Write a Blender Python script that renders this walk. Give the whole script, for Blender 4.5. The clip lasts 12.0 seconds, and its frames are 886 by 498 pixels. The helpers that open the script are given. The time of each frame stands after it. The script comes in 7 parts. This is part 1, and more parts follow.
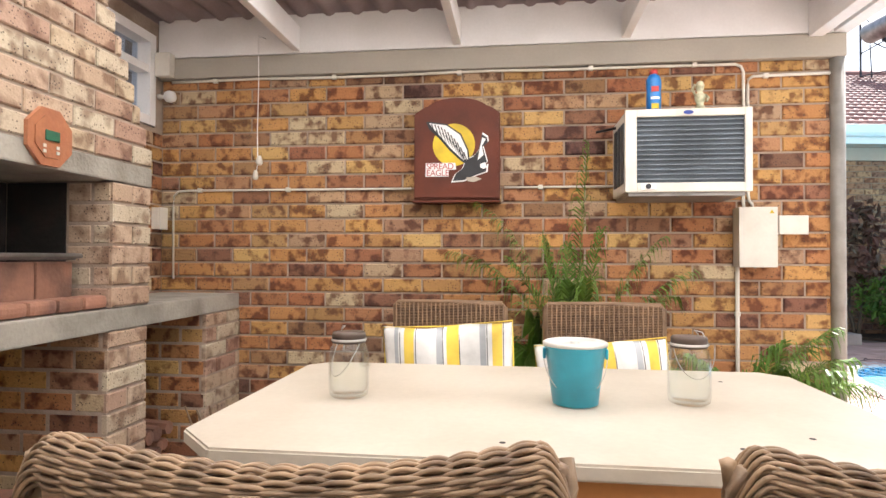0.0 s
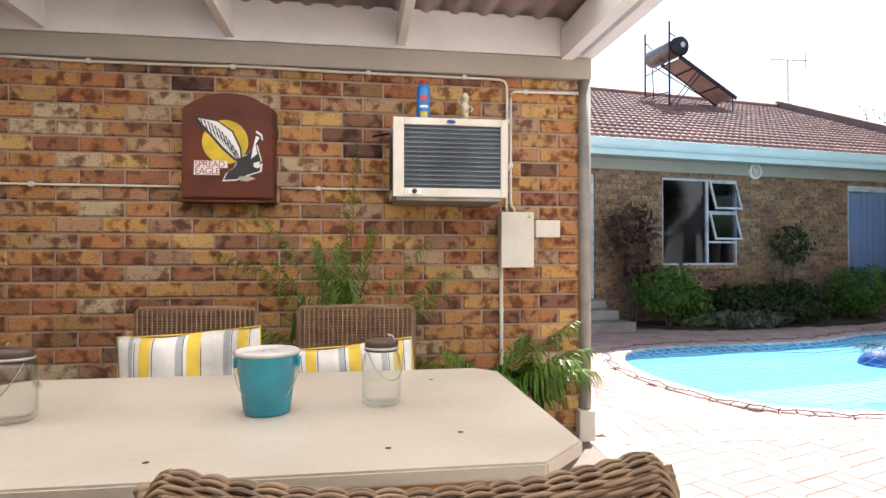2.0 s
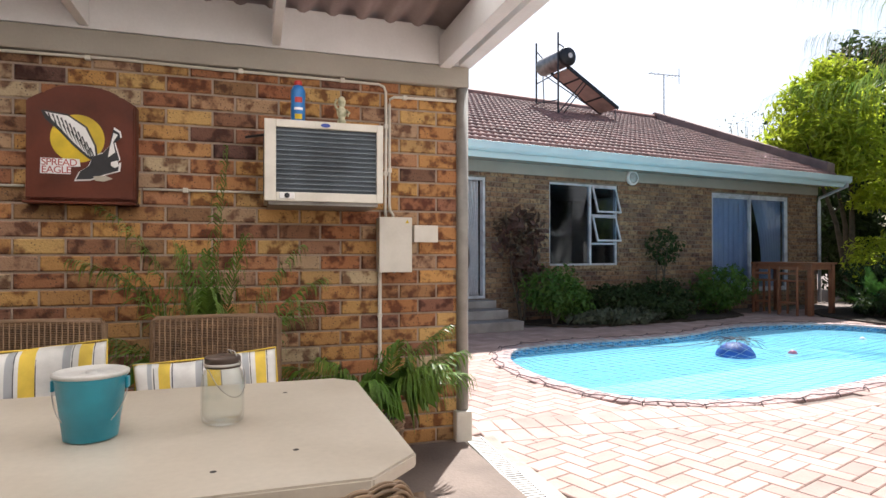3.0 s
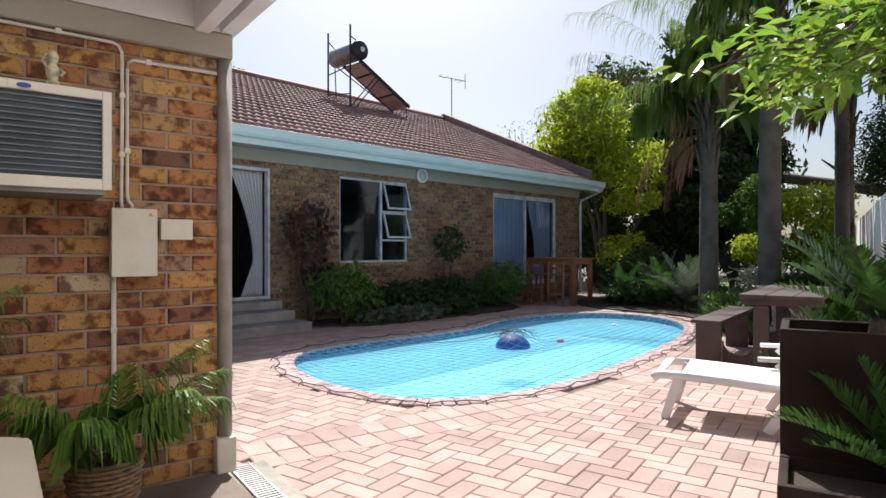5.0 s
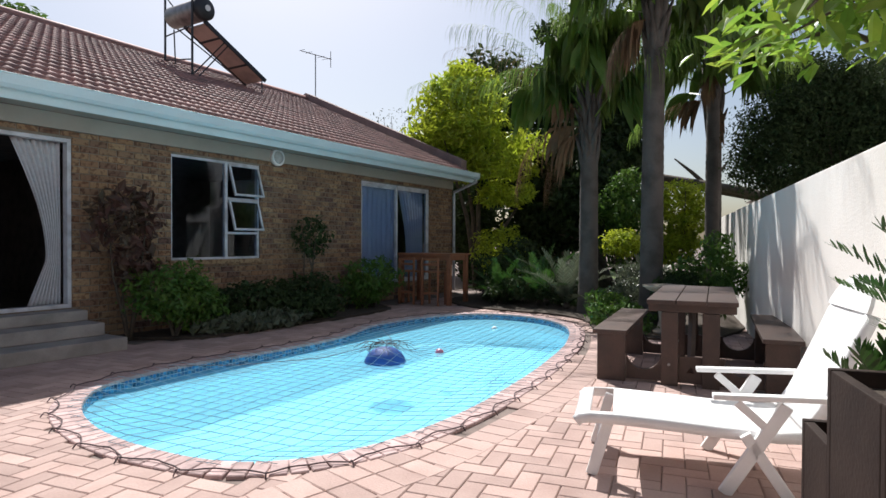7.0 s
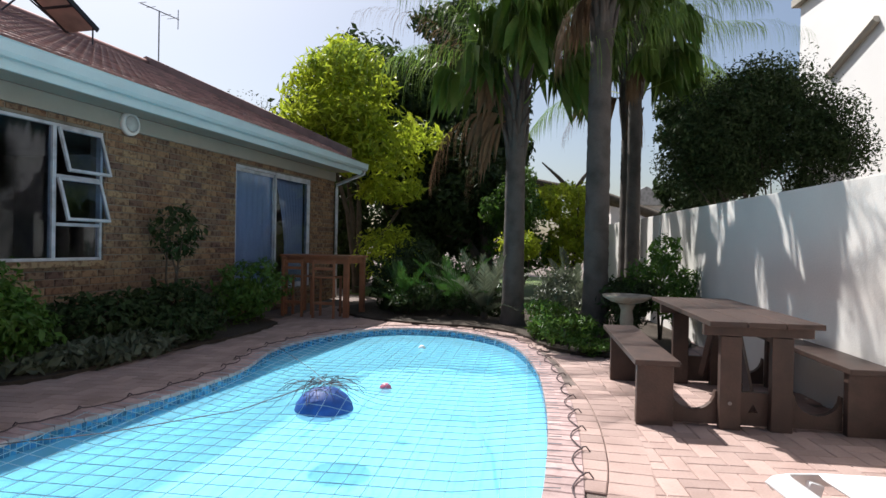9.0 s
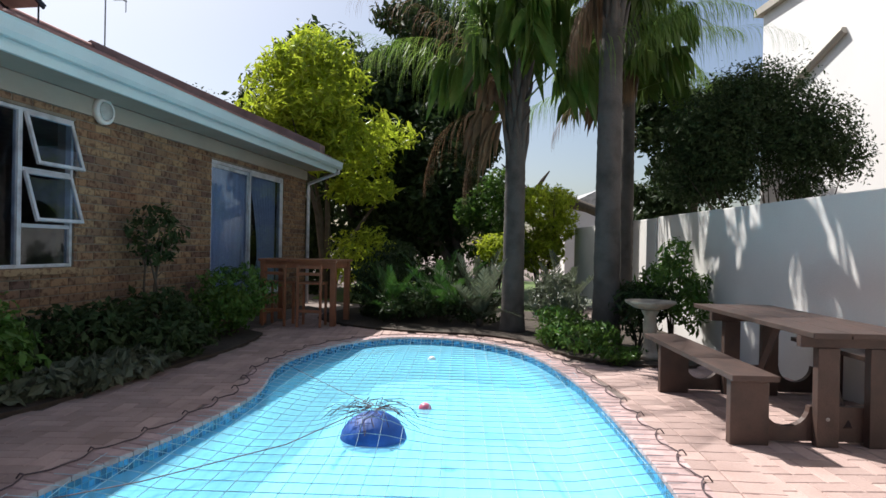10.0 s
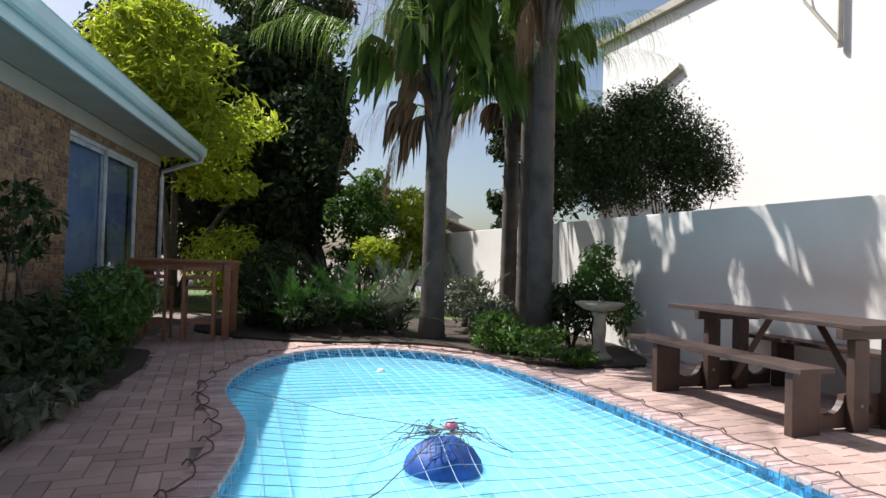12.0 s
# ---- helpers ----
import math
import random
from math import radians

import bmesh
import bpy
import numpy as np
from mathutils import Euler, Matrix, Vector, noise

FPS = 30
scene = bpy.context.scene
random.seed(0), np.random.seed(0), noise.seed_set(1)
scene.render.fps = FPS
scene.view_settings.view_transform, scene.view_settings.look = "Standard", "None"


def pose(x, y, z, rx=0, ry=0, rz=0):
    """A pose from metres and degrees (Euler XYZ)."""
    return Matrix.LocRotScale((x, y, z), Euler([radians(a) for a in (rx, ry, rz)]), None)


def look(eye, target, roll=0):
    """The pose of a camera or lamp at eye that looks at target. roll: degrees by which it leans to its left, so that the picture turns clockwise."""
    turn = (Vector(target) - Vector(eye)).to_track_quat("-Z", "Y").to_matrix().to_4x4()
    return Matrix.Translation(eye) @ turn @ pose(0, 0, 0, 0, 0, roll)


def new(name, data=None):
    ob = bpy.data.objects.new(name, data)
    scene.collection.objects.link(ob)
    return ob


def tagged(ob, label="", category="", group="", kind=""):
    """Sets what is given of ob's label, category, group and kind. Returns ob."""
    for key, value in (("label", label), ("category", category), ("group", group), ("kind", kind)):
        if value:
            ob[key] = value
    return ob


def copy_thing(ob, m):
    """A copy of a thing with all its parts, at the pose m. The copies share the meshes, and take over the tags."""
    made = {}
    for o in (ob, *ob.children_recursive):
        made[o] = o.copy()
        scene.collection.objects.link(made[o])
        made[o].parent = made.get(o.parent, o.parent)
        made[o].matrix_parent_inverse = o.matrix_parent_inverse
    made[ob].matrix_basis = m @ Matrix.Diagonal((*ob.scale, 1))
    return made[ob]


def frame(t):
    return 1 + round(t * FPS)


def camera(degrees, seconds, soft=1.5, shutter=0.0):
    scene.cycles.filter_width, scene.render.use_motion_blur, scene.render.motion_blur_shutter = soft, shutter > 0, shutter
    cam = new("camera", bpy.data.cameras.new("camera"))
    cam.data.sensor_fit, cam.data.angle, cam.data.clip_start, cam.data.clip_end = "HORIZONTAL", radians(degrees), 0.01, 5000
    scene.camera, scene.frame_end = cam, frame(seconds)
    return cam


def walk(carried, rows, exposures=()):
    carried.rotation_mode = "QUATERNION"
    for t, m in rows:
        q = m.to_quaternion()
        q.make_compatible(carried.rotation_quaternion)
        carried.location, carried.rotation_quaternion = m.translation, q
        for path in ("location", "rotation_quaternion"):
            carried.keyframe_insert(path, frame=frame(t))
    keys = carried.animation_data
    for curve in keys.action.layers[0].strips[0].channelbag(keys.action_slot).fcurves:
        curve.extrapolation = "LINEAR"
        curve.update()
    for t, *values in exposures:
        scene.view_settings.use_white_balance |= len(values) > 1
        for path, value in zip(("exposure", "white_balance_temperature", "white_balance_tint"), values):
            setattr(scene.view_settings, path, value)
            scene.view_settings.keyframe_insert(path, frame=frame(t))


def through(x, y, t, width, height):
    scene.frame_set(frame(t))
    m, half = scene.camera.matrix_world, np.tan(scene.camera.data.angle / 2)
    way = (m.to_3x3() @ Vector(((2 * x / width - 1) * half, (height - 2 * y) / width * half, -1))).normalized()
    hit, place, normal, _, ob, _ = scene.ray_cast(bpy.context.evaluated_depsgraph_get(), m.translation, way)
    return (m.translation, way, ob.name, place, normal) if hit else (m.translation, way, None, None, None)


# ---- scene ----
cam = camera(73.4, 12.0)
PATH = [
    (0, (0.047, -0.331, 1.223), (-0.194, 1.654, 1.252), 0.2),
    (0.5, (0.132, -0.319, 1.226), (0.017, 1.677, 1.252), 0.1),
    (1, (0.237, -0.305, 1.226), (0.203, 1.694, 1.251), -0.1),
    (1.5, (0.345, -0.309, 1.237), (0.412, 1.69, 1.259), -0.0),
    (2, (0.43, -0.344, 1.252), (0.718, 1.635, 1.272), -0.0),
    (2.5, (0.503, -0.366, 1.269), (0.921, 1.589, 1.287), -0.1),
    (3, (0.574, -0.381, 1.288), (1.182, 1.525, 1.305), -0.0),
    (3.5, (0.643, -0.336, 1.316), (1.455, 1.492, 1.327), 0.0),
    (5.5, (1.004, 0.053, 1.308), (2.273, 1.599, 1.306), -0.1),
    (6, (1.242, 0.271, 1.337), (2.563, 1.772, 1.328), -0.1),
    (6.5, (1.511, 0.595, 1.346), (2.948, 1.986, 1.33), 0.1),
    (7, (1.791, 0.979, 1.355), (3.321, 2.267, 1.332), 0.2),
    (7.5, (2.055, 1.46, 1.383), (3.647, 2.669, 1.353), 0.5),
    (9.5, (2.631, 3.713, 1.336), (4.504, 4.414, 1.327), 1.1),
    (10, (2.677, 4.284, 1.358), (4.582, 4.894, 1.352), 1.1),
    (10.5, (2.742, 4.81, 1.319), (4.692, 5.253, 1.324), 1.3),
    (11, (2.794, 5.362, 1.27), (4.779, 5.604, 1.289), 1.6),
    (11.5, (2.908, 5.824, 1.21), (4.907, 5.878, 1.246), 1.8),
    (12, (3.078, 6.335, 1.199), (5.076, 6.26, 1.24), 1.8),
]
walk(cam, [(t, look(eye, target, roll)) for t, eye, target, roll in PATH],
     exposures=[(0, 2.08), (1.5, 1.74), (2.5, 1.32), (3.5, 0.88), (5.5, 0.62), (7.0, 0.52), (9.5, 0.65), (12, 0.72)])

# ---- light ----
SUN_AZ, SUN_EL = radians(57), radians(52)      # towards the sun, from +x anticlockwise
world = bpy.data.worlds.new("world")
scene.world = world
world.use_nodes = True
wn = world.node_tree.nodes
sky = wn.new("ShaderNodeTexSky")
sky.sky_type, sky.sun_disc = "NISHITA", False
sky.sun_elevation, sky.sun_rotation = SUN_EL, radians(90) - SUN_AZ
sky.air_density, sky.dust_density = 1.0, 2.6
world.node_tree.links.new(sky.outputs[0], wn["Background"].inputs[0])
wn["Background"].inputs[1].default_value = 0.080
lamp = bpy.data.lights.new("sun", "SUN")
lamp.energy, lamp.angle, lamp.color = 5.0, radians(0.55), (1.0, 0.975, 0.95)
sun = new("sun", lamp)
to_sun = Vector((math.cos(SUN_AZ) * math.cos(SUN_EL), math.sin(SUN_AZ) * math.cos(SUN_EL), math.sin(SUN_EL)))
sun.matrix_world = look(to_sun * 60, (0, 0, 0))


# ---- materials ----
def mat(name, rgb, rough=0.7, metal=0.0, vary=0.12, scale=6.0, fine=60.0, bump=0.15, random=0.0, rgb2=None, coat=0.0, spec=0.5):
    """A surface with two scales of variation in tone and a fine relief; random: tone by piece."""
    m = bpy.data.materials.new(name)
    m.use_nodes = True
    nt = m.node_tree
    N, L = nt.nodes, nt.links
    b = N["Principled BSDF"]
    b.inputs["Roughness"].default_value = rough
    b.inputs["Metallic"].default_value = metal
    b.inputs["Coat Weight"].default_value = coat
    b.inputs["Specular IOR Level"].default_value = spec
    geo = N.new("ShaderNodeNewGeometry")
    n1, n2 = N.new("ShaderNodeTexNoise"), N.new("ShaderNodeTexNoise")
    n1.inputs["Scale"].default_value, n2.inputs["Scale"].default_value = scale, fine
    n1.inputs["Detail"].default_value, n2.inputs["Detail"].default_value = 5, 3
    for n in (n1, n2):
        L.new(geo.outputs["Position"], n.inputs["Vector"])
    mix = N.new("ShaderNodeMix")
    mix.data_type = "RGBA"
    c2 = rgb2 or tuple(c * 0.6 for c in rgb)
    mix.inputs["A"].default_value, mix.inputs["B"].default_value = (*rgb, 1), (*c2, 1)
    ramp = N.new("ShaderNodeMapRange")
    ramp.inputs["From Min"].default_value, ramp.inputs["From Max"].default_value = 0.42, 0.72
    L.new(n1.outputs["Fac"], ramp.inputs["Value"])
    L.new(ramp.outputs["Result"], mix.inputs["Factor"])
    hsv = N.new("ShaderNodeHueSaturation")
    val = N.new("ShaderNodeMath")
    val.operation = "MULTIPLY_ADD"
    val.inputs[1].default_value, val.inputs[2].default_value = vary * 2, 1 - vary
    L.new(n2.outputs["Fac"], val.inputs[0])
    out = val.outputs[0]
    if random:
        info, add, sc = N.new("ShaderNodeObjectInfo"), N.new("ShaderNodeMath"), N.new("ShaderNodeMath")
        add.operation, sc.operation = "ADD", "FRACT"
        L.new(info.outputs["Random"], add.inputs[0])
        L.new(geo.outputs["Random Per Island"], add.inputs[1])
        L.new(add.outputs[0], sc.inputs[0])
        k = N.new("ShaderNodeMath")
        k.operation = "MULTIPLY_ADD"
        k.inputs[1].default_value, k.inputs[2].default_value = 2 * random, 1 - random
        L.new(sc.outputs[0], k.inputs[0])
        mul = N.new("ShaderNodeMath")
        mul.operation = "MULTIPLY"
        L.new(out, mul.inputs[0])
        L.new(k.outputs[0], mul.inputs[1])
        out = mul.outputs[0]
    L.new(mix.outputs["Result"], hsv.inputs["Color"])
    L.new(out, hsv.inputs["Value"])
    L.new(hsv.outputs[0], b.inputs["Base Color"])
    bp = N.new("ShaderNodeBump")
    bp.inputs["Strength"].default_value, bp.inputs["Distance"].default_value = bump, 0.01
    L.new(n2.outputs["Fac"], bp.inputs["Height"])
    L.new(bp.outputs[0], b.inputs["Normal"])
    return m


def brick_mat(name, ramp_cols, spots=0.5, patch=10.0, burn=0.9):
    """Face brick: tone by piece, burnt patches and pitted dark specks."""
    m = mat(name, (1, 1, 1), rough=0.85, vary=0.18, fine=90, bump=0.35)
    nt = m.node_tree
    N, L = nt.nodes, nt.links
    geo = next(n for n in N if n.type == "NEW_GEOMETRY")
    info, add, fr = N.new("ShaderNodeObjectInfo"), N.new("ShaderNodeMath"), N.new("ShaderNodeMath")
    add.operation, fr.operation = "ADD", "FRACT"
    L.new(info.outputs["Random"], add.inputs[0])
    L.new(geo.outputs["Random Per Island"], add.inputs[1])
    L.new(add.outputs[0], fr.inputs[0])
    cr = N.new("ShaderNodeValToRGB")
    els = cr.color_ramp.elements
    for i, c in enumerate(ramp_cols):
        e = els[i] if i < 2 else els.new(1.0)
        e.position, e.color = i / (len(ramp_cols) - 1), (*c, 1)
    L.new(fr.outputs[0], cr.inputs[0])
    # burnt patches
    pn, pr = N.new("ShaderNodeTexNoise"), N.new("ShaderNodeMapRange")
    pn.inputs["Scale"].default_value, pn.inputs["Detail"].default_value = patch, 2
    mp = N.new("ShaderNodeMapping")
    mp.inputs["Scale"].default_value = (1.45, 1.45, 1.45)
    shift, jump = N.new("ShaderNodeVectorMath"), N.new("ShaderNodeMath")
    jump.operation, jump.inputs[1].default_value = "MULTIPLY", 40.0
    L.new(fr.outputs[0], jump.inputs[0])
    L.new(geo.outputs["Position"], shift.inputs[0])
    L.new(jump.outputs[0], shift.inputs[1])
    L.new(shift.outputs[0], mp.inputs["Vector"])
    pr.inputs["From Min"].default_value, pr.inputs["From Max"].default_value = 0.49, 0.63
    pr.inputs["To Max"].default_value = burn
    L.new(mp.outputs[0], pn.inputs["Vector"])
    L.new(pn.outputs["Fac"], pr.inputs["Value"])
    m1 = N.new("ShaderNodeMix")
    m1.data_type, m1.blend_type = "RGBA", "MULTIPLY"
    m1.inputs["B"].default_value = (0.27, 0.15, 0.11, 1)
    L.new(pr.outputs["Result"], m1.inputs["Factor"])
    L.new(cr.outputs[0], m1.inputs["A"])
    vo, vr = N.new("ShaderNodeTexVoronoi"), N.new("ShaderNodeMapRange")
    vo.inputs["Scale"].default_value = 66
    vr.inputs["From Min"].default_value, vr.inputs["From Max"].default_value = 0.16, 0.30
    vr.inputs["To Min"].default_value, vr.inputs["To Max"].default_value = spots, 0.0
    L.new(geo.outputs["Position"], vo.inputs["Vector"])
    L.new(vo.outputs["Distance"], vr.inputs["Value"])
    m2 = N.new("ShaderNodeMix")
    m2.data_type = "RGBA"
    m2.inputs["B"].default_value = (0.05, 0.03, 0.025, 1)
    n1 = next(n for n in N if n.type == "TEX_NOISE" and n.inputs["Scale"].default_value == 6.0)
    gate, gm = N.new("ShaderNodeMapRange"), N.new("ShaderNodeMath")
    n1.inputs["Scale"].default_value = 14
    gate.inputs["From Min"].default_value, gate.inputs["From Max"].default_value = 0.44, 0.52
    L.new(n1.outputs["Fac"], gate.inputs["Value"])
    gm.operation = "MULTIPLY"
    L.new(gate.outputs["Result"], gm.inputs[0])
    L.new(vr.outputs["Result"], gm.inputs[1])
    L.new(gm.outputs[0], m2.inputs["Factor"])
    L.new(m1.outputs["Result"], m2.inputs["A"])
    hsv = next(n for n in N if n.type == "HUE_SAT")
    L.new(m2.outputs["Result"], hsv.inputs["Color"])
    return m


def leaf_mat(name, rgb, rgb2, through=0.35, rough=0.45, spec=0.35):
    m = mat(name, rgb, rough=rough, spec=spec, vary=0.2, scale=3, fine=25, bump=0.05, random=0.3, rgb2=rgb2)
    nt = m.node_tree
    N, L = nt.nodes, nt.links
    b, out = N["Principled BSDF"], N["Material Output"]
    tr, mx = N.new("ShaderNodeBsdfTranslucent"), N.new("ShaderNodeMixShader")
    hsv = next(n for n in N if n.type == "HUE_SAT")
    L.new(hsv.outputs[0], tr.inputs["Color"])
    mx.inputs[0].default_value = through
    L.new(b.outputs[0], mx.inputs[1])
    L.new(tr.outputs[0], mx.inputs[2])
    L.new(mx.outputs[0], out.inputs[0])
    return m


def glass_mat(name, tint, gloss=1.0, clear=1.0):
    m = bpy.data.materials.new(name)
    m.use_nodes = True
    N, L = m.node_tree.nodes, m.node_tree.links
    N.remove(N["Principled BSDF"])
    t, g, f, mx = N.new("ShaderNodeBsdfTransparent"), N.new("ShaderNodeBsdfGlossy"), N.new("ShaderNodeLayerWeight"), N.new("ShaderNodeMixShader")
    pw, ml = N.new("ShaderNodeMath"), N.new("ShaderNodeMath")
    t.inputs[0].default_value = (*tint, 1)
    g.inputs["Roughness"].default_value = 0.02
    f.inputs[0].default_value = 0.5
    pw.operation, pw.inputs[1].default_value = "POWER", 3.5
    ml.operation, ml.inputs[1].default_value, ml.inputs[2].default_value = "MULTIPLY_ADD", 0.75 * gloss, 0.04 * gloss
    L.new(f.outputs["Facing"], pw.inputs[0])
    L.new(pw.outputs[0], ml.inputs[0])
    L.new(ml.outputs[0], mx.inputs[0])
    L.new(t.outputs[0], mx.inputs[1])
    L.new(g.outputs[0], mx.inputs[2])
    L.new(mx.outputs[0], N["Material Output"].inputs[0])
    return m, g


M = {}
M["brick"] = brick_mat("patio_brick", [(0.33, 0.12, 0.055), (0.52, 0.285, 0.09), (0.20, 0.085, 0.055), (0.54, 0.345, 0.125), (0.40, 0.165, 0.065), (0.13, 0.062, 0.048), (0.48, 0.275, 0.09), (0.36, 0.145, 0.06), (0.50, 0.40, 0.25), (0.26, 0.10, 0.055), (0.45, 0.22, 0.075)], 0.95)
M["braai_brick"] = brick_mat("braai_brick", [(0.50, 0.37, 0.26), (0.45, 0.32, 0.23), (0.50, 0.40, 0.27), (0.38, 0.22, 0.16), (0.49, 0.40, 0.29), (0.53, 0.45, 0.33)], 0.85, 7, 0.65)
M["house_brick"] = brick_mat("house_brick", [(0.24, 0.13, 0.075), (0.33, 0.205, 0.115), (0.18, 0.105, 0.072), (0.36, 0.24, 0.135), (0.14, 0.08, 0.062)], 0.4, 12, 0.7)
M["red_brick"] = mat("fire_brick", (0.30, 0.145, 0.095), 0.85, rgb2=(0.13, 0.07, 0.055), random=0.2, bump=0.3)
M["mortar"] = mat("mortar", (0.40, 0.315, 0.25), 0.95, rgb2=(0.28, 0.215, 0.165), bump=0.4)
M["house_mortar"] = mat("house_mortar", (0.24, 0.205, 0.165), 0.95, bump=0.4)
M["beam"] = mat("taupe_paint", (0.42, 0.38, 0.32), 0.7, vary=0.06, scale=2, rgb2=(0.36, 0.33, 0.28))
M["white"] = mat("white_paint", (0.88, 0.86, 0.85), 0.5, vary=0.05, scale=3, rgb2=(0.79, 0.77, 0.75), bump=0.05)
M["concrete"] = mat("concrete", (0.36, 0.33, 0.28), 0.9, scale=5, rgb2=(0.22, 0.20, 0.17), bump=0.4)
M["fascia"] = mat("fascia_paint", (0.62, 0.76, 0.78), 0.4, vary=0.05, scale=1.5, rgb2=(0.55, 0.68, 0.71), bump=0.03)
M["frame"] = mat("window_frame", (0.60, 0.62, 0.67), 0.35, vary=0.04, bump=0.02)
M["tile"] = mat("roof_tile", (0.33, 0.17, 0.145), 0.72, scale=3, rgb2=(0.22, 0.13, 0.115), random=0.25, bump=0.3)
M["verge"] = mat("verge_plaster", (0.30, 0.21, 0.19), 0.85, scale=2)
M["wall_white"] = mat("boundary_plaster", (0.74, 0.71, 0.67), 0.85, vary=0.05, scale=0.8, rgb2=(0.64, 0.61, 0.57), bump=0.25)
M["paver"] = mat("clay_paver", (0.42, 0.30, 0.265), 0.88, scale=2.5, rgb2=(0.335, 0.23, 0.20), random=0.18, bump=0.3)
M["coping"] = mat("coping_brick", (0.47, 0.335, 0.32), 0.8, scale=8, rgb2=(0.33, 0.23, 0.22), random=0.2, bump=0.3)
M["sand"] = mat("joint_sand", (0.20, 0.155, 0.135), 0.95, bump=0.4)
M["soil"] = mat("bed_soil", (0.055, 0.04, 0.028), 0.95, scale=10, bump=0.8)
M["lawn"] = mat("lawn_ground", (0.10, 0.16, 0.03), 0.9, scale=1, rgb2=(0.07, 0.10, 0.03), bump=0.6)
M["plaster"] = mat("pool_plaster", (0.62, 0.88, 0.97), 0.6, vary=0.08, scale=1.2, rgb2=(0.52, 0.83, 0.96), bump=0.05)
# near-black for the added window backing and for the table's knots
M["dark"] = mat("dark_backing_and_knot", (0.035, 0.03, 0.028), 0.9)
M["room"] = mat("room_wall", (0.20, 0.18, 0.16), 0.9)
M["steel"] = mat("galvanised_steel", (0.35, 0.34, 0.33), 0.45, 0.8, bump=0.05)
M["black"] = mat("black_metal", (0.025, 0.025, 0.03), 0.5, bump=0.05)
M["grey_pvc"] = mat("grey_pipe_paint", (0.30, 0.28, 0.25), 0.55, vary=0.08, bump=0.05)
M["glass"], _ = glass_mat("window_glass", (0.74, 0.80, 0.88), 0.9)
M["water"], wg = glass_mat("pool_water", (0.66, 0.93, 1.0), 0.55)
wt = M["water"].node_tree
wnoi, wbp = wt.nodes.new("ShaderNodeTexNoise"), wt.nodes.new("ShaderNodeBump")
wnoi.inputs["Scale"].default_value = 5
wbp.inputs["Strength"].default_value, wbp.inputs["Distance"].default_value = 0.25, 0.03
wt.links.new(wnoi.outputs["Fac"], wbp.inputs["Height"])
wt.links.new(wbp.outputs[0], wg.inputs["Normal"])
wdif, wmix, wout = wt.nodes.new("ShaderNodeBsdfDiffuse"), wt.nodes.new("ShaderNodeMixShader"), wt.nodes["Material Output"]
wdif.inputs["Color"].default_value = (0.30, 0.80, 0.98, 1)
wmix.inputs[0].default_value = 0.38
clear_out = wout.inputs[0].links[0].from_socket
wt.links.new(clear_out, wmix.inputs[1])
wt.links.new(wdif.outputs[0], wmix.inputs[2])
wt.links.new(wmix.outputs[0], wout.inputs[0])


# ---- mesh helpers ----
def bm_box(bm, x0, x1, y0, y1, z0, z1, bevel=0.0, m=None):
    r = bmesh.ops.create_cube(bm, size=1.0)
    vs = r["verts"]
    t = Matrix.Translation(((x0 + x1) / 2, (y0 + y1) / 2, (z0 + z1) / 2)) @ Matrix.Diagonal((x1 - x0, y1 - y0, z1 - z0, 1))
    bmesh.ops.transform(bm, matrix=(m or Matrix()) @ t, verts=vs)
    if bevel:
        es = list({e for v in vs for e in v.link_edges})
        bmesh.ops.bevel(bm, geom=es, offset=bevel, segments=2, profile=0.6, affect="EDGES")


def bm_tube(bm, pts, r, seg=8, cap=True):
    """A round bar along pts; r is one radius or one for each point."""
    pts = [Vector(p) for p in pts]
    rings = []
    for i, p in enumerate(pts):
        d = (pts[min(i + 1, len(pts) - 1)] - pts[max(i - 1, 0)]).normalized()
        a = d.cross(Vector((0, 0, 1)) if abs(d.z) < 0.95 else Vector((1, 0, 0))).normalized()
        b = d.cross(a)
        rr = r[i] if isinstance(r, (list, tuple)) else r
        rings.append([bm.verts.new(p + (a * math.cos(2 * math.pi * k / seg) + b * math.sin(2 * math.pi * k / seg)) * rr) for k in range(seg)])
    for q0, q1 in zip(rings, rings[1:]):
        for k in range(seg):
            bm.faces.new((q0[k], q0[(k + 1) % seg], q1[(k + 1) % seg], q1[k]))
    if cap:
        bm.faces.new(rings[0][::-1])
        bm.faces.new(rings[-1])


def bm_lathe(bm, prof, c=(0, 0, 0), seg=24, m=None):
    """Turn a profile of (radius, z) about the upright axis through c."""
    rings = []
    for r, z in prof:
        rings.append([bm.verts.new((m or Matrix()) @ (Vector(c) + Vector((r * math.cos(2 * math.pi * k / seg), r * math.sin(2 * math.pi * k / seg), z)))) for k in range(seg)])
    for q0, q1 in zip(rings, rings[1:]):
        for k in range(seg):
            bm.faces.new((q0[k], q0[(k + 1) % seg], q1[(k + 1) % seg], q1[k]))
    for q, rev in ((rings[0], True), (rings[-1], False)):
        bm.faces.new(q[::-1] if rev else q)


def bm_poly(bm, pts, z0, z1):
    """A slab with the outline pts."""
    lo, hi = [bm.verts.new((x, y, z0)) for x, y in pts], [bm.verts.new((x, y, z1)) for x, y in pts]
    bm.faces.new(hi)
    bm.faces.new(lo[::-1])
    for i in range(len(pts)):
        j = (i + 1) % len(pts)
        bm.faces.new((lo[i], lo[j], hi[j], hi[i]))


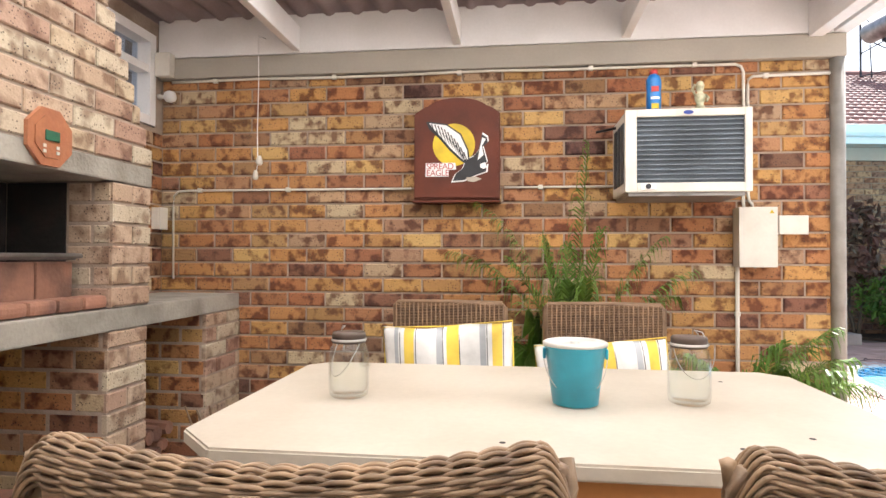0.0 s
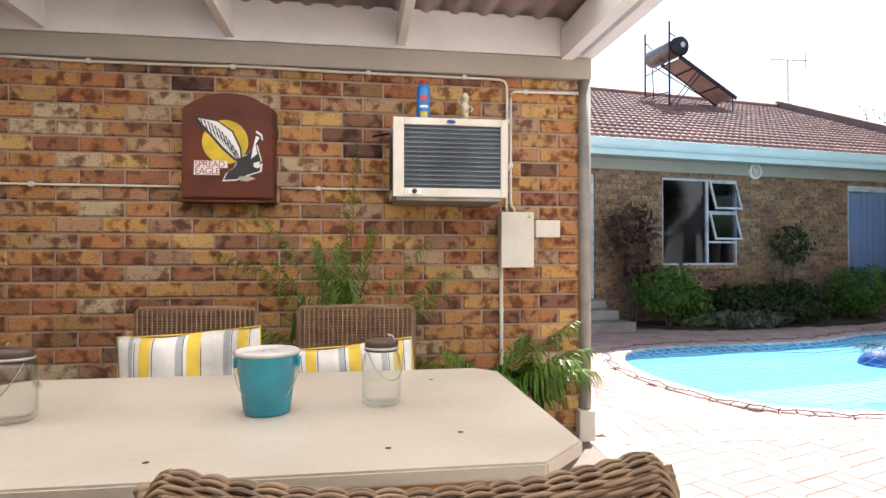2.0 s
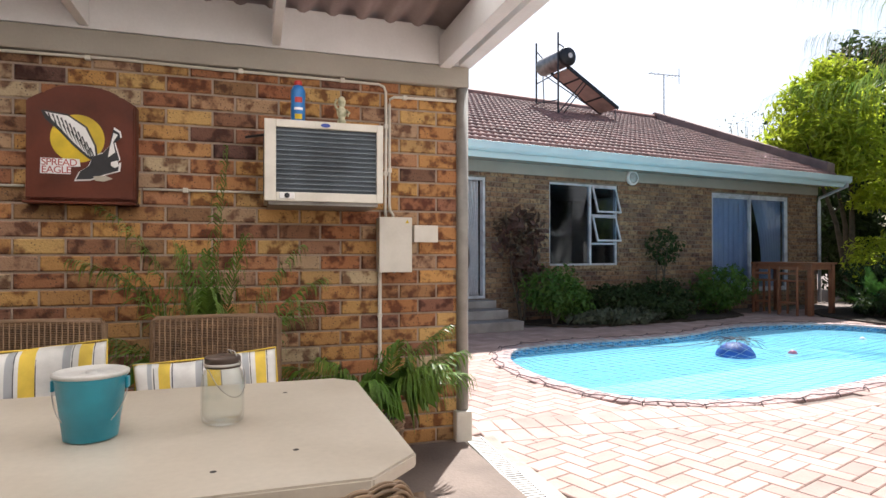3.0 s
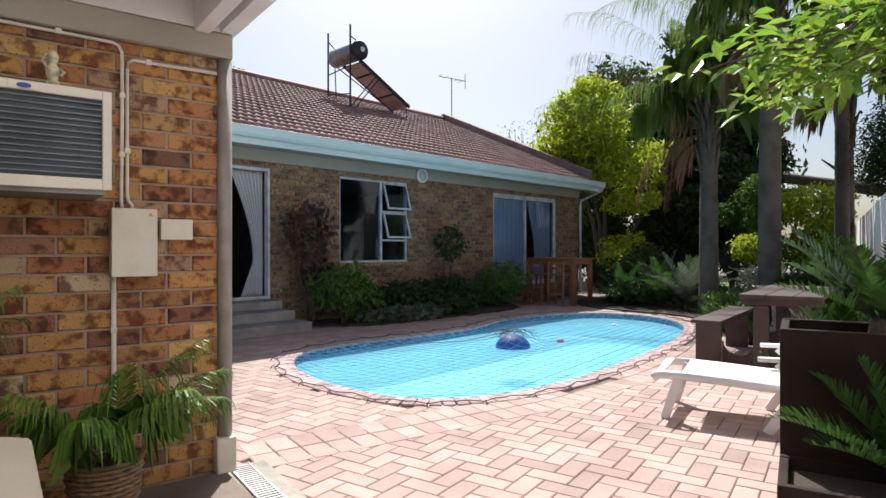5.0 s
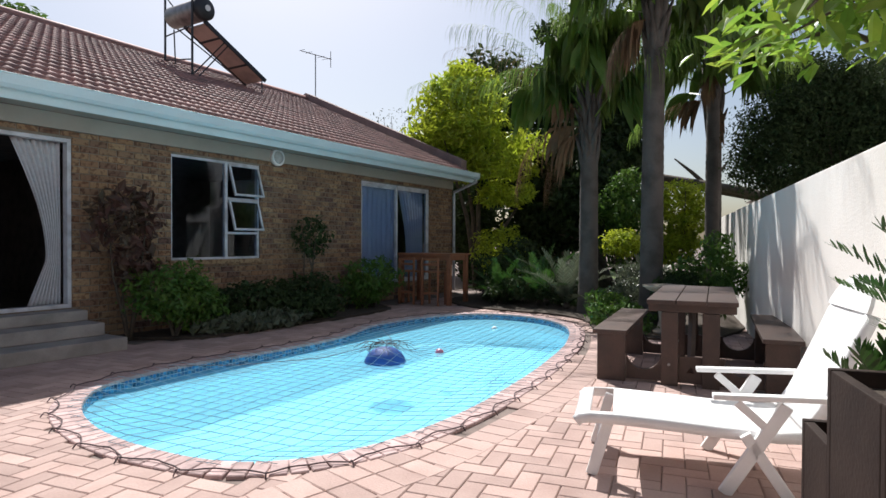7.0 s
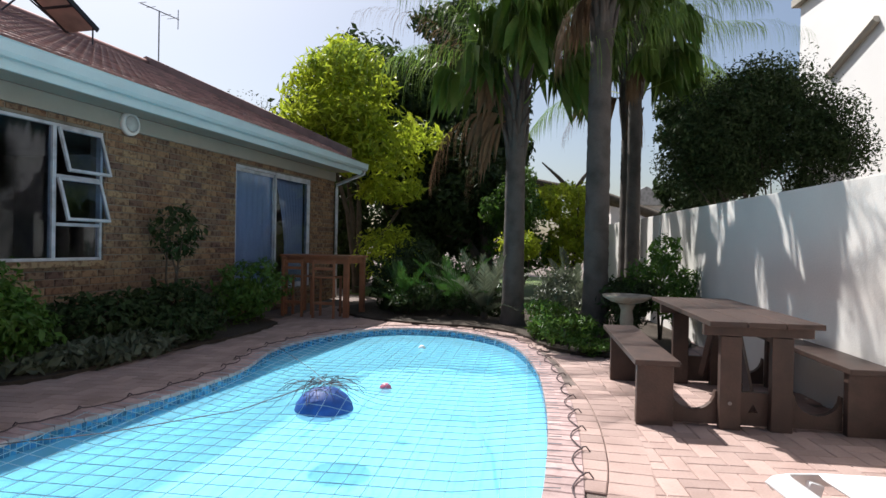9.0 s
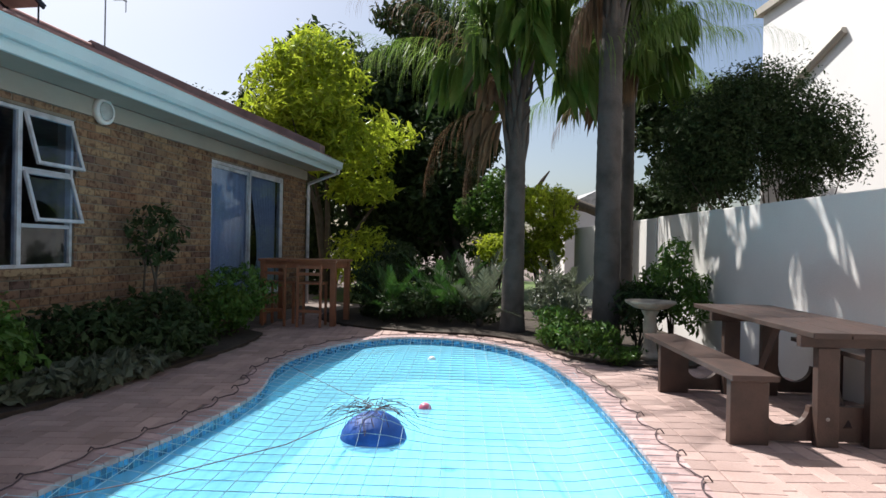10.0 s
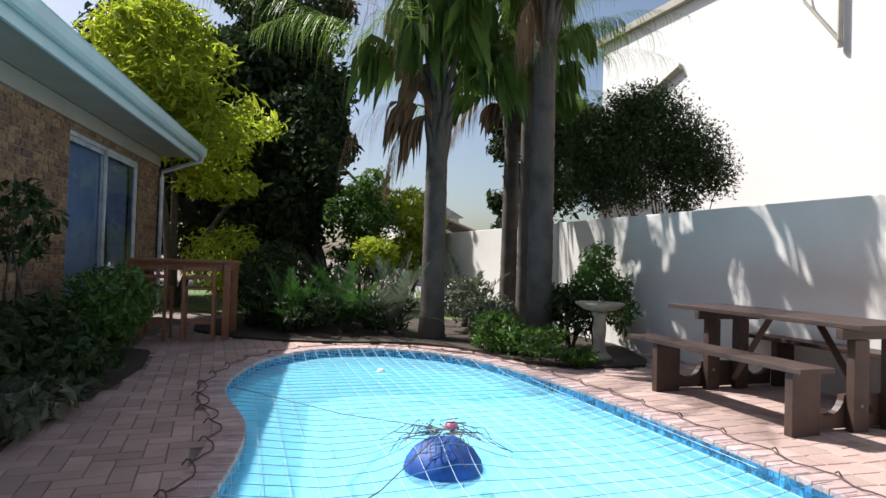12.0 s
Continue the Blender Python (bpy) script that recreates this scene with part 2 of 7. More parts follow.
def part(name, bm, material, parent=None, label="", smooth=False, kind=""):
    me = bpy.data.meshes.new(name)
    bmesh.ops.recalc_face_normals(bm, faces=bm.faces)
    bm.to_mesh(me)
    bm.free()
    return part_me(name, me, material, parent, label, smooth, kind)


def part_me(name, me, material, parent=None, label="", smooth=False, kind=""):
    if material and not me.materials:
        me.materials.append(material)
    if smooth:
        me.shade_smooth()
    ob = new(name, me)
    if parent:
        ob.parent = parent
    return tagged(ob, label, kind=kind)


def mesh_py(name, v, f):
    me = bpy.data.meshes.new(name)
    me.from_pydata(v, [], f)
    me.update()
    return me


def thing(name, label, category, at=None, group=""):
    ob = new(name)
    ob.empty_display_size = 0.1
    ob.matrix_basis = at or Matrix()
    return tagged(ob, label, category, group)


def box_part(name, dims, material, parent, bevel=0.004, label="", m=None):
    bm = bmesh.new()
    bm_box(bm, *dims, bevel=bevel, m=m)
    return part(name, bm, material, parent, label)


def structure(name, bm, material, label):
    return tagged(part(name, bm, material), label, name.split("_")[0], kind="structure")


# one worn piece of unit size: proud face with eased edges
def piece_data(lx, ly, lz, e=0.006):
    """Box with its four front (-y) edges eased; base at the back."""
    x, z = lx / 2, lz / 2
    v = [(-x, ly, -z), (x, ly, -z), (x, ly, z), (-x, ly, z), (-x, e, -z), (x, e, -z), (x, e, z), (-x, e, z),
         (-x + e, 0, -z + e), (x - e, 0, -z + e), (x - e, 0, z - e), (-x + e, 0, z - e)]
    f = [(0, 1, 5, 4), (1, 2, 6, 5), (2, 3, 7, 6), (3, 0, 4, 7), (4, 5, 9, 8), (5, 6, 10, 9), (6, 7, 11, 10), (7, 4, 8, 11), (8, 9, 10, 11)]
    return v, f


def piece_field(owner, name, spots, material, near, limit=300, base=Matrix()):
    """spots: (x, y, z, lx, ly, lz, turn) in the frame base; those in the stretch near() are objects, the rest one joined part."""
    cache, jv, jf, n = {}, [], [], 0
    for x, y, z, lx, ly, lz, turn in spots:
        v, f = piece_data(lx, ly, lz)
        m = base @ Matrix.Translation((x, y, z)) @ turn
        if n < limit and near(x, y, z):
            key = (round(lx, 3), round(ly, 3), round(lz, 3))
            if key not in cache:
                cache[key] = mesh_py(name, v, f)
                cache[key].materials.append(material)
            ob = new(name, cache[key])
            ob.parent = owner
            ob.matrix_basis = m
            n += 1
        else:
            k = len(jv)
            jv += [m @ Vector(p) for p in v]
            jf += [tuple(i + k for i in q) for q in f]
    if jv:
        part_me(name + "_rest", mesh_py(name + "_rest", jv, jf), material, owner, kind="stuff")


def courses(x0, x1, z0, z1, holes=(), y=0.0, length=0.238, height=0.082, joint=0.012, depth=0.03, step=None, rnd=None):
    """Stretcher bond on the face y, looking to -y, with holes (x0, x1, z0, z1) cut out; step(z): right limit by height."""
    rnd = rnd or random.Random(4)
    out, row, z = [], 0, z0 + joint / 2
    while z + height * 0.6 < z1:
        h = min(height, z1 - z)
        x = x0 - (length + joint) / 2 * (row % 2)
        lim = step(z) if step else x1
        while x < lim - 0.02:
            a, b = max(x, x0), min(x + length, lim)
            spans = [(a, b)]
            for hx0, hx1, hz0, hz1 in holes:
                if z + h > hz0 + 0.01 and z < hz1 - 0.01:
                    spans = [s for q0, q1 in spans for s in ((q0, min(q1, hx0)), (max(q0, hx1), q1)) if s[1] - s[0] > 0.03]
            for q0, q1 in spans:
                if q1 - q0 > 0.03:
                    out.append(((q0 + q1) / 2, y - 0.005 + rnd.uniform(-0.002, 0.002), z + h / 2, q1 - q0, depth, h, Matrix.Rotation(rnd.uniform(-0.006, 0.006), 4, "Y")))
            x += length + joint
        z += height + joint
        row += 1
    return out


FIELDS = []        # bricks, pavers and tiles, laid last

# ---- plan ----
WALL_Y, WALL_L, WALL_R = 3.35, -2.28, 1.86
PATIO = 0.06
H = pose(4.63, 9.80, 0, 0, 0, 8.8)          # the house front: x along it, -y out of it
POOL = [(3.46, 5.75), (3.50, 4.95), (3.78, 4.22), (4.40, 3.88), (5.30, 3.86), (6.30, 4.04), (7.60, 4.38), (9.10, 4.90), (10.45, 5.66), (11.06, 6.65), (10.92, 7.55), (10.15, 8.05), (9.20, 8.14), (8.35, 8.0), (7.30, 7.52), (6.20, 7.34), (5.00, 7.30), (4.10, 7.05), (3.65, 6.50)]


def smooth_loop(pts, n=6):
    out, k = [], len(pts)
    for i in range(k):
        p0, p1, p2, p3 = (Vector(pts[(i + j - 1) % k]) for j in range(4))
        for s in range(n):
            t = s / n
            out.append(0.5 * ((2 * p1) + (p2 - p0) * t + (2 * p0 - 5 * p1 + 4 * p2 - p3) * t * t + (3 * p1 - p0 - 3 * p2 + p3) * t ** 3))
    return out


def offset_loop(loop, d):
    out, k = [], len(loop)
    for i in range(k):
        t = (loop[(i + 1) % k] - loop[i - 1]).normalized()
        out.append(loop[i] + Vector((t.y, -t.x)) * d)
    return out


def inside(p, loop):
    x, y, c = p[0], p[1], False
    for i in range(len(loop)):
        a, b = loop[i - 1], loop[i]
        if (a[1] > y) != (b[1] > y) and x < (b[0] - a[0]) * (y - a[1]) / (b[1] - a[1]) + a[0]:
            c = not c
    return c


EDGE = smooth_loop(POOL)                    # anticlockwise
COPE_IN, COPE_OUT = EDGE, offset_loop(EDGE, 0.24)


# ---- ground ----
def ground():
    from mathutils.geometry import tessellate_polygon
    outer = [Vector((x, y, 0)) for x, y in ((-400, -400), (400, -400), (400, 400), (-400, 400))]
    hole = [Vector((p.x, p.y, 0)) for p in offset_loop(EDGE, 0.10)]
    verts = [Vector((p.x, p.y, -0.014)) for p in outer + hole]
    faces = tessellate_polygon([outer, hole])
    me = mesh_py("ground", verts, [f for f in faces])
    ob = part_me("ground", me, M["sand"], kind="structure", label="sandy ground under pavers, reaching the horizon")
    ob["category"] = "ground"
    return ob


GROUND = ground()

# patio floor, with a step down to the pool paving
bm = bmesh.new()
bm_box(bm, -6, 1.90, -6, 3.34, -0.2, PATIO, bevel=0.01)
structure("patio_floor", bm, mat("patio_screed", (0.19, 0.145, 0.12), 0.85, scale=2, bump=0.3), "brownish covered patio floor")


# ---- pool ----
def pool():
    th = thing("swimming_pool", "kidney-shaped blue swimming pool under a safety net", "pool")
    k = len(EDGE)
    v, f = [], []
    rings = [(0.0, 0.0), (0.0, -0.22), (0.01, -0.42), (0.03, -0.52), (0.06, -0.55)]
    a, d = Vector((5.2, 5.65)), Vector((4.4, 0.95))
    for pull, z in rings:
        for p in EDGE:
            c = a + d * max(0.0, min(1.0, (p - a).dot(d) / d.dot(d)))
            q = p.lerp(c, pull)
            v.append((q.x, q.y, z))
    for r in range(len(rings) - 1):
        for i in range(k):
            j = (i + 1) % k
            f.append((r * k + i, r * k + j, (r + 1) * k + j, (r + 1) * k + i))
    f.append(tuple(range(4 * k, 5 * k)))
    part_me("basin", mesh_py("basin", v, f), M["plaster"], th, "pale blue plastered basin")
    water = mesh_py("water", [(p.x, p.y, -0.10) for p in EDGE], [tuple(range(k))])
    part_me("water", water, M["water"], th, "clear blue water")
    return th


POOL_THING = pool()


# ---- patio walls, beam and roof ----
bm = bmesh.new()
bm_box(bm, WALL_L - 0.2, WALL_R - 0.004, WALL_Y + 0.006, WALL_Y + 0.22, 0, 2.385)
WALL_N = structure("wall_north", bm, M["mortar"], "multicoloured face brick patio wall")
FIELDS.append((WALL_N, "brick", courses(WALL_L + 0.004, WALL_R, PATIO, 2.385, y=WALL_Y, rnd=random.Random(2)), M["brick"], lambda x, y, z: x > -1.0 and z > 0.6))
FIELDS.append((WALL_N, "brick", courses(0, 0.22, PATIO, 2.385, length=0.21, rnd=random.Random(8)), M["brick"], lambda x, y, z: True, 40, pose(WALL_R - 0.004, WALL_Y, 0, 0, 0, 90)))

bm = bmesh.new()
# the unseen stretch below y -0.5 is added to block low light
bm_box(bm, WALL_L - 0.22, WALL_L - 0.006, -2.2, WALL_Y + 0.2, 0, 2.06)
bm_box(bm, WALL_L - 0.22, WALL_L - 0.006, -2.2, 2.75, 2.06, 2.75)
bm_box(bm, WALL_L - 0.22, WALL_L - 0.006, 3.27, WALL_Y + 0.2, 2.06, 2.75)
bm_box(bm, WALL_L - 0.22, WALL_L - 0.006, 2.75, 3.27, 2.66, 2.75)
WALL_W = structure("wall_west", bm, M["mortar"], "face brick side wall behind the fireplace")
FIELDS.append((WALL_W, "brick", courses(2.4 - 5, -(-3.35) - 3.36, PATIO, 2.06, rnd=random.Random(3)), M["brick"], lambda x, y, z: x > -0.9, 80, pose(WALL_L, 3.36, 0, 0, 0, 90)))

# unseen wall added behind the camera to block low light from the south
bm = bmesh.new()
bm_box(bm, WALL_L - 0.22, 1.2, -2.42, -2.204, 0, 2.75)
structure("wall_patio_back", bm, M["beam"], "plain taupe wall, unseen, added to keep low light off the patio")
bm = bmesh.new()
bm_box(bm, WALL_L - 0.2, 1.93, WALL_Y - 0.05, WALL_Y + 0.24, 2.385, 2.52, bevel=0.008)
structure("beam_north", bm, M["beam"], "taupe painted concrete ring beam over the brick wall")
bm = bmesh.new()
bm_box(bm, WALL_L, 1.86, WALL_Y - 0.05, WALL_Y - 0.022, 2.524, 2.772, bevel=0.003)
structure("fascia_patio", bm, M["white"], "white painted board above the beam")


def rafter(x):
    bm = bmesh.new()
    bm_box(bm, x - 0.025, x + 0.025, -1.6, WALL_Y - 0.054, 2.535, 2.69, bevel=0.004)
    return structure("rafter_%d" % (len([o for o in scene.objects if o.name.startswith("rafter")]) + 1), bm, M["white"], "white painted timber roof rafter")


for x in (-1.34, -0.31, 0.70):
    rafter(x)
bm = bmesh.new()
bm_box(bm, 1.72, 1.80, -1.6, WALL_Y - 0.054, 2.50, 2.70, bevel=0.004)
bm_box(bm, 1.86, 1.95, -1.6, WALL_Y + 0.25, 2.524, 2.80, bevel=0.004)
structure("edge_beam", bm, M["white"], "white painted edge beam of the patio roof")
for i, y in enumerate((2.62, 1.2, -0.2)):
    bm = bmesh.new()
    bm_box(bm, WALL_L, 1.86, y - 0.02, y + 0.02, 2.694, 2.745, bevel=0.003)
    structure("purlin_%d" % (i + 1), bm, M["white"], "white painted purlin across the rafters")


def corrugated(name, label, m, y0, y1, lift):
    v, f, n = [], [], 220
    for j, y in enumerate((y0, y1)):
        for i in range(n + 1):
            x = -2.45 + 4.5 * i / n
            v.append((x, y, 2.785 + lift + 0.028 * math.sin(2 * math.pi * x / 0.18)))
    for i in range(n):
        f.append((i, i + 1, n + 2 + i, n + 1 + i))
    ob = part_me(name, mesh_py(name, v, f), m, kind="structure", label=label, smooth=True)
    s = ob.modifiers.new("thick", "SOLIDIFY")
    s.thickness = 0.006
    ob["category"] = "roof"


corrugated("ceiling", "corrugated pinkish grey roof sheets of the patio", mat("fibre_cement_sheet", (0.34, 0.27, 0.26), 0.85, scale=4, rgb2=(0.26, 0.20, 0.195)), 2.55, 3.75, 0.0)
corrugated("ceiling_clear", "translucent white corrugated roof sheets", leaf_mat("translucent_sheet", (0.95, 0.94, 0.93), (0.90, 0.89, 0.88), 0.8, 0.5), -1.8, 2.62, 0.012)

# ---- boundary wall ----
B = pose(13.55, 3.90, 0, 0, 0, 19.6)        # x along the wall, +y to the garden
bm = bmesh.new()
bm_box(bm, -14.5, 0, -0.2, 0, -0.05, 1.95, bevel=0.012, m=B)
structure("wall_boundary", bm, M["wall_white"], "white plastered boundary wall beside the pool")
bm = bmesh.new()
bm_box(bm, 0.004, 5.5, -0.17, 0.03, -0.05, 1.93, bevel=0.012, m=B)
structure("wall_boundary_far", bm, M["wall_white"], "white plastered garden wall beyond the palms")

# ---- house ----
DOOR1, WIN1, DOOR2 = (-2.45, 0.02, 0.47, 2.70), (1.46, 3.20, 1.06, 2.70), (6.03, 8.78, 0.40, 2.70)
OPEN = (DOOR1, WIN1, DOOR2)
S0, S1, TOP = -6.0, 9.95, 2.80


def house_wall():
    bm = bmesh.new()
    xs = sorted({S0, S1, *(v for o in OPEN for v in o[:2])})
    for a, b in zip(xs, xs[1:]):
        o = next((o for o in OPEN if o[0] <= a and b <= o[1]), None)
        for z0, z1 in (((0, o[2]), (o[3], TOP)) if o else ((0, TOP),)):
            bm_box(bm, a, b, 0.006, 0.23, z0, z1, m=H)
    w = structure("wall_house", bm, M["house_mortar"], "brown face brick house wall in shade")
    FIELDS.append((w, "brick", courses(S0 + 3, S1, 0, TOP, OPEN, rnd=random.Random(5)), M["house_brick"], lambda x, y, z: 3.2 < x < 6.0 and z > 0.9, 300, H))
    bm = bmesh.new()
    bm_box(bm, S1 - 0.23, S1 - 0.006, 0.235, 11, 0, TOP, m=H)
    bm_box(bm, S0, S0 + 0.2, 0.235, 11, 0, TOP, m=H)
    bm_box(bm, S0, S1, 11.004, 11.2, 0, TOP, m=H)
    structure("wall_house_sides", bm, M["house_mortar"], "side and rear walls of the house")
    bm = bmesh.new()
    bm_box(bm, S0, S1, -0.03, 0.22, TOP + 0.004, TOP + 0.21, m=H)
    structure("wall_plate", bm, M["beam"], "taupe plaster band under the eaves")


house_wall()
EAVE, RIDGE, EZ, RZ = -0.69, 5.3, 3.23, 5.86


def roof():
    th = thing("house_roof", "reddish brown tiled pitched roof of the house", "roof")
    bm = bmesh.new()
    q = [(S0, EAVE, EZ - 0.05), (S1, EAVE, EZ - 0.05), (S1, RIDGE, RZ - 0.05), (S0, RIDGE, RZ - 0.05), (S0, 2 * RIDGE - EAVE, EZ - 0.05), (S1, 2 * RIDGE - EAVE, EZ - 0.05)]
    v = [bm.verts.new(H @ Vector(p)) for p in q]
    bm.faces.new((v[0], v[1], v[2], v[3]))
    bm.faces.new((v[3], v[2], v[5], v[4]))
    bm.faces.new((v[1], v[5], v[2]))
    bm.faces.new((v[0], v[3], v[4]))
    part("underlay", bm, M["verge"], th)
    bm = bmesh.new()
    bm_box(bm, S0, S1, EAVE + 0.02, -0.034, 3.015, 3.03, m=H)
    part("soffit", bm, M["beam"], th, "taupe painted soffit board")
    bm = bmesh.new()
    bm_box(bm, S0, S1 + 0.02, EAVE - 0.02, EAVE + 0.016, 2.94, EZ - 0.06, bevel=0.004, m=H)
    part("fascia", bm, M["fascia"], th, "pale blue-grey fascia board")
    # half-round gutter with rolled lip
    bm = bmesh.new()
    prof = [(-0.02, 0.13), (-0.025, 0.02), (-0.06, -0.02), (-0.11, -0.02), (-0.145, 0.02), (-0.15, 0.12), (-0.165, 0.135), (-0.15, 0.14), (-0.138, 0.12), (-0.132, 0.025), (-0.105, -0.005), (-0.062, -0.005), (-0.035, 0.025), (-0.032, 0.13)]
    rings = [[bm.verts.new(H @ Vector((s, EAVE + y, 3.06 + z))) for y, z in prof] for s in (S0, S1 + 0.05)]
    for i in range(len(prof)):
        j = (i + 1) % len(prof)
        bm.faces.new((rings[0][i], rings[1][i], rings[1][j], rings[0][j]))
    bm.faces.new(rings[0])
    bm.faces.new(rings[1][::-1])
    part("gutter", bm, M["fascia"], th, "pale blue-grey painted gutter")
    bm = bmesh.new()
    bm_tube(bm, [H @ Vector(p) for p in ((S1 - 0.05, EAVE - 0.09, 3.04), (S1 - 0.05, EAVE - 0.09, 2.97), (S1 - 0.02, -0.07, 2.72), (S1 - 0.02, -0.07, 2.6), (S1 - 0.02, -0.07, 0.05))], 0.038, 10)
    part("downpipe", bm, M["frame"], th, "pale grey rainwater downpipe", smooth=True)
    # raised verge along the gable end
    bm = bmesh.new()
    sl = (RZ - EZ) / (RIDGE - EAVE)
    for (y0, z0), (y1, z1) in (((EAVE + 0.30, EZ + 0.30 * sl), (RIDGE, RZ)), ((RIDGE, RZ), (2 * RIDGE - EAVE, EZ))):
        vs = []
        for y, z in ((y0, z0), (y1, z1)):
            for s in (S1 - 0.20, S1 + 0.10):
                for dz in (-0.25, 0.22):
                    vs.append(bm.verts.new(H @ Vector((s, y, z + dz))))
        a = vs
        for q in ((0, 1, 3, 2), (4, 6, 7, 5), (0, 4, 5, 1), (2, 3, 7, 6), (1, 5, 7, 3), (0, 2, 6, 4)):
            bm.faces.new([a[i] for i in q])
    part("verge", bm, M["verge"], th, "brown plastered raised verge of the gable")
    bm = bmesh.new()
    bm_tube(bm, [H @ Vector((S0, RIDGE, RZ + 0.02)), H @ Vector((S1 - 0.2, RIDGE, RZ + 0.02))], 0.11, 10)
    part("ridge", bm, M["tile"], th, smooth=True)
    return th


ROOF = roof()


def tiles():
    """Double-roman tiles: each a wavy plate that overlaps the one below."""
    sl = math.atan2(RZ - EZ, RIDGE - EAVE)
    run = math.hypot(RZ - EZ, RIDGE - EAVE)
    w, l = 0.30, 0.335
    n = 12
    v, f = [], []
    for k, (d, z) in enumerate(((-0.035, 0.030), (l, 0.004))):
        for i in range(n + 1):
            x = w * i / n
            v.append((x - w / 2, d, z + 0.034 * (1 - math.cos(2 * math.pi * 2 * i / n)) / 2 * (1.0)))
    for i in range(n + 1):
        v.append((v[i][0], v[i][1], v[i][2] - 0.036))
    for i in range(n):
        f.append((i, i + 1, n + 2 + i, n + 1 + i))
        f.append((2 * n + 2 + i, 2 * n + 3 + i, i + 1, i))
    base = H @ Matrix.Translation((0, EAVE - 0.02, EZ - 0.02)) @ Matrix.Rotation(sl, 4, "X")
    me = mesh_py("tile", v, f)
    me.materials.append(M["tile"])
    me.shade_smooth()
    jv, jf, c = [], [], 0
    rnd = random.Random(6)
    for r in range(int(run / l) + 1):
        for q in range(int((S1 - 0.2 - (-5.5)) / w)):
            x = -5.5 + (q + 0.5) * w
            m = base @ Matrix.Translation((x, r * l, rnd.uniform(0, 0.004))) @ Matrix.Rotation(rnd.uniform(-0.006, 0.006), 4, "Z")
            if c < 300 and 0.5 < x < 6.5 and r > 2 and r < 18:
                ob = new("roof_tile", me)
                ob.parent, ob.matrix_basis = ROOF, m
                c += 1
            else:
                k = len(jv)
                jv += [m @ Vector(p) for p in v]
                jf += [tuple(i + k for i in g) for g in f]
    part_me("roof_tile_rest", mesh_py("roof_tile_rest", jv, jf), M["tile"], ROOF, kind="stuff", smooth=True)


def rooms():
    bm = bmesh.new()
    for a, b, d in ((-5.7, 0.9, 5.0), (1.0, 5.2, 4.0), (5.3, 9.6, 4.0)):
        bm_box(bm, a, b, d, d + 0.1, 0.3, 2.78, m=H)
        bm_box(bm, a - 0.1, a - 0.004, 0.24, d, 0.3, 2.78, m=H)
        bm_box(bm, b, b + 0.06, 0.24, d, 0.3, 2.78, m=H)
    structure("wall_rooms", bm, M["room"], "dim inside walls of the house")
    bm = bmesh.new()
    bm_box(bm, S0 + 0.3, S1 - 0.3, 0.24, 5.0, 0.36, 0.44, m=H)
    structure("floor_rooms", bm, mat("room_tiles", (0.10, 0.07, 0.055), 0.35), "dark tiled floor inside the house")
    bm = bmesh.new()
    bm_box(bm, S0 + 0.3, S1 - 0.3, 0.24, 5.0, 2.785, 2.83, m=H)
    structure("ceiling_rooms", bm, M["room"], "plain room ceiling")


rooms()


def bar_frame(bm, x0, x1, z0, z1, w, y0, y1, m):
    bm_box(bm, x0, x0 + w, y0, y1, z0, z1, 0.003, m)
    bm_box(bm, x1 - w, x1, y0, y1, z0, z1, 0.003, m)
    bm_box(bm, x0 + w, x1 - w, y0, y1, z0, z0 + w, 0.003, m)
    bm_box(bm, x0 + w, x1 - w, y0, y1, z1 - w, z1, 0.003, m)


def pane(x0, x1, z0, z1, y, parent, m=None):
    bm = bmesh.new()
    bm_box(bm, x0, x1, y, y + 0.006, z0, z1, m=m)
    p = part("pane", bm, M["glass"], parent)
    p.visible_shadow = False
    return p


def sash(x0, x1, z0, z1, y0, parent, m=None, name="sash", w=0.034, handle=False):
    bm = bmesh.new()
    bar_frame(bm, x0, x1, z0, z1, w, y0, y0 + 0.035, m or Matrix())
    s = part(name, bm, M["frame"], parent)
    pane(x0 + w - 0.005, x1 - w + 0.005, z0 + w - 0.005, z1 - w + 0.005, y0 + 0.014, s, m)
    if handle:
        bm = bmesh.new()
        bm_box(bm, x1 - w + 0.008, x1 - 0.012, y0 - 0.03, y0 - 0.002, z0 + 1.0, z0 + 1.18, 0.004, m)
        part("door_handle", bm, M["black"], s, "black pull handle")
    return s


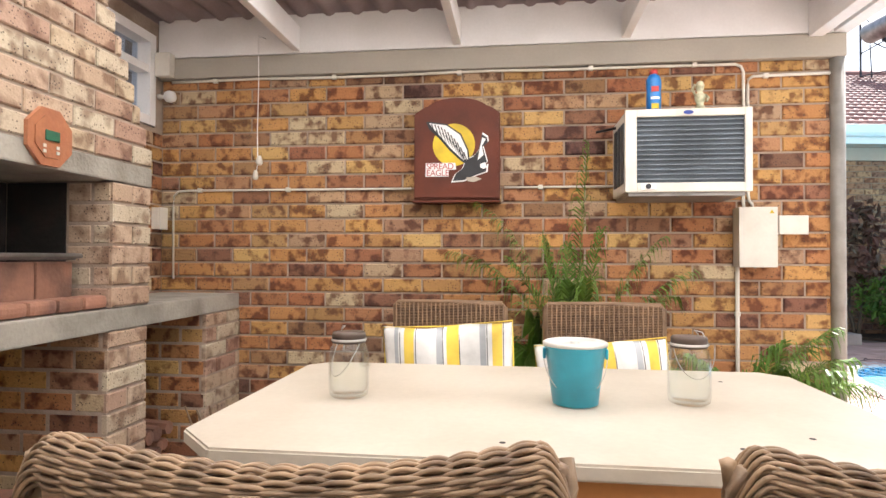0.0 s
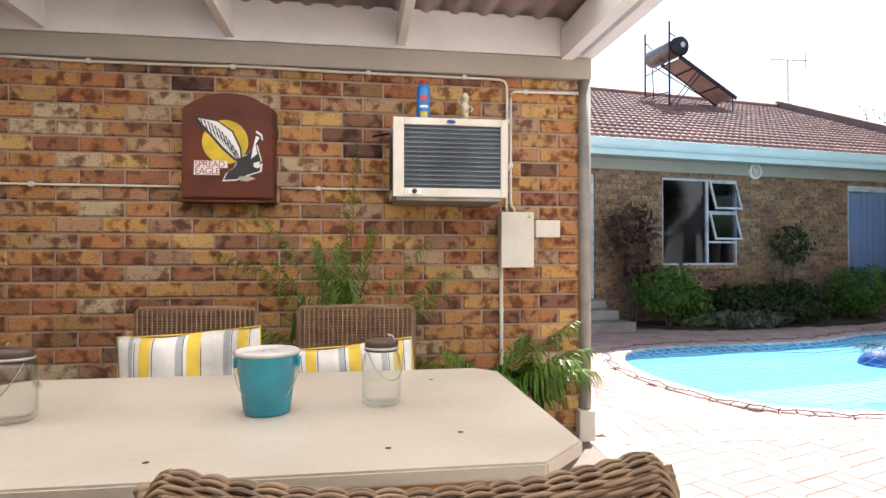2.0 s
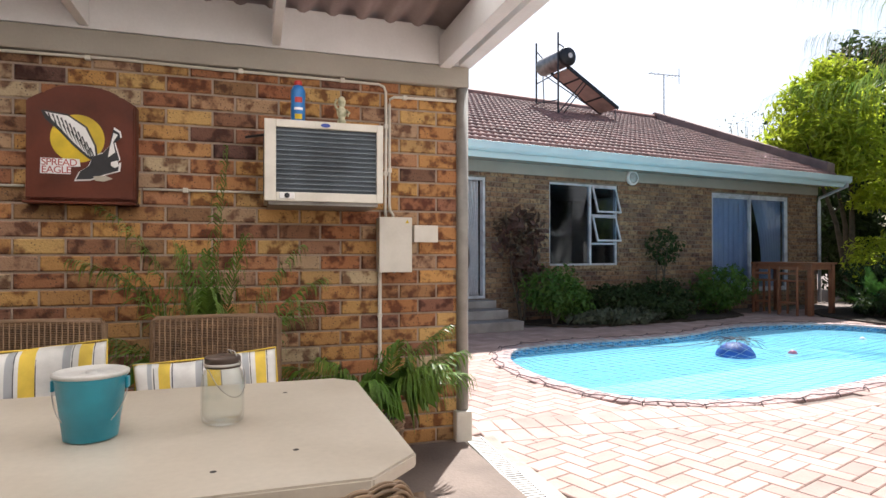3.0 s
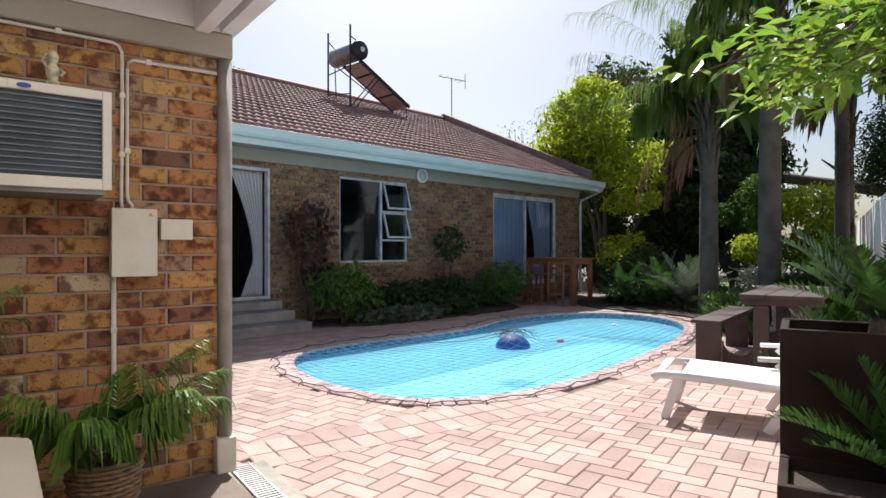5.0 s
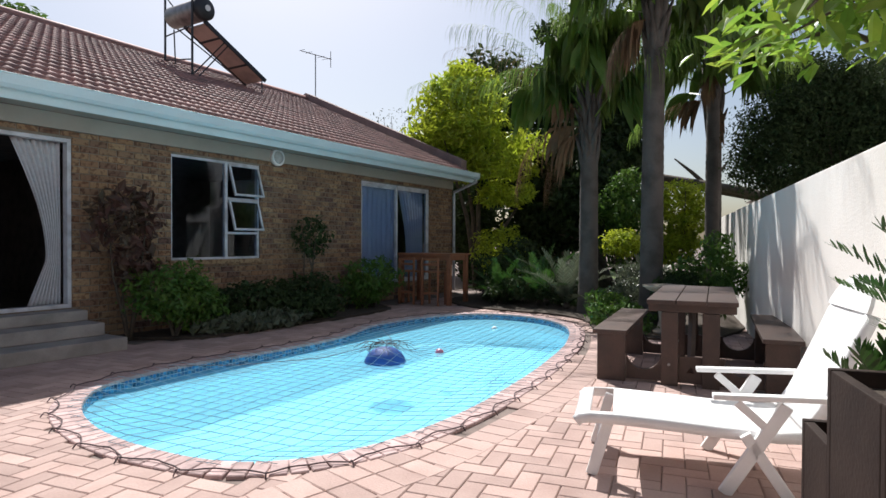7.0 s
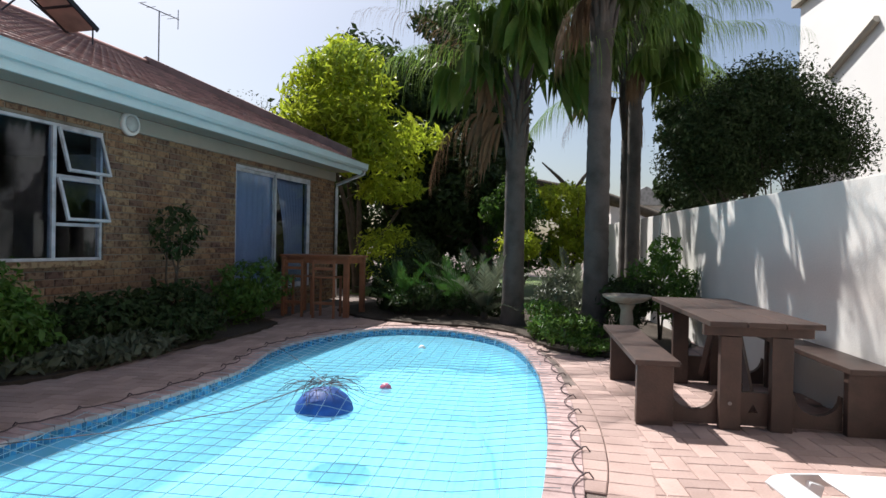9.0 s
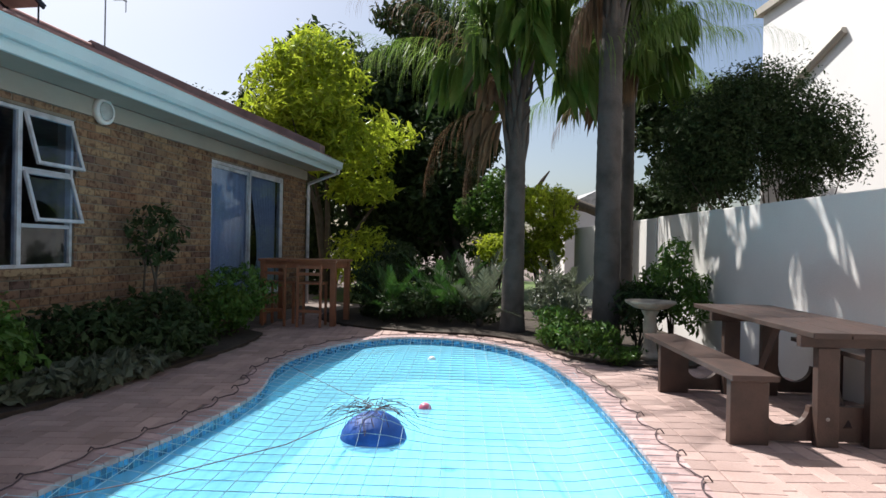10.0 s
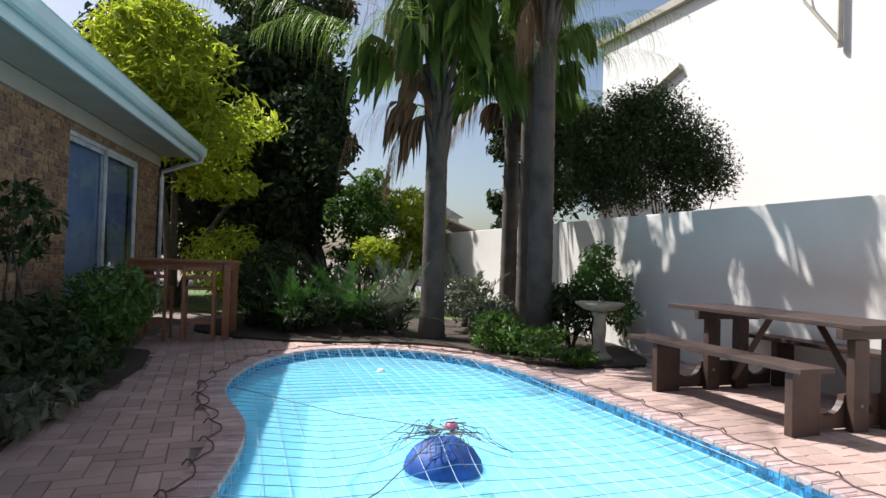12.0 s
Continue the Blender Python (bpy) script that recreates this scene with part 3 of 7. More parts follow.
def windows():
    w = thing("window_1", "white aluminium window with two top-hung sashes standing open", "window", H)
    w["kind"] = "structure"
    x0, x1, z0, z1 = WIN1
    bm = bmesh.new()
    bar_frame(bm, x0, x1, z0, z1, 0.036, 0.03, 0.10, Matrix())
    xm = x0 + 0.60 * (x1 - x0)
    bm_box(bm, xm - 0.025, xm + 0.025, 0.03, 0.10, z0 + 0.037, z1 - 0.037, 0.003)
    za, zb = z0 + 0.44, z0 + 1.02
    for z in (za, zb):
        bm_box(bm, xm + 0.03, x1 - 0.045, 0.03, 0.10, z - 0.02, z + 0.02, 0.003)
    part("window_frame", bm, M["frame"], w)
    pane(x0 + 0.04, xm - 0.025, z0 + 0.04, z1 - 0.04, 0.06, w)
    pane(xm + 0.025, x1 - 0.04, z0 + 0.04, za - 0.015, 0.06, w)
    for a, b in ((za + 0.02, zb - 0.02), (zb + 0.02, z1 - 0.04)):
        t = Matrix.Translation((0, 0.02, b)) @ Matrix.Rotation(radians(-17), 4, "X") @ Matrix.Translation((0, -0.02, -b))
        sash(xm + 0.03, x1 - 0.035, a, b, 0.0, w, t)
    bm = bmesh.new()
    bm_box(bm, x0 - 0.04, x1 + 0.04, -0.05, 0.10, z0 - 0.075, z0 - 0.003, 0.006)
    part("window_sill", bm, M["house_brick"], w, "sloping brick sill")

    for i, (d, gap) in enumerate(((DOOR1, True), (DOOR2, False))):
        x0, x1, z0, z1 = d
        w = thing("door_%d" % (i + 1), "white aluminium sliding door standing open" if gap else "closed aluminium sliding door with blue curtains behind", "door", H)
        w["kind"] = "structure"
        bm = bmesh.new()
        bar_frame(bm, x0, x1, z0, z1, 0.05, 0.02, 0.13, Matrix())
        part("door_frame", bm, M["frame"], w)
        xm = (x0 + x1) / 2
        sash(x0 + 0.045, xm + 0.03, z0 + 0.045, z1 - 0.045, 0.08, w, None, "door_leaf", 0.055)
        if gap:
            sash(x0 + 0.10, xm + 0.09, z0 + 0.045, z1 - 0.045, 0.03, w, None, "door_leaf", 0.055, True)
        else:
            sash(xm - 0.03, x1 - 0.045, z0 + 0.045, z1 - 0.045, 0.03, w, None, "door_leaf", 0.055)


windows()


def curtain(x0, x1, z0, z1, y, material, label, gather=0.0, folds=8):
    v, f, nx, nz = [], [], folds * 8, 22
    for j in range(nz + 1):
        t = j / nz
        z = z1 + (z0 - z1) * t
        pull = gather * (math.sin(math.pi * min(t / 0.72, 1) * 0.5) if t < 0.72 else 1 - 0.55 * (t - 0.72) / 0.28)
        for i in range(nx + 1):
            s = i / nx
            x = x1 - (x1 - x0) * (1 - s) * (1 - pull)
            v.append((x, y + 0.022 * math.sin(2 * math.pi * folds * s + 0.6 * math.sin(3 * t)), z))
    for j in range(nz):
        for i in range(nx):
            k = j * (nx + 1) + i
            f.append((k, k + 1, k + nx + 2, k + nx + 1))
    ob = part_me("curtain", mesh_py("curtain", v, f), material, None, label, smooth=True)
    ob.matrix_basis = H
    ob["category"] = "curtain"
    s = ob.modifiers.new("thick", "SOLIDIFY")
    s.thickness = 0.004
    return ob


M["curtain"] = leaf_mat("white_curtain_cloth", (0.86, 0.86, 0.90), (0.78, 0.78, 0.84), 0.15, 0.9)
M["blue_curtain"] = leaf_mat("blue_curtain_cloth", (0.74, 0.78, 0.90), (0.66, 0.71, 0.86), 0.2, 0.9)
curtain(-0.64, -0.05, 0.50, 2.66, 0.17, M["curtain"], "white curtain gathered to one side of the open door", 0.72)
curtain(6.10, 7.50, 0.46, 2.64, 0.165, M["blue_curtain"], "bluish curtain behind the sliding door")
curtain(7.60, 8.7, 0.46, 2.64, 0.165, M["blue_curtain"], "bluish curtain behind the sliding door", 0.35)

# steps to the open door
for i, (a, out, z0, z1) in enumerate(((0.13, -1.08, 0.0, 0.16), (0.06, -0.70, 0.164, 0.32), (0.04, -0.34, 0.324, 0.46))):
    bm = bmesh.new()
    bm_box(bm, -3.0, a, out, -0.01, z0, z1, bevel=0.012, m=H)
    structure("step_%d" % (i + 1), bm, mat("step_tile_%d" % i, (0.34, 0.31, 0.29), 0.7, scale=3), "grey tiled door step")


# ---- round bulkhead lamp on the house wall ----
def wall_lamp():
    th = thing("wall_lamp", "round white bulkhead lamp on the house wall", "lamp", H @ Matrix.Translation((3.55, -0.035, 2.885)) @ Matrix.Rotation(radians(90), 4, "X"))
    bm = bmesh.new()
    bm_lathe(bm, [(0.10, -0.02), (0.155, 0.0), (0.155, 0.05), (0.14, 0.065), (0.115, 0.065), (0.112, 0.05)])
    part("rim", bm, M["white"], th, "white moulded rim", smooth=True)
    bm = bmesh.new()
    bm_lathe(bm, [(0.112, 0.045), (0.10, 0.075), (0.06, 0.095), (0.01, 0.10)])
    part("diffuser", bm, mat("opal_glass", (0.62, 0.62, 0.60), 0.25, bump=0.0), th, "opal diffuser", smooth=True)


wall_lamp()

# ---- materials for the patio's things ----
M["wicker"] = mat("grey_brown_rattan", (0.27, 0.175, 0.10), 0.5, vary=0.4, scale=30, rgb2=(0.11, 0.065, 0.036), bump=0.2, random=0.22)
M["wicker_dark"] = mat("dark_rattan", (0.19, 0.11, 0.058), 0.6, vary=0.25, scale=18, rgb2=(0.13, 0.075, 0.04), bump=0.2, random=0.25)
M["tabletop"] = mat("limed_tabletop", (0.50, 0.445, 0.365), 0.38, vary=0.08, scale=2.5, rgb2=(0.42, 0.365, 0.29), bump=0.03)
M["pine"] = mat("orange_pine", (0.46, 0.20, 0.06), 0.5, scale=5, rgb2=(0.36, 0.14, 0.04), bump=0.08)
M["mahogany"] = mat("mahogany_varnish", (0.13, 0.032, 0.016), 0.5, scale=5, rgb2=(0.085, 0.022, 0.012), bump=0.05, spec=0.25)
M["yellow"] = mat("yellow_paint", (0.80, 0.56, 0.02), 0.5, vary=0.05, bump=0.02)
M["off_white"] = mat("off_white_enamel", (0.68, 0.64, 0.56), 0.45, vary=0.05, scale=8, rgb2=(0.60, 0.56, 0.48), bump=0.03)
M["coil"] = mat("condenser_fins", (0.055, 0.07, 0.085), 0.5, 0.3, vary=0.3, fine=300)
M["grey_fin"] = mat("fin_rail", (0.20, 0.23, 0.26), 0.5, 0.4)
M["blue_pail"] = mat("turquoise_enamel", (0.03, 0.36, 0.50), 0.3, vary=0.03, bump=0.02)
M["bottle_blue"] = mat("blue_can", (0.02, 0.22, 0.62), 0.3, vary=0.05, bump=0.0)
M["red"] = mat("red_plastic", (0.55, 0.05, 0.04), 0.4, bump=0.0)
M["wire"] = mat("pale_wire", (0.55, 0.53, 0.50), 0.4, 0.7, bump=0.0)
M["lid"] = mat("bronze_lid", (0.09, 0.06, 0.045), 0.5, 0.3, bump=0.03)
M["clear"] = mat("clear_plastic_lid", (0.62, 0.60, 0.56), 0.35, bump=0.02)
M["jar_glass"], _ = glass_mat("jar_glass", (0.97, 0.98, 0.972), 0.9)
M["fabric_white"] = mat("white_canvas", (0.74, 0.72, 0.68), 0.9, vary=0.08, fine=300, bump=0.1)
M["fabric_yellow"] = mat("yellow_canvas", (0.78, 0.55, 0.08), 0.9, vary=0.08, fine=300, bump=0.1)
M["fabric_grey"] = mat("grey_canvas", (0.40, 0.41, 0.42), 0.9, vary=0.08, fine=300, bump=0.1)
# soot, taken blacker still to hold the deep fire chamber's shade
M["soot"] = mat("sooty_shaded_brick", (0.012, 0.010, 0.009), 0.95, scale=4, rgb2=(0.035, 0.022, 0.016), bump=0.3)
M["terracotta"] = mat("glazed_plaque", (0.40, 0.16, 0.08), 0.4, scale=12, rgb2=(0.30, 0.11, 0.06), bump=0.15)
M["green"] = mat("green_glaze", (0.03, 0.12, 0.07), 0.4, bump=0.1)
M["areca"] = leaf_mat("areca_leaf", (0.09, 0.19, 0.025), (0.16, 0.24, 0.04), 0.35)
M["cycad"] = leaf_mat("cycad_leaf", (0.035, 0.095, 0.018), (0.06, 0.13, 0.025), 0.25, 0.4)
M["stem"] = mat("palm_stem", (0.16, 0.14, 0.05), 0.6, bump=0.1)


# ---- fireplace built against the side wall ----
def fireplace():
    th = thing("braai_fireplace", "built-in face brick barbecue fireplace with concrete slabs", "fireplace")
    F = -1.73
    for z0, z1, y0, y1, lab in ((0.89, 0.99, 0.2, 3.345, "long weathered concrete hearth slab"), (1.56, 1.655, 0.4, 2.40, "sooty concrete lintel")):
        bm = bmesh.new()
        bm_box(bm, WALL_L + 0.004, F, y0, y1, z0, z1, bevel=0.008)
        part("slab", bm, M["concrete"], th, lab)
    for y0, y1, z0, z1 in ((2.93, 3.345, PATIO, 0.886), (2.09, 2.365, PATIO, 0.886), (0.5, 0.78, PATIO, 0.886), (2.115, 2.385, 0.994, 1.556), (0.5, 0.78, 0.994, 1.556)):
        bm = bmesh.new()
        bm_box(bm, WALL_L + 0.006, F - 0.005, y0 + 0.003, y1 - 0.003, z0, z1)
        p = part("pillar", bm, M["mortar"], th, "face brick pillar")
        FIELDS.append((p, "brick", courses(0, y1 - y0, z0, z1, length=(y1 - y0) if y1 - y0 < 0.3 else 0.238, rnd=random.Random(int(y0 * 50))), M["braai_brick"], lambda x, y, z: True, 60, pose(F, y0, 0, 0, 0, 90)))
        if z0 > 0.9:
            # thin lining on the deep part only: soot and the recess's shade in one colour
            bm = bmesh.new()
            bm_box(bm, WALL_L + 0.032, WALL_L + 0.325, y0 - 0.006, y0 + 0.002, z0 + 0.002, z1 - 0.002, bevel=0.003)
            part("soot_lining", bm, M["soot"], th, "black lining for the soot and shade of the fire chamber's side")
        for c0, c1 in (((0.312, F - WALL_L - 0.03),) if z0 > 0.9 else ((0, F - WALL_L - 0.03),)):
            # below the slab a darker brick puts the recess's shade into these sides
            m = M["braai_brick"] if z0 > 0.9 else M["brick"]
            FIELDS.append((p, "brick", courses(c0, c1, z0, z1, rnd=random.Random(int(y0 * 70)), y=0.004), m, lambda x, y, z: True, 60, pose(WALL_L + 0.02, y0, 0)))
    bm = bmesh.new()
    step = lambda z: 2.39 - 0.046 * int((z - 1.655) / 0.094)
    z = 1.655
    while z < 2.70:
        bm_box(bm, WALL_L + 0.006, F - 0.005, 0.5, step(z + 0.01) - 0.005, z, z + 0.094)
        z += 0.094
    p = part("hood", bm, M["mortar"], th, "corbelled brick chimney hood")
    FIELDS.append((p, "brick", courses(0.5, 2.39, 1.655, 2.70, step=lambda z: step(z + 0.01), rnd=random.Random(12)), M["braai_brick"], lambda x, y, z: x > 1.0, 120, pose(F, 0, 0, 0, 0, 90)))
    # the back's black holds soot and the chamber's shade alike
    bm = bmesh.new()
    bm_box(bm, WALL_L + 0.004, WALL_L + 0.03, 0.79, 2.11, 0.994, 1.555)
    part("fireback", bm, M["soot"], th, "fireback with soot and the chamber's shade in its black")
    # hearth kerb: a row of rounded tiles and red bricks behind it
    for i in range(9):
        bm = bmesh.new()
        y = 0.82 + i * 0.145
        bm_box(bm, -1.86, -1.75, y, y + 0.138, 0.994, 1.052, bevel=0.02)
        part("kerb_tile", bm, M["red_brick"], th, "rounded red clay kerb tile" if i == 0 else "")
    for i in range(6):
        bm = bmesh.new()
        y = 0.83 + i * 0.205
        bm_box(bm, -1.99, -1.87, y, y + 0.195, 0.994, 1.20, bevel=0.008)
        part("fire_brick", bm, M["red_brick"], th, "red fire brick" if i == 0 else "")
    bm = bmesh.new()
    for i in range(16):
        bm_tube(bm, [(-2.24, 0.82 + i * 0.08, 1.225), (-1.84, 0.82 + i * 0.08, 1.225)], 0.006, 6)
    for x in (-2.2, -1.9):
        bm_tube(bm, [(x, 0.8, 1.212), (x, 2.1, 1.212)], 0.007, 6)
    bm_tube(bm, [(-1.84, 0.80, 1.225), (-1.84, 2.06, 1.225)], 0.011, 8)
    part("grill", bm, M["steel"], th, "steel cooking grid", smooth=True)
    return th


fireplace()


def side_window():
    w = thing("window_2", "small white-framed window high in the side wall", "window", pose(WALL_L - 0.10, 2.76, 0, 0, 0, 90))
    w["kind"] = "structure"
    bm = bmesh.new()
    bar_frame(bm, 0, 0.50, 2.065, 2.655, 0.06, -0.11, 0.02, Matrix())
    bm_box(bm, 0.06, 0.44, -0.10, 0.01, 2.40, 2.45, 0.003)
    part("window_frame", bm, M["white"], w)
    pane(0.055, 0.445, 2.12, 2.61, -0.02, w)
    # added dark panel: keeps the bright sky out of the pane
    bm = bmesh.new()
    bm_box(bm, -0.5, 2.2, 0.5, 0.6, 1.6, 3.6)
    part("room_back", bm, M["dark"], w, "dark panel added behind the pane to shut out the sky")


side_window()


def log_pile():
    rnd = random.Random(21)
    for i in range(13):
        y = 2.45 + 0.11 * (i % 4) + rnd.uniform(-0.02, 0.02)
        z = PATIO + 0.045 + 0.085 * (i // 4)
        th = thing("fire_log", "split reddish firewood log stacked under the slab", "log", pose(-2.20, y, z, 0, 0, rnd.uniform(-8, 8)), "firewood under the fireplace")
        bm = bmesh.new()
        r = rnd.uniform(0.036, 0.045)
        bm_tube(bm, [(0, 0, 0), (0.15, rnd.uniform(-0.01, 0.01), 0), (rnd.uniform(0.3, 0.42), 0, 0)], [r, r * 1.05, r * 0.93], 7)
        part("bark", bm, M["red_brick"], th)
    for i in range(9):
        th = thing("loose_brick", "spare red clay brick stacked under the hearth", "brick", pose(-1.98 + rnd.uniform(-0.03, 0.03), 1.25 + 0.25 * (i % 3), PATIO + 0.036 + 0.075 * (i // 3), 0, 0, 90 + rnd.uniform(-7, 7)), "spare bricks")
        bm = bmesh.new()
        bm_box(bm, -0.11, 0.11, -0.053, 0.053, -0.036, 0.036, bevel=0.006)
        part("block", bm, M["red_brick"], th)


log_pile()


def plaque():
    th = thing("wall_plaque", "octagonal terracotta plaque with a small green picture", "plaque", pose(-1.725, 1.73, 1.675, 0, 90, 0))
    bm = bmesh.new()
    o = lambda r: [(r * math.cos(radians(22.5 + 45 * k)), r * math.sin(radians(22.5 + 45 * k))) for k in range(8)]
    bm_poly(bm, o(0.118), 0, 0.016)
    bm_poly(bm, o(0.085), 0.0165, 0.021)
    part("tile", bm, M["terracotta"], th)
    bm = bmesh.new()
    bm_box(bm, -0.025, 0.015, -0.035, 0.035, 0.0215, 0.027, 0.003)
    part("relief", bm, M["green"], th, "dark green glazed relief")
    for k in range(4):
        bm = bmesh.new()
        bm_box(bm, 0.03 + 0.02 * (k % 2), 0.043 + 0.02 * (k % 2), -0.045 + 0.065 * (k // 2), -0.03 + 0.065 * (k // 2), 0.0215, 0.025, 0.002)
        part("spot", bm, M["off_white"], th, "pale glazed spot")


plaque()


# ---- wicker chairs ----
def weave(bm, w, z0, z1, rows, waves, r, y=0.0, amp=0.009, curve=0.0, sag=0.0):
    """Strands woven in and out across upright stakes, on the plane y."""
    for i in range(rows):
        t = (i + 0.5) / rows
        pts = []
        n = waves * 4
        for k in range(n + 1):
            s = k / n
            x = (s - 0.5) * w
            top = sag * (2 * abs(s - 0.5)) ** 2 * t
            pts.append((x, y + amp * math.sin(math.pi * waves * s + math.pi * (i % 2)) - curve * (2 * s - 1) ** 2, z0 + (z1 - z0) * t + top))
        bm_tube(bm, pts, r, 5)


def wicker_chair(name, label, material, at, rows=84, waves=19, r=0.0031, group="", seat_rows=30, flat=False):
    """Faces +y; the base of its legs is z = 0."""
    th = thing(name, label, "chair", at, group)
    w = 0.50 if flat else 0.475
    if flat:
        # tight flat weave over pale upright stakes
        box_part("back_frame", (-w / 2 + 0.01, w / 2 - 0.01, -0.268, -0.252, 0.43, 0.957), M["wicker_dark"], th, 0.004)
        bm = bmesh.new()
        for i in range(74):
            z = 0.44 + 0.0070 * i
            for y in (-0.2505, -0.2695):
                bm_tube(bm, [((k / 48 - 0.5) * w, y + 0.0022 * (-1) ** (k + i), z) for k in range(49)], 0.0033, 4)
        part("backrest", bm, material, th, smooth=True, kind="stuff")
        bm = bmesh.new()
        for k in range(25):
            x = (k / 24 - 0.5) * (w - 0.012)
            for y in (-0.2475, -0.2725):
                bm_tube(bm, [(x, y, 0.44), (x + 0.001, y, 0.70), (x, y, 0.958)], 0.0032, 5)
        part("stake", bm, material, th, "brown upright stakes", smooth=True, kind="stuff")
        bm = bmesh.new()
        bm_tube(bm, [(-w / 2, -0.26, 0.43), (-w / 2, -0.26, 0.945), (-w / 2 + 0.012, -0.26, 0.958), (0, -0.26, 0.961), (w / 2 - 0.012, -0.26, 0.958), (w / 2, -0.26, 0.945), (w / 2, -0.26, 0.43)], 0.013, 8)
        part("rim", bm, material, th, smooth=True)
    else:
        box_part("back_frame", (-w / 2 + 0.02, w / 2 - 0.02, -0.264, -0.256, 0.43, 0.955), M["wicker_dark"], th, 0.003)
        bm = bmesh.new()
        weave(bm, w, 0.44, 0.955, rows, waves, r, -0.26, 0.010, -0.03, 0.022)
        part("backrest", bm, material, th, smooth=True, kind="stuff")
        bm = bmesh.new()
        for k in range(waves // 2 + 1):
            x = -w / 2 + w * k / (waves // 2)
            bm_tube(bm, [(x, -0.26 + 0.03 * (2 * x / w) ** 2, 0.10), (x, -0.26 + 0.03 * (2 * x / w) ** 2, 0.97)], 0.006, 5)
        part("stake", bm, material, th, smooth=True, kind="stuff")
        # strands carried over the rounded top rail
        bm = bmesh.new()
        for i in range(30):
            ang = radians(-45 + 270 * i / 29)
            pts = []
            n = 114
            for k in range(n + 1):
                s = k / n
                u = 2 * s - 1
                a2 = max(0.0, abs(u) - 0.90) / 0.10
                rr = 0.024 + 0.0034 * math.sin(math.pi * 19 * s + math.pi * (i % 2))
                pts.append((u * (w / 2 + 0.012), -0.26 + 0.03 * u * u + rr * math.cos(ang), 0.952 + 0.024 * u * u - 0.035 * a2 ** 2 + rr * math.sin(ang) * (1 - 0.3 * a2)))
            bm_tube(bm, pts, 0.0023, 6)
        part("top_braid", bm, material, th, smooth=True, kind="stuff")
        bm = bmesh.new()
        for sx in (-1, 1):
            for ph in range(3):
                bm_tube(bm, [(sx * (w / 2 + 0.005) + 0.010 * math.cos(k * 0.9 + ph * 2.1), -0.23 + 0.012 * math.sin(k * 0.9 + ph * 2.1), 0.42 + 0.56 * k / 24) for k in range(25)], 0.008, 5)
        part("side_braid", bm, material, th, smooth=True, kind="stuff")
    bm = bmesh.new()
    for i in range(seat_rows):
        yy = -0.23 + 0.48 * (i + 0.5) / seat_rows
        bm_tube(bm, [((k / 36 - 0.5) * w, yy, 0.445 + 0.005 * math.sin(math.pi * k / 2 + math.pi * (i % 2))) for k in range(37)], 0.0075, 4)
    bm_box(bm, -w / 2 + 0.01, w / 2 - 0.01, -0.22, 0.24, 0.415, 0.436, bevel=0.006)
    part("seat", bm, material, th, smooth=True, kind="stuff")
    bm = bmesh.new()
    for sx in (-1, 1):
        for i in range(10):
            zz = 0.30 + 0.012 * i
            bm_tube(bm, [(sx * (w / 2 - 0.01) + 0.005 * math.sin(k * 1.57 + math.pi * (i % 2)), -0.22 + 0.46 * k / 18, zz) for k in range(19)], 0.006, 4)
    part("apron", bm, material, th, smooth=True, kind="stuff")
    for sx in (-1, 1):
        for yy in (-0.22, 0.22):
            bm = bmesh.new()
            bm_tube(bm, [(sx * 0.22, yy, 0.0), (sx * 0.22, yy, 0.42)], [0.017, 0.02], 8)
            part("leg", bm, material, th, smooth=True)
    return th


near = wicker_chair("wicker_chair", "grey-brown rattan dining chair with woven back", M["wicker"], pose(-0.172, 0.43, PATIO, 0, 0, 4), group="chairs round the table")
copy_thing(near, pose(0.496, 0.45, PATIO, 0, 0, -2))
far = wicker_chair("wicker_chair", "dark brown finely woven rattan dining chair by the wall", M["wicker_dark"], pose(-0.265, 2.08, PATIO, 0, 0, 176), group="chairs round the table", flat=True)
copy_thing(far, pose(0.43, 2.06, PATIO, 0, 0, 180))


def kindling_basket():
    th = thing("wicker_basket", "frayed brown wicker basket beside the fireplace", "basket", pose(-0.90, 1.62, PATIO))
    bm = bmesh.new()
    for i in range(25):
        rr = 0.10 + 0.02 * i / 25
        bm_tube(bm, [((rr + 0.006 * (-1) ** (k + i)) * math.cos(2 * math.pi * k / 24), (rr + 0.006 * (-1) ** (k + i)) * math.sin(2 * math.pi * k / 24), 0.015 + i * 0.0225) for k in range(25)], 0.0095, 5)
    part("wall", bm, M["wicker_dark"], th, smooth=True, kind="stuff")
    rnd = random.Random(5)
    for k in range(7):
        a = rnd.uniform(0, 6.28)
        bm = bmesh.new()
        bm_tube(bm, [(0.10 * math.cos(a), 0.10 * math.sin(a), 0.02), (0.11 * math.cos(a), 0.11 * math.sin(a), 0.5), (0.17 * math.cos(a), 0.17 * math.sin(a), rnd.uniform(0.60, 0.70))], [0.008, 0.006, 0.003], 6)
        part("twig", bm, M["wicker"], th, "thin dry twig" if k == 0 else "")


kindling_basket()


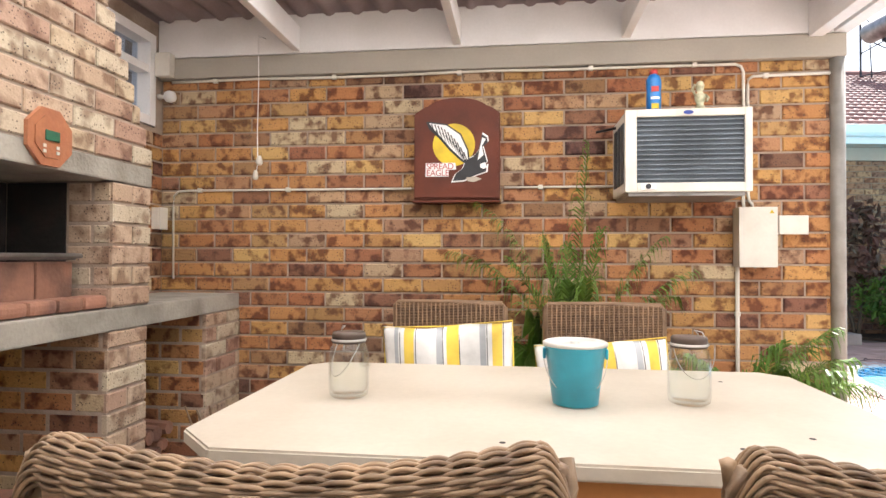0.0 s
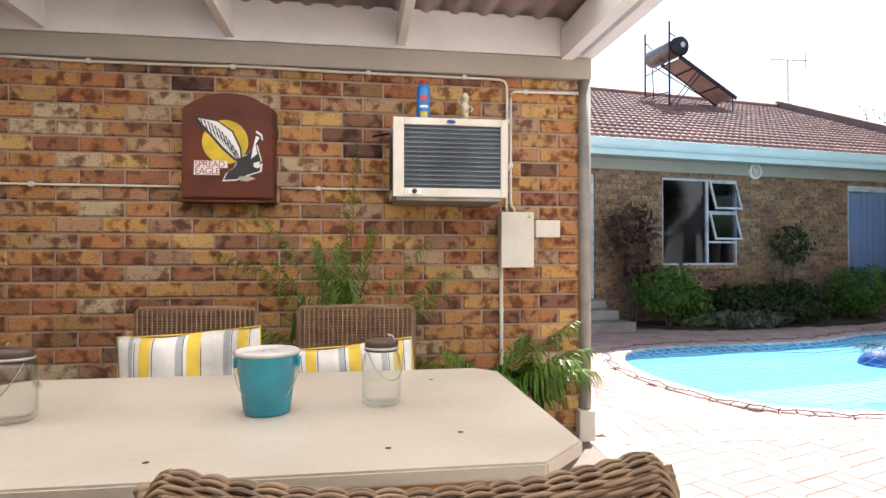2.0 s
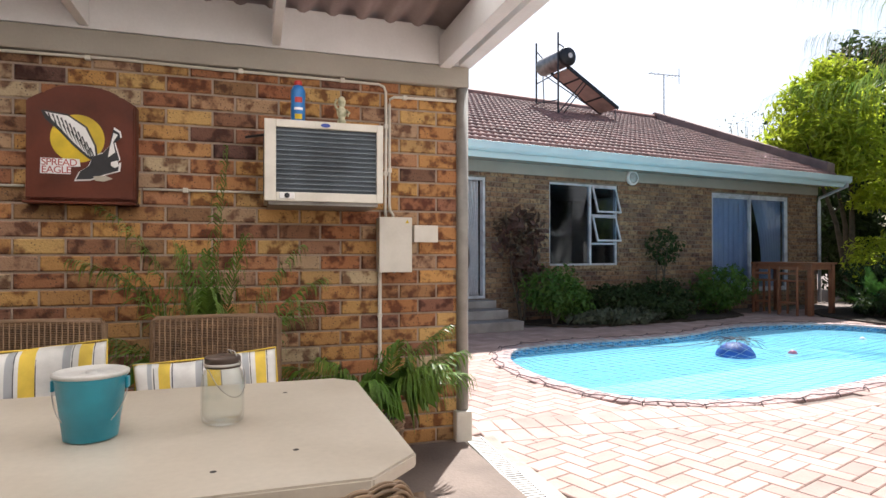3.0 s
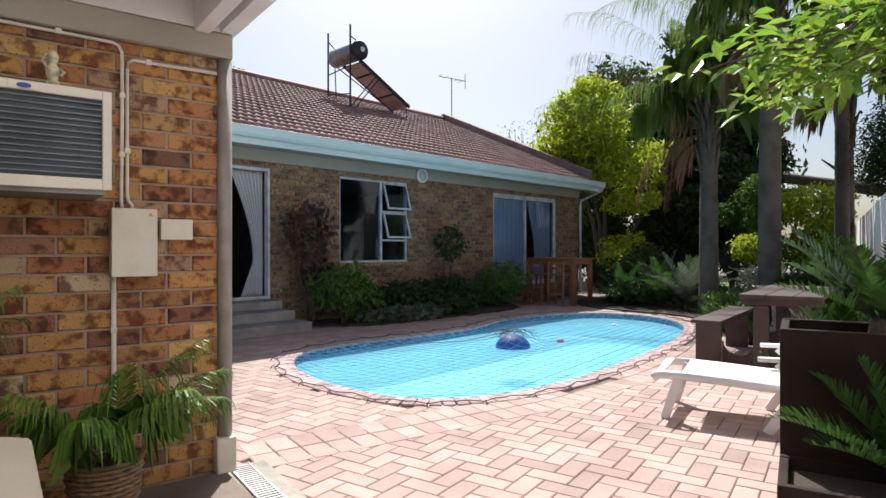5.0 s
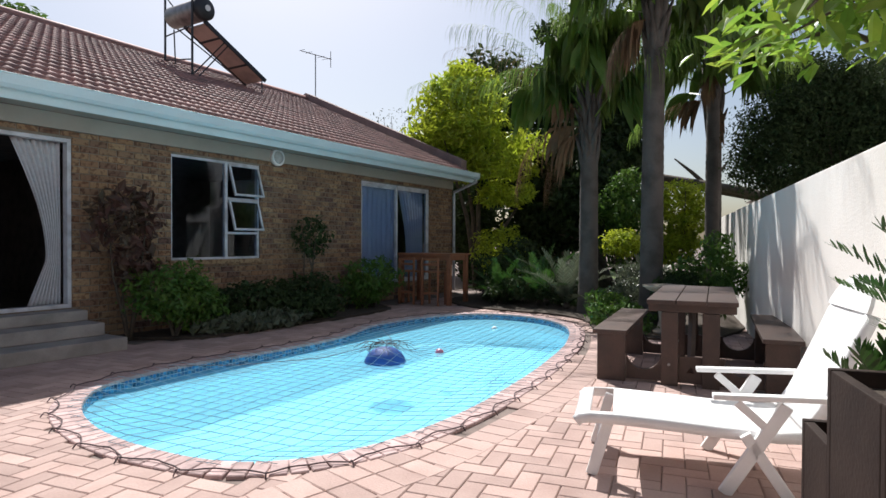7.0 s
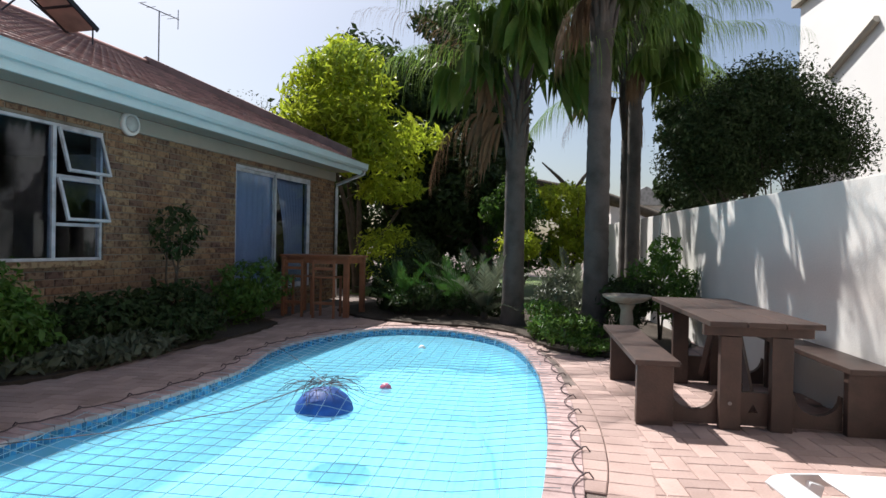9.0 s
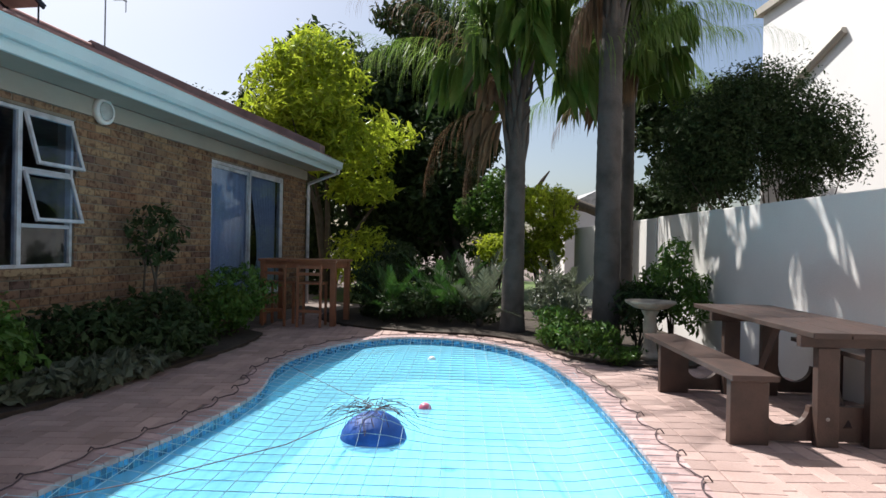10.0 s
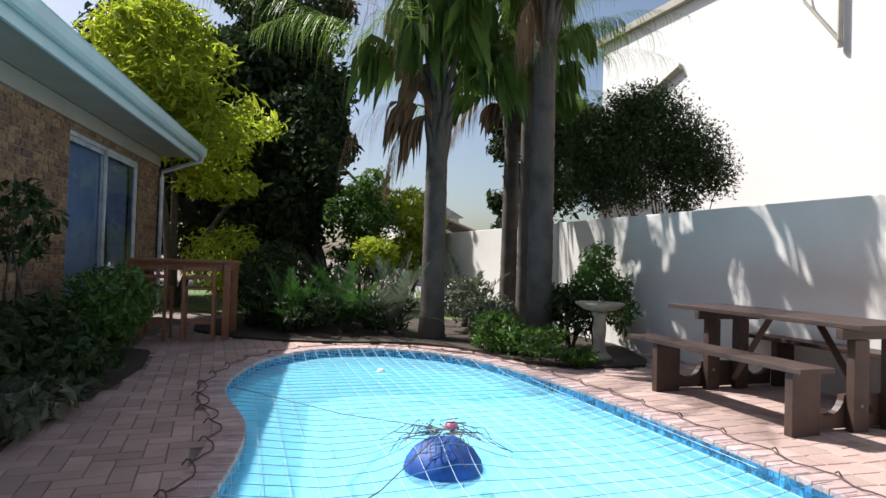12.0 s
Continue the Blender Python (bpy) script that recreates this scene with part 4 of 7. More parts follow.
# ---- dining table ----
def table():
    th = thing("dining_table", "cream octagonal-cornered dining table on orange pine legs", "table", pose(0.122, 1.275, PATIO))
    x, y, cx, cy, bx, by = 0.80, 0.49, 0.12, 0.12, 0.07, 0.07
    bm = bmesh.new()
    bm_poly(bm, [(-x + cx, -y), (x - cx, -y), (x, -y + cy), (x, y - by), (x - bx, y), (-x + bx, y), (-x, y - by), (-x, -y + cy)], 0.752, 0.785)
    bmesh.ops.bevel(bm, geom=list(bm.edges), offset=0.005, segments=2, affect="EDGES")
    part("tabletop", bm, M["tabletop"], th, "cream limed tabletop")
    for dims in ((-0.61, 0.61, -0.44, -0.415, 0.655, 0.75), (-0.61, 0.61, 0.395, 0.42, 0.655, 0.75), (-0.68, -0.655, -0.335, 0.335, 0.655, 0.75), (0.655, 0.68, -0.335, 0.335, 0.655, 0.75)):
        box_part("apron", dims, M["pine"], th, label="orange pine apron")
    for sx in (-1, 1):
        for sy in (-1, 1):
            box_part("leg", (sx * 0.65 - 0.04, sx * 0.65 + 0.04, sy * 0.38 - 0.04, sy * 0.38 + 0.04, 0, 0.75), M["pine"], th, 0.008)
    for hx, hy in ((0.545, -0.27), (0.375, -0.36), (-0.1, -0.38), (0.55, 0.31)):
        bm = bmesh.new()
        bm_lathe(bm, [(0.002, 0), (0.007, 0.0004), (0.007, 0.0008), (0.002, 0.001)], (hx, hy, 0.785), 10)
        part("knot", bm, M["dark"], th, "dark knot in the top")


table()
TOPZ = PATIO + 0.786


def mason_jar(x, y, turn):
    th = thing("glass_jar", "empty clear glass jar with bronze lid and wire handle", "jar", pose(x, y, TOPZ, 0, 0, turn) @ Matrix.Diagonal((1.07, 1.07, 1.13, 1)), "jars on the table")
    bm = bmesh.new()
    bm_lathe(bm, [(0.040, 0.0), (0.048, 0.006), (0.0505, 0.02), (0.0505, 0.095), (0.046, 0.118), (0.038, 0.130), (0.038, 0.140), (0.0355, 0.140), (0.0355, 0.129), (0.043, 0.117), (0.0475, 0.095), (0.0475, 0.022), (0.040, 0.010)], seg=32)
    j = part("body", bm, M["jar_glass"], th, "clear moulded glass", smooth=True)
    bm = bmesh.new()
    for k in range(5):
        bm_box(bm, -0.022 + k * 0.010, -0.015 + k * 0.010, -0.0525, -0.051, 0.062, 0.075 + 0.004 * (k % 2), 0.0005)
    part("embossing", bm, M["jar_glass"], j)
    bm = bmesh.new()
    bm_lathe(bm, [(0.036, 0.128), (0.0425, 0.129), (0.0425, 0.150), (0.040, 0.154), (0.01, 0.155)], seg=32)
    part("lid", bm, M["lid"], th, "dull bronze screw lid", smooth=True)
    bm = bmesh.new()
    bm_tube(bm, [(0.046, 0, 0.135), (0.030, 0, 0.165), (0.012, 0.004, 0.168), (0.020, 0.01, 0.158)], 0.0016, 6)
    bm_lathe(bm, [(0.0425, 0.133), (0.0445, 0.134), (0.0445, 0.138), (0.0425, 0.139)], seg=32)
    part("clasp", bm, M["wire"], th, "bright wire clasp", smooth=True)
    bm = bmesh.new()
    bm_tube(bm, [(0.047 * math.cos(a) + 0.012, 0.047 * math.sin(a) - 0.012, 0.135 - 0.085 * math.sin(a) ** 1 if a < 3.2 else 0.135) for a in [0.05 + 3.05 * k / 20 for k in range(21)]], 0.0012, 6)
    part("handle", bm, M["wire"], th, "thin wire bail handle", smooth=True)


mason_jar(0.498, 1.29, -25)
mason_jar(-0.402, 1.25, 140)


def pail():
    th = thing("blue_pail", "small turquoise metal pail with a clear lid", "bucket", pose(0.202, 1.245, TOPZ) @ Matrix.Scale(1.04, 4))
    bm = bmesh.new()
    bm_lathe(bm, [(0.050, 0.0), (0.056, 0.003), (0.074, 0.140), (0.077, 0.142), (0.077, 0.147), (0.072, 0.147), (0.054, 0.006), (0.02, 0.004)], seg=36)
    part("body", bm, M["blue_pail"], th, "turquoise enamelled body", smooth=True)
    bm = bmesh.new()
    bm_lathe(bm, [(0.070, 0.146), (0.0795, 0.146), (0.080, 0.153), (0.074, 0.156), (0.069, 0.150), (0.012, 0.150), (0.012, 0.154), (0.004, 0.154)], seg=36)
    part("lid", bm, M["clear"], th, "translucent white lid", smooth=True)
    bm = bmesh.new()
    bm_tube(bm, [(0.078 * math.cos(a), -0.052 * math.sin(a) * 0.9, 0.125 - 0.10 * math.sin(a)) for a in [math.pi * k / 24 for k in range(25)]], 0.0014, 6)
    part("handle", bm, M["wire"], th, "thin wire handle", smooth=True)
    for sx in (-1, 1):
        bm = bmesh.new()
        bm_box(bm, sx * 0.076 - 0.004, sx * 0.076 + 0.004, -0.012, 0.012, 0.112, 0.138, 0.003)
        part("lug", bm, M["blue_pail"], th)


pail()


def cushion(x, y, z, w, h, turn, lean, roll):
    th = thing("cushion", "white cushion with yellow and grey stripes on a wicker chair", "cushion", pose(x, y, z, lean, roll, turn), "striped cushions")
    n, m = 64, 16
    bm = bmesh.new()
    grid = {}
    for side in (-1, 1):
        for i in range(n + 1):
            for j in range(m + 1):
                u, v = 2 * i / n - 1, 2 * j / m - 1
                puff = max(0.0, (1 - u ** 4) * (1 - v ** 4)) ** 0.6
                pinch = 1 - 0.05 * (1 - abs(v)) * u * u
                pz = 1 - 0.05 * (1 - abs(u) ** 2)
                grid[side, i, j] = bm.verts.new((u * w / 2 * pinch, side * 0.055 * puff, v * h / 2 * pz + 0.006 * math.sin(5 * u)))
    pat = [0, 2, 2, 0, 1, 1, 0, 0]
    for side in (-1, 1):
        for i in range(n):
            s = int(i / n * 24)
            k = (0, 0, 2, 3, 1, 1, 3, 0)[s % 8]
            for j in range(m):
                q = [grid[side, i, j], grid[side, i + 1, j], grid[side, i + 1, j + 1], grid[side, i, j + 1]]
                bm.faces.new(q if side < 0 else q[::-1]).material_index = 0 if k == 3 else k
    bmesh.ops.remove_doubles(bm, verts=bm.verts, dist=0.0005)
    ob = part("cover", bm, M["fabric_white"], th, smooth=True)
    ob.data.materials.append(M["fabric_yellow"])
    ob.data.materials.append(M["fabric_grey"])
    for s in (3, 6, 11, 14, 19, 22):
        bm = bmesh.new()
        u = 2 * (s + 0.35) / 24 - 1
        bm_tube(bm, [(u * w / 2 * (1 - 0.05 * (1 - abs(v)) * u * u), -0.055 * max(0.0, (1 - u ** 4) * (1 - v ** 4)) ** 0.6 - 0.0008, v * h / 2 * (1 - 0.05 * (1 - u * u))) for v in [k / 8 - 1 for k in range(17)]], 0.0016, 4)
        part("stripe", bm, M["black"], th, "thin dark pinstripe" if s == 3 else "")
    bm = bmesh.new()
    ring = [(u * w / 2, 0, v * h / 2) for u, v in [(-1, -1), (0, -0.97), (1, -1), (0.97, 0), (1, 1), (0, 0.95), (-1, 1), (-0.97, 0), (-1, -1)]]
    bm_tube(bm, ring, 0.004, 6)
    part("piping", bm, M["fabric_yellow"], th, "yellow piping", smooth=True)


cushion(-0.23, 2.17, 0.752, 0.56, 0.38, 0, -12, -4)
cushion(0.41, 2.17, 0.70, 0.54, 0.36, 0, -14, -5)


# ---- dartboard cabinet ----
def cabinet():
    th = thing("dartboard_cabinet", "dark mahogany wall cabinet with an arched top and eagle emblem", "cabinet", pose(-0.307, WALL_Y - 0.008, 1.57))

    def shape(w, top, arch, z0=0.0):
        pts = [(-w, z0), (w, z0), (w, top), (w - 0.035, top + 0.012)]
        for k in range(13):
            a = math.pi * k / 12
            pts.append((math.cos(a) * (w - 0.075), top + 0.035 + arch * math.sin(a) ** 1.3))
        return pts + [(-w + 0.035, top + 0.012), (-w, top)]
    turn = Matrix.Rotation(radians(90), 4, "X")
    for name, w, top, arch, z0, d0, d1, lab in (("body", 0.262, 0.535, 0.055, 0.0, 0.0, 0.085, "varnished mahogany box"), ("door", 0.255, 0.53, 0.055, 0.012, 0.087, 0.108, "arched mahogany door")):
        bm = bmesh.new()
        bm_poly(bm, shape(w, top, arch, z0), d0, d1)
        bmesh.ops.bevel(bm, geom=[e for e in bm.edges if e.is_manifold], offset=0.006, segments=2, affect="EDGES")
        bmesh.ops.transform(bm, matrix=turn, verts=bm.verts)
        p = part(name, bm, M["mahogany"], th, lab)
    box_part("ledge", (-0.268, 0.268, -0.115, 0.0, -0.014, -0.001), M["mahogany"], th)
    door = p
    bm = bmesh.new()
    bm_lathe(bm, [(0.02, 0), (0.128, 0.0), (0.128, 0.002), (0.02, 0.0022)], seg=40, m=Matrix.Translation((-0.015, -0.1085, 0.335)) @ turn)
    part("disc", bm, M["yellow"], door, "yellow painted disc")

    def flat(name, pts, d, m, lab):
        bm = bmesh.new()
        bm_poly(bm, pts, d, d + 0.0015)
        bmesh.ops.transform(bm, matrix=Matrix.Translation((0, -0.109, 0)) @ turn, verts=bm.verts)
        part(name, bm, m, door, lab)
    black, white = M["black"], M["white"]
    grow = lambda pts, k: [((p[0] - 0.09) * k + 0.09, (p[1] - 0.2) * k + 0.2) for p in pts]
    flat("bird_edge", grow([(0.06, 0.24), (0.10, 0.26), (0.125, 0.22), (0.155, 0.205), (0.185, 0.215), (0.18, 0.17), (0.12, 0.15), (0.05, 0.12), (-0.02, 0.115), (0.0, 0.16), (0.04, 0.19)], 1.1), 0.001, white, "white edge round the bird")
    flat("wing_edge", grow([(0.10, 0.255), (0.135, 0.30), (0.155, 0.395), (0.185, 0.375), (0.19, 0.345), (0.16, 0.32), (0.185, 0.23), (0.14, 0.19), (0.09, 0.22)], 1.06), 0.0012, white, "white edge round the far wing")
    flat("wing_outline", [(-0.185, 0.475), (-0.165, 0.478), (-0.06, 0.462), (0.03, 0.40), (0.075, 0.30), (0.085, 0.20), (0.03, 0.235), (-0.04, 0.30), (-0.10, 0.37), (-0.165, 0.43)], 0.003, black, "black wing outline")
    flat("wing", [(-0.165, 0.468), (-0.06, 0.452), (0.022, 0.394), (0.065, 0.30), (0.075, 0.215), (0.032, 0.25), (-0.03, 0.31), (-0.09, 0.38), (-0.145, 0.44)], 0.005, white, "white wing")
    for k in range(22):
        s = k / 21
        a = Vector((-0.150 + 0.205 * s, 0.462 - 0.16 * s * s - 0.03 * s - 0.028 * (k % 2)))
        b = a + Vector((0.018 + 0.02 * s, -0.05 - 0.045 * s))
        d = (b - a).normalized() * 0.0
        n2 = Vector((-(b - a).y, (b - a).x)).normalized() * 0.0042
        flat("feather", [tuple(a - n2), tuple(b), tuple(a + n2)], 0.007, black, "")
    flat("far_wing_outline", [(0.10, 0.255), (0.135, 0.30), (0.155, 0.395), (0.185, 0.375), (0.19, 0.345), (0.16, 0.32), (0.185, 0.23), (0.14, 0.19), (0.09, 0.22)], 0.003, black, "black far wing outline")
    flat("far_wing", [(0.14, 0.30), (0.157, 0.375), (0.178, 0.365), (0.155, 0.325), (0.165, 0.27), (0.13, 0.24)], 0.005, white, "white far wing")
    flat("bird_body", [(0.06, 0.24), (0.10, 0.26), (0.125, 0.22), (0.155, 0.205), (0.185, 0.215), (0.18, 0.17), (0.12, 0.15), (0.05, 0.12), (-0.02, 0.115), (0.0, 0.16), (0.04, 0.19)], 0.006, black, "black body and tail")
    flat("bird_head", [(0.145, 0.215), (0.175, 0.225), (0.185, 0.195), (0.165, 0.185), (0.145, 0.195)], 0.008, white, "white head")
    flat("talons", [(0.06, 0.135), (0.12, 0.14), (0.155, 0.125), (0.11, 0.108), (0.07, 0.112)], 0.008, M["tabletop"], "pale talons")
    flat("letter_panel", [(-0.185, 0.225), (-0.005, 0.225), (0.0, 0.185), (-0.045, 0.183), (-0.045, 0.143), (-0.187, 0.143)], 0.004, white, "white edge behind the letters")
    for word, z in (("SPREAD", 0.187), ("EAGLE", 0.147)):
        c = bpy.data.curves.new("lettering", "FONT")
        c.body, c.size, c.extrude, c.space_character = word, 0.052, 0.0006, 0.9
        ob = new("lettering", c)
        bpy.context.view_layer.update()
        me = bpy.data.meshes.new_from_object(ob.evaluated_get(bpy.context.evaluated_depsgraph_get()))
        bpy.data.objects.remove(ob)
        t = part_me("lettering", me, M["red"], door, "red printed word " + word)
        t.matrix_basis = pose(-0.182, -0.1158, z, 90)


cabinet()


# ---- air conditioner through the wall ----
def aircon():
    th = thing("air_conditioner", "off-white window air conditioner with a dark finned grille", "appliance", pose(0.95, 2.93, 1.578))
    box_part("casing", (-0.318, 0.318, 0.012, 0.42, 0, 0.432), M["off_white"], th, 0.008, "off-white steel casing")
    bm = bmesh.new()
    bm_box(bm, -0.322, -0.262, -0.012, 0.01, -0.004, 0.436, 0.004)
    bm_box(bm, 0.285, 0.322, -0.012, 0.01, -0.004, 0.436, 0.004)
    bm_box(bm, -0.262, 0.285, -0.012, 0.01, -0.004, 0.045, 0.004)
    bm_box(bm, -0.262, 0.285, -0.012, 0.01, 0.395, 0.436, 0.004)
    part("bezel", bm, M["off_white"], th)
    box_part("coil", (-0.262, 0.285, 0.004, 0.0115, 0.045, 0.395), M["coil"], th, 0, "dark condenser fins")
    for i in range(13):
        box_part("fin", (-0.262, 0.285, -0.006, 0.0035, 0.062 + i * 0.026, 0.067 + i * 0.026), M["grey_fin"], th, 0)
    for i in range(3):
        box_part("side_vent", (-0.3225, -0.3185, 0.05 + i * 0.11, 0.13 + i * 0.11, 0.05, 0.38), M["coil"], th, 0, "dark side louvre")
    box_part("badge", (-0.055, 0.055, -0.016, -0.0125, 0.398, 0.430), M["off_white"], th, 0.002)
    bm = bmesh.new()
    bm_lathe(bm, [(0.002, 0.0), (0.026, 0.0005), (0.026, 0.002), (0.002, 0.0025)], seg=24, m=Matrix.Translation((0.0, -0.017, 0.414)) @ Matrix.Rotation(radians(90), 4, "X") @ Matrix.Diagonal((1, 0.42, 1, 1)))
    part("emblem", bm, mat("blue_emblem", (0.02, 0.05, 0.30), 0.4), th, "blue oval emblem")
    box_part("drain_plate", (-0.245, -0.165, -0.017, -0.0125, 0.008, 0.042), M["white"], th, 0.003)
    bm = bmesh.new()
    bm_lathe(bm, [(0.003, 0), (0.014, 0.001), (0.014, 0.012), (0.008, 0.013)], seg=16, m=Matrix.Translation((-0.205, -0.0175, 0.025)) @ Matrix.Rotation(radians(90), 4, "X"))
    part("drain_plug", bm, M["black"], th, "black drain plug")
    bm = bmesh.new()
    bm_tube(bm, [(-0.42, 0.38, 0.40), (-0.319, 0.30, 0.405)], 0.008, 6)
    part("bracket", bm, M["black"], th, "dark rusty bracket rod")
    box_part("base_rail", (-0.30, 0.30, 0.03, 0.42, -0.022, -0.001), M["steel"], th, 0.002, "rusty support tray")
    return th


aircon()


def spray_can():
    th = thing("spray_bottle", "tall blue bottle with a red cap on the air conditioner", "bottle", pose(0.815, 3.10, 2.011))
    bm = bmesh.new()
    bm_lathe(bm, [(0.037, 0.0), (0.040, 0.004), (0.040, 0.12), (0.038, 0.14), (0.041, 0.17), (0.041, 0.205), (0.030, 0.232), (0.020, 0.24)], seg=24)
    part("body", bm, M["bottle_blue"], th, "blue plastic body", smooth=True)
    bm = bmesh.new()
    bm_lathe(bm, [(0.022, 0.236), (0.023, 0.26), (0.018, 0.266), (0.004, 0.267)], seg=20)
    part("cap", bm, M["red"], th, "red cap", smooth=True)
    for z, m, h, w in ((0.15, M["red"], 0.03, 0.5), (0.10, M["white"], 0.014, 0.6), (0.055, M["yellow"], 0.03, 0.5)):
        bm = bmesh.new()
        vs = []
        for k in range(9):
            a = -math.pi / 2 + (k / 8 - 0.5) * 2 * w
            vs.append([bm.verts.new((0.0422 * math.cos(a), 0.0422 * math.sin(a), z + s * h / 2)) for s in (-1, 1)])
        for p, q in zip(vs, vs[1:]):
            bm.faces.new((p[0], q[0], q[1], p[1]))
        part("print", bm, m, th, "printed label bar")


spray_can()


def figurine():
    bm = bmesh.new()
    bm_lathe(bm, [(0.024, 0.012), (0.026, 0.05), (0.018, 0.07), (0.028, 0.09), (0.030, 0.115), (0.014, 0.135), (0.020, 0.15), (0.024, 0.17), (0.016, 0.19), (0.006, 0.197)], seg=12)
    bm_tube(bm, [(0.026, 0, 0.12), (0.042, -0.01, 0.10), (0.03, -0.02, 0.08)], 0.008, 6)
    bm_tube(bm, [(-0.026, 0, 0.12), (-0.040, 0.0, 0.15), (-0.03, -0.01, 0.178)], 0.007, 6)
    bm_box(bm, -0.065, 0.065, -0.03, 0.03, 0, 0.012, 0.003)
    ob = part("figurine", bm, mat("painted_figurine", (0.62, 0.58, 0.40), 0.5, scale=30, rgb2=(0.10, 0.12, 0.05), fine=120), None, "small painted ornament on the air conditioner", smooth=True)
    ob["category"] = "ornament"
    ob.matrix_basis = pose(1.063, 3.10, 2.011)


figurine()


# ---- conduits, boxes and cords ----
def box_with_lid(name, label, dims, at, screws=True, warn=False):
    th = thing(name, label, "box", at)
    w, h, d = dims
    box_part("body", (-w / 2, w / 2, -d * 0.8, 0, 0, h), M["off_white"], th, 0.003)
    lid = box_part("lid", (-w / 2 - 0.002, w / 2 + 0.002, -d, -d * 0.8 - 0.001, -0.002, h + 0.002), M["off_white"], th, 0.004)
    if warn:
        bm = bmesh.new()
        bm_poly(bm, [(-0.013, 0), (0.013, 0), (0, 0.022)], 0, 0.001)
        bmesh.ops.transform(bm, matrix=Matrix.Translation((w / 2 - 0.03, -d - 0.001, h - 0.035)) @ Matrix.Rotation(radians(90), 4, "X"), verts=bm.verts)
        part("warning_sticker", bm, M["yellow"], lid, "yellow triangular warning sticker")
        bm = bmesh.new()
        bm_lathe(bm, [(0.002, 0), (0.008, 0.001), (0.008, 0.006), (0.003, 0.007)], (0, -d * 0.5, -0.009), 10)
        part("lock_tab", bm, M["steel"], th)
    return th


box_with_lid("meter_box", "cream metal electrical box with a warning sticker", (0.205, 0.34, 0.105), pose(1.42, WALL_Y - 0.008, 1.176), warn=True)
box_with_lid("junction_box", "small white junction box on the brick wall", (0.155, 0.105, 0.06), pose(1.63, WALL_Y - 0.008, 1.365))
box_with_lid("isolator_box", "small grey switch box beside the fireplace", (0.085, 0.14, 0.06), pose(WALL_L + 0.008, 3.27, 1.40, 0, 0, 90))
box_with_lid("sensor_box", "white plastic box under the patio roof", (0.10, 0.15, 0.06), pose(WALL_L + 0.065, WALL_Y - 0.052, 2.39))


def conduit(label, pts, r=0.009, clips=()):
    th = thing("conduit", label, "pipe", group="wall conduits")
    bm = bmesh.new()
    bm_tube(bm, pts, r, 8)
    part("pipe", bm, M["off_white"], th, smooth=True)
    for x, y, z in clips:
        bm = bmesh.new()
        bm_box(bm, x - 0.014, x + 0.014, y - 0.012, y + 0.014, z - 0.014, z + 0.014, 0.004)
        part("clip", bm, M["off_white"], th)


Y = WALL_Y - 0.02
conduit("cream cable conduit along the top of the brick wall", [(-2.2, Y, 2.372)] + [(-2.1 + 0.49 * k, Y, 2.372 + 0.005 * math.sin(k * 2)) for k in range(7)] + [(1.33, Y, 2.366), (1.362, Y, 2.352), (1.375, Y, 2.32), (1.377, Y, 2.115), (1.372, Y, 1.56), (1.376, Y, 1.52)], clips=[(x, Y, 2.372) for x in (-1.9, -1.1, -0.3, 0.5, 1.1)] + [(1.377, Y, 2.1), (1.375, Y, 1.8)])
conduit("cream cable conduit turning up from the meter box", [(1.425, Y, 1.518), (1.42, Y, 1.545), (1.405, Y, 1.56), (1.399, Y, 1.6), (1.399, Y, 2.24), (1.402, Y, 2.275), (1.43, Y, 2.292), (1.85, Y, 2.297)], clips=[(1.399, Y, 1.82), (1.5, Y, 2.293)])
conduit("cream cable conduit down to the floor", [(1.338, Y, 1.175), (1.338, Y, PATIO + 0.02)], 0.012, [(1.338, Y, 0.9)])
conduit("cream cable conduit across the middle of the wall", [(-2.18, Y, 1.08), (-2.185, Y, 1.55), (-2.18, Y, 1.62), (-2.15, Y, 1.650), (-2.08, Y, 1.656), (-0.60, Y, 1.654)], 0.007, [(-2.0, Y, 1.656), (-1.4, Y, 1.655)])
conduit("cream cable conduit between cabinet and air conditioner", [(-0.02, Y, 1.655), (0.70, Y, 1.655)], 0.007, [(0.2, Y, 1.655)])


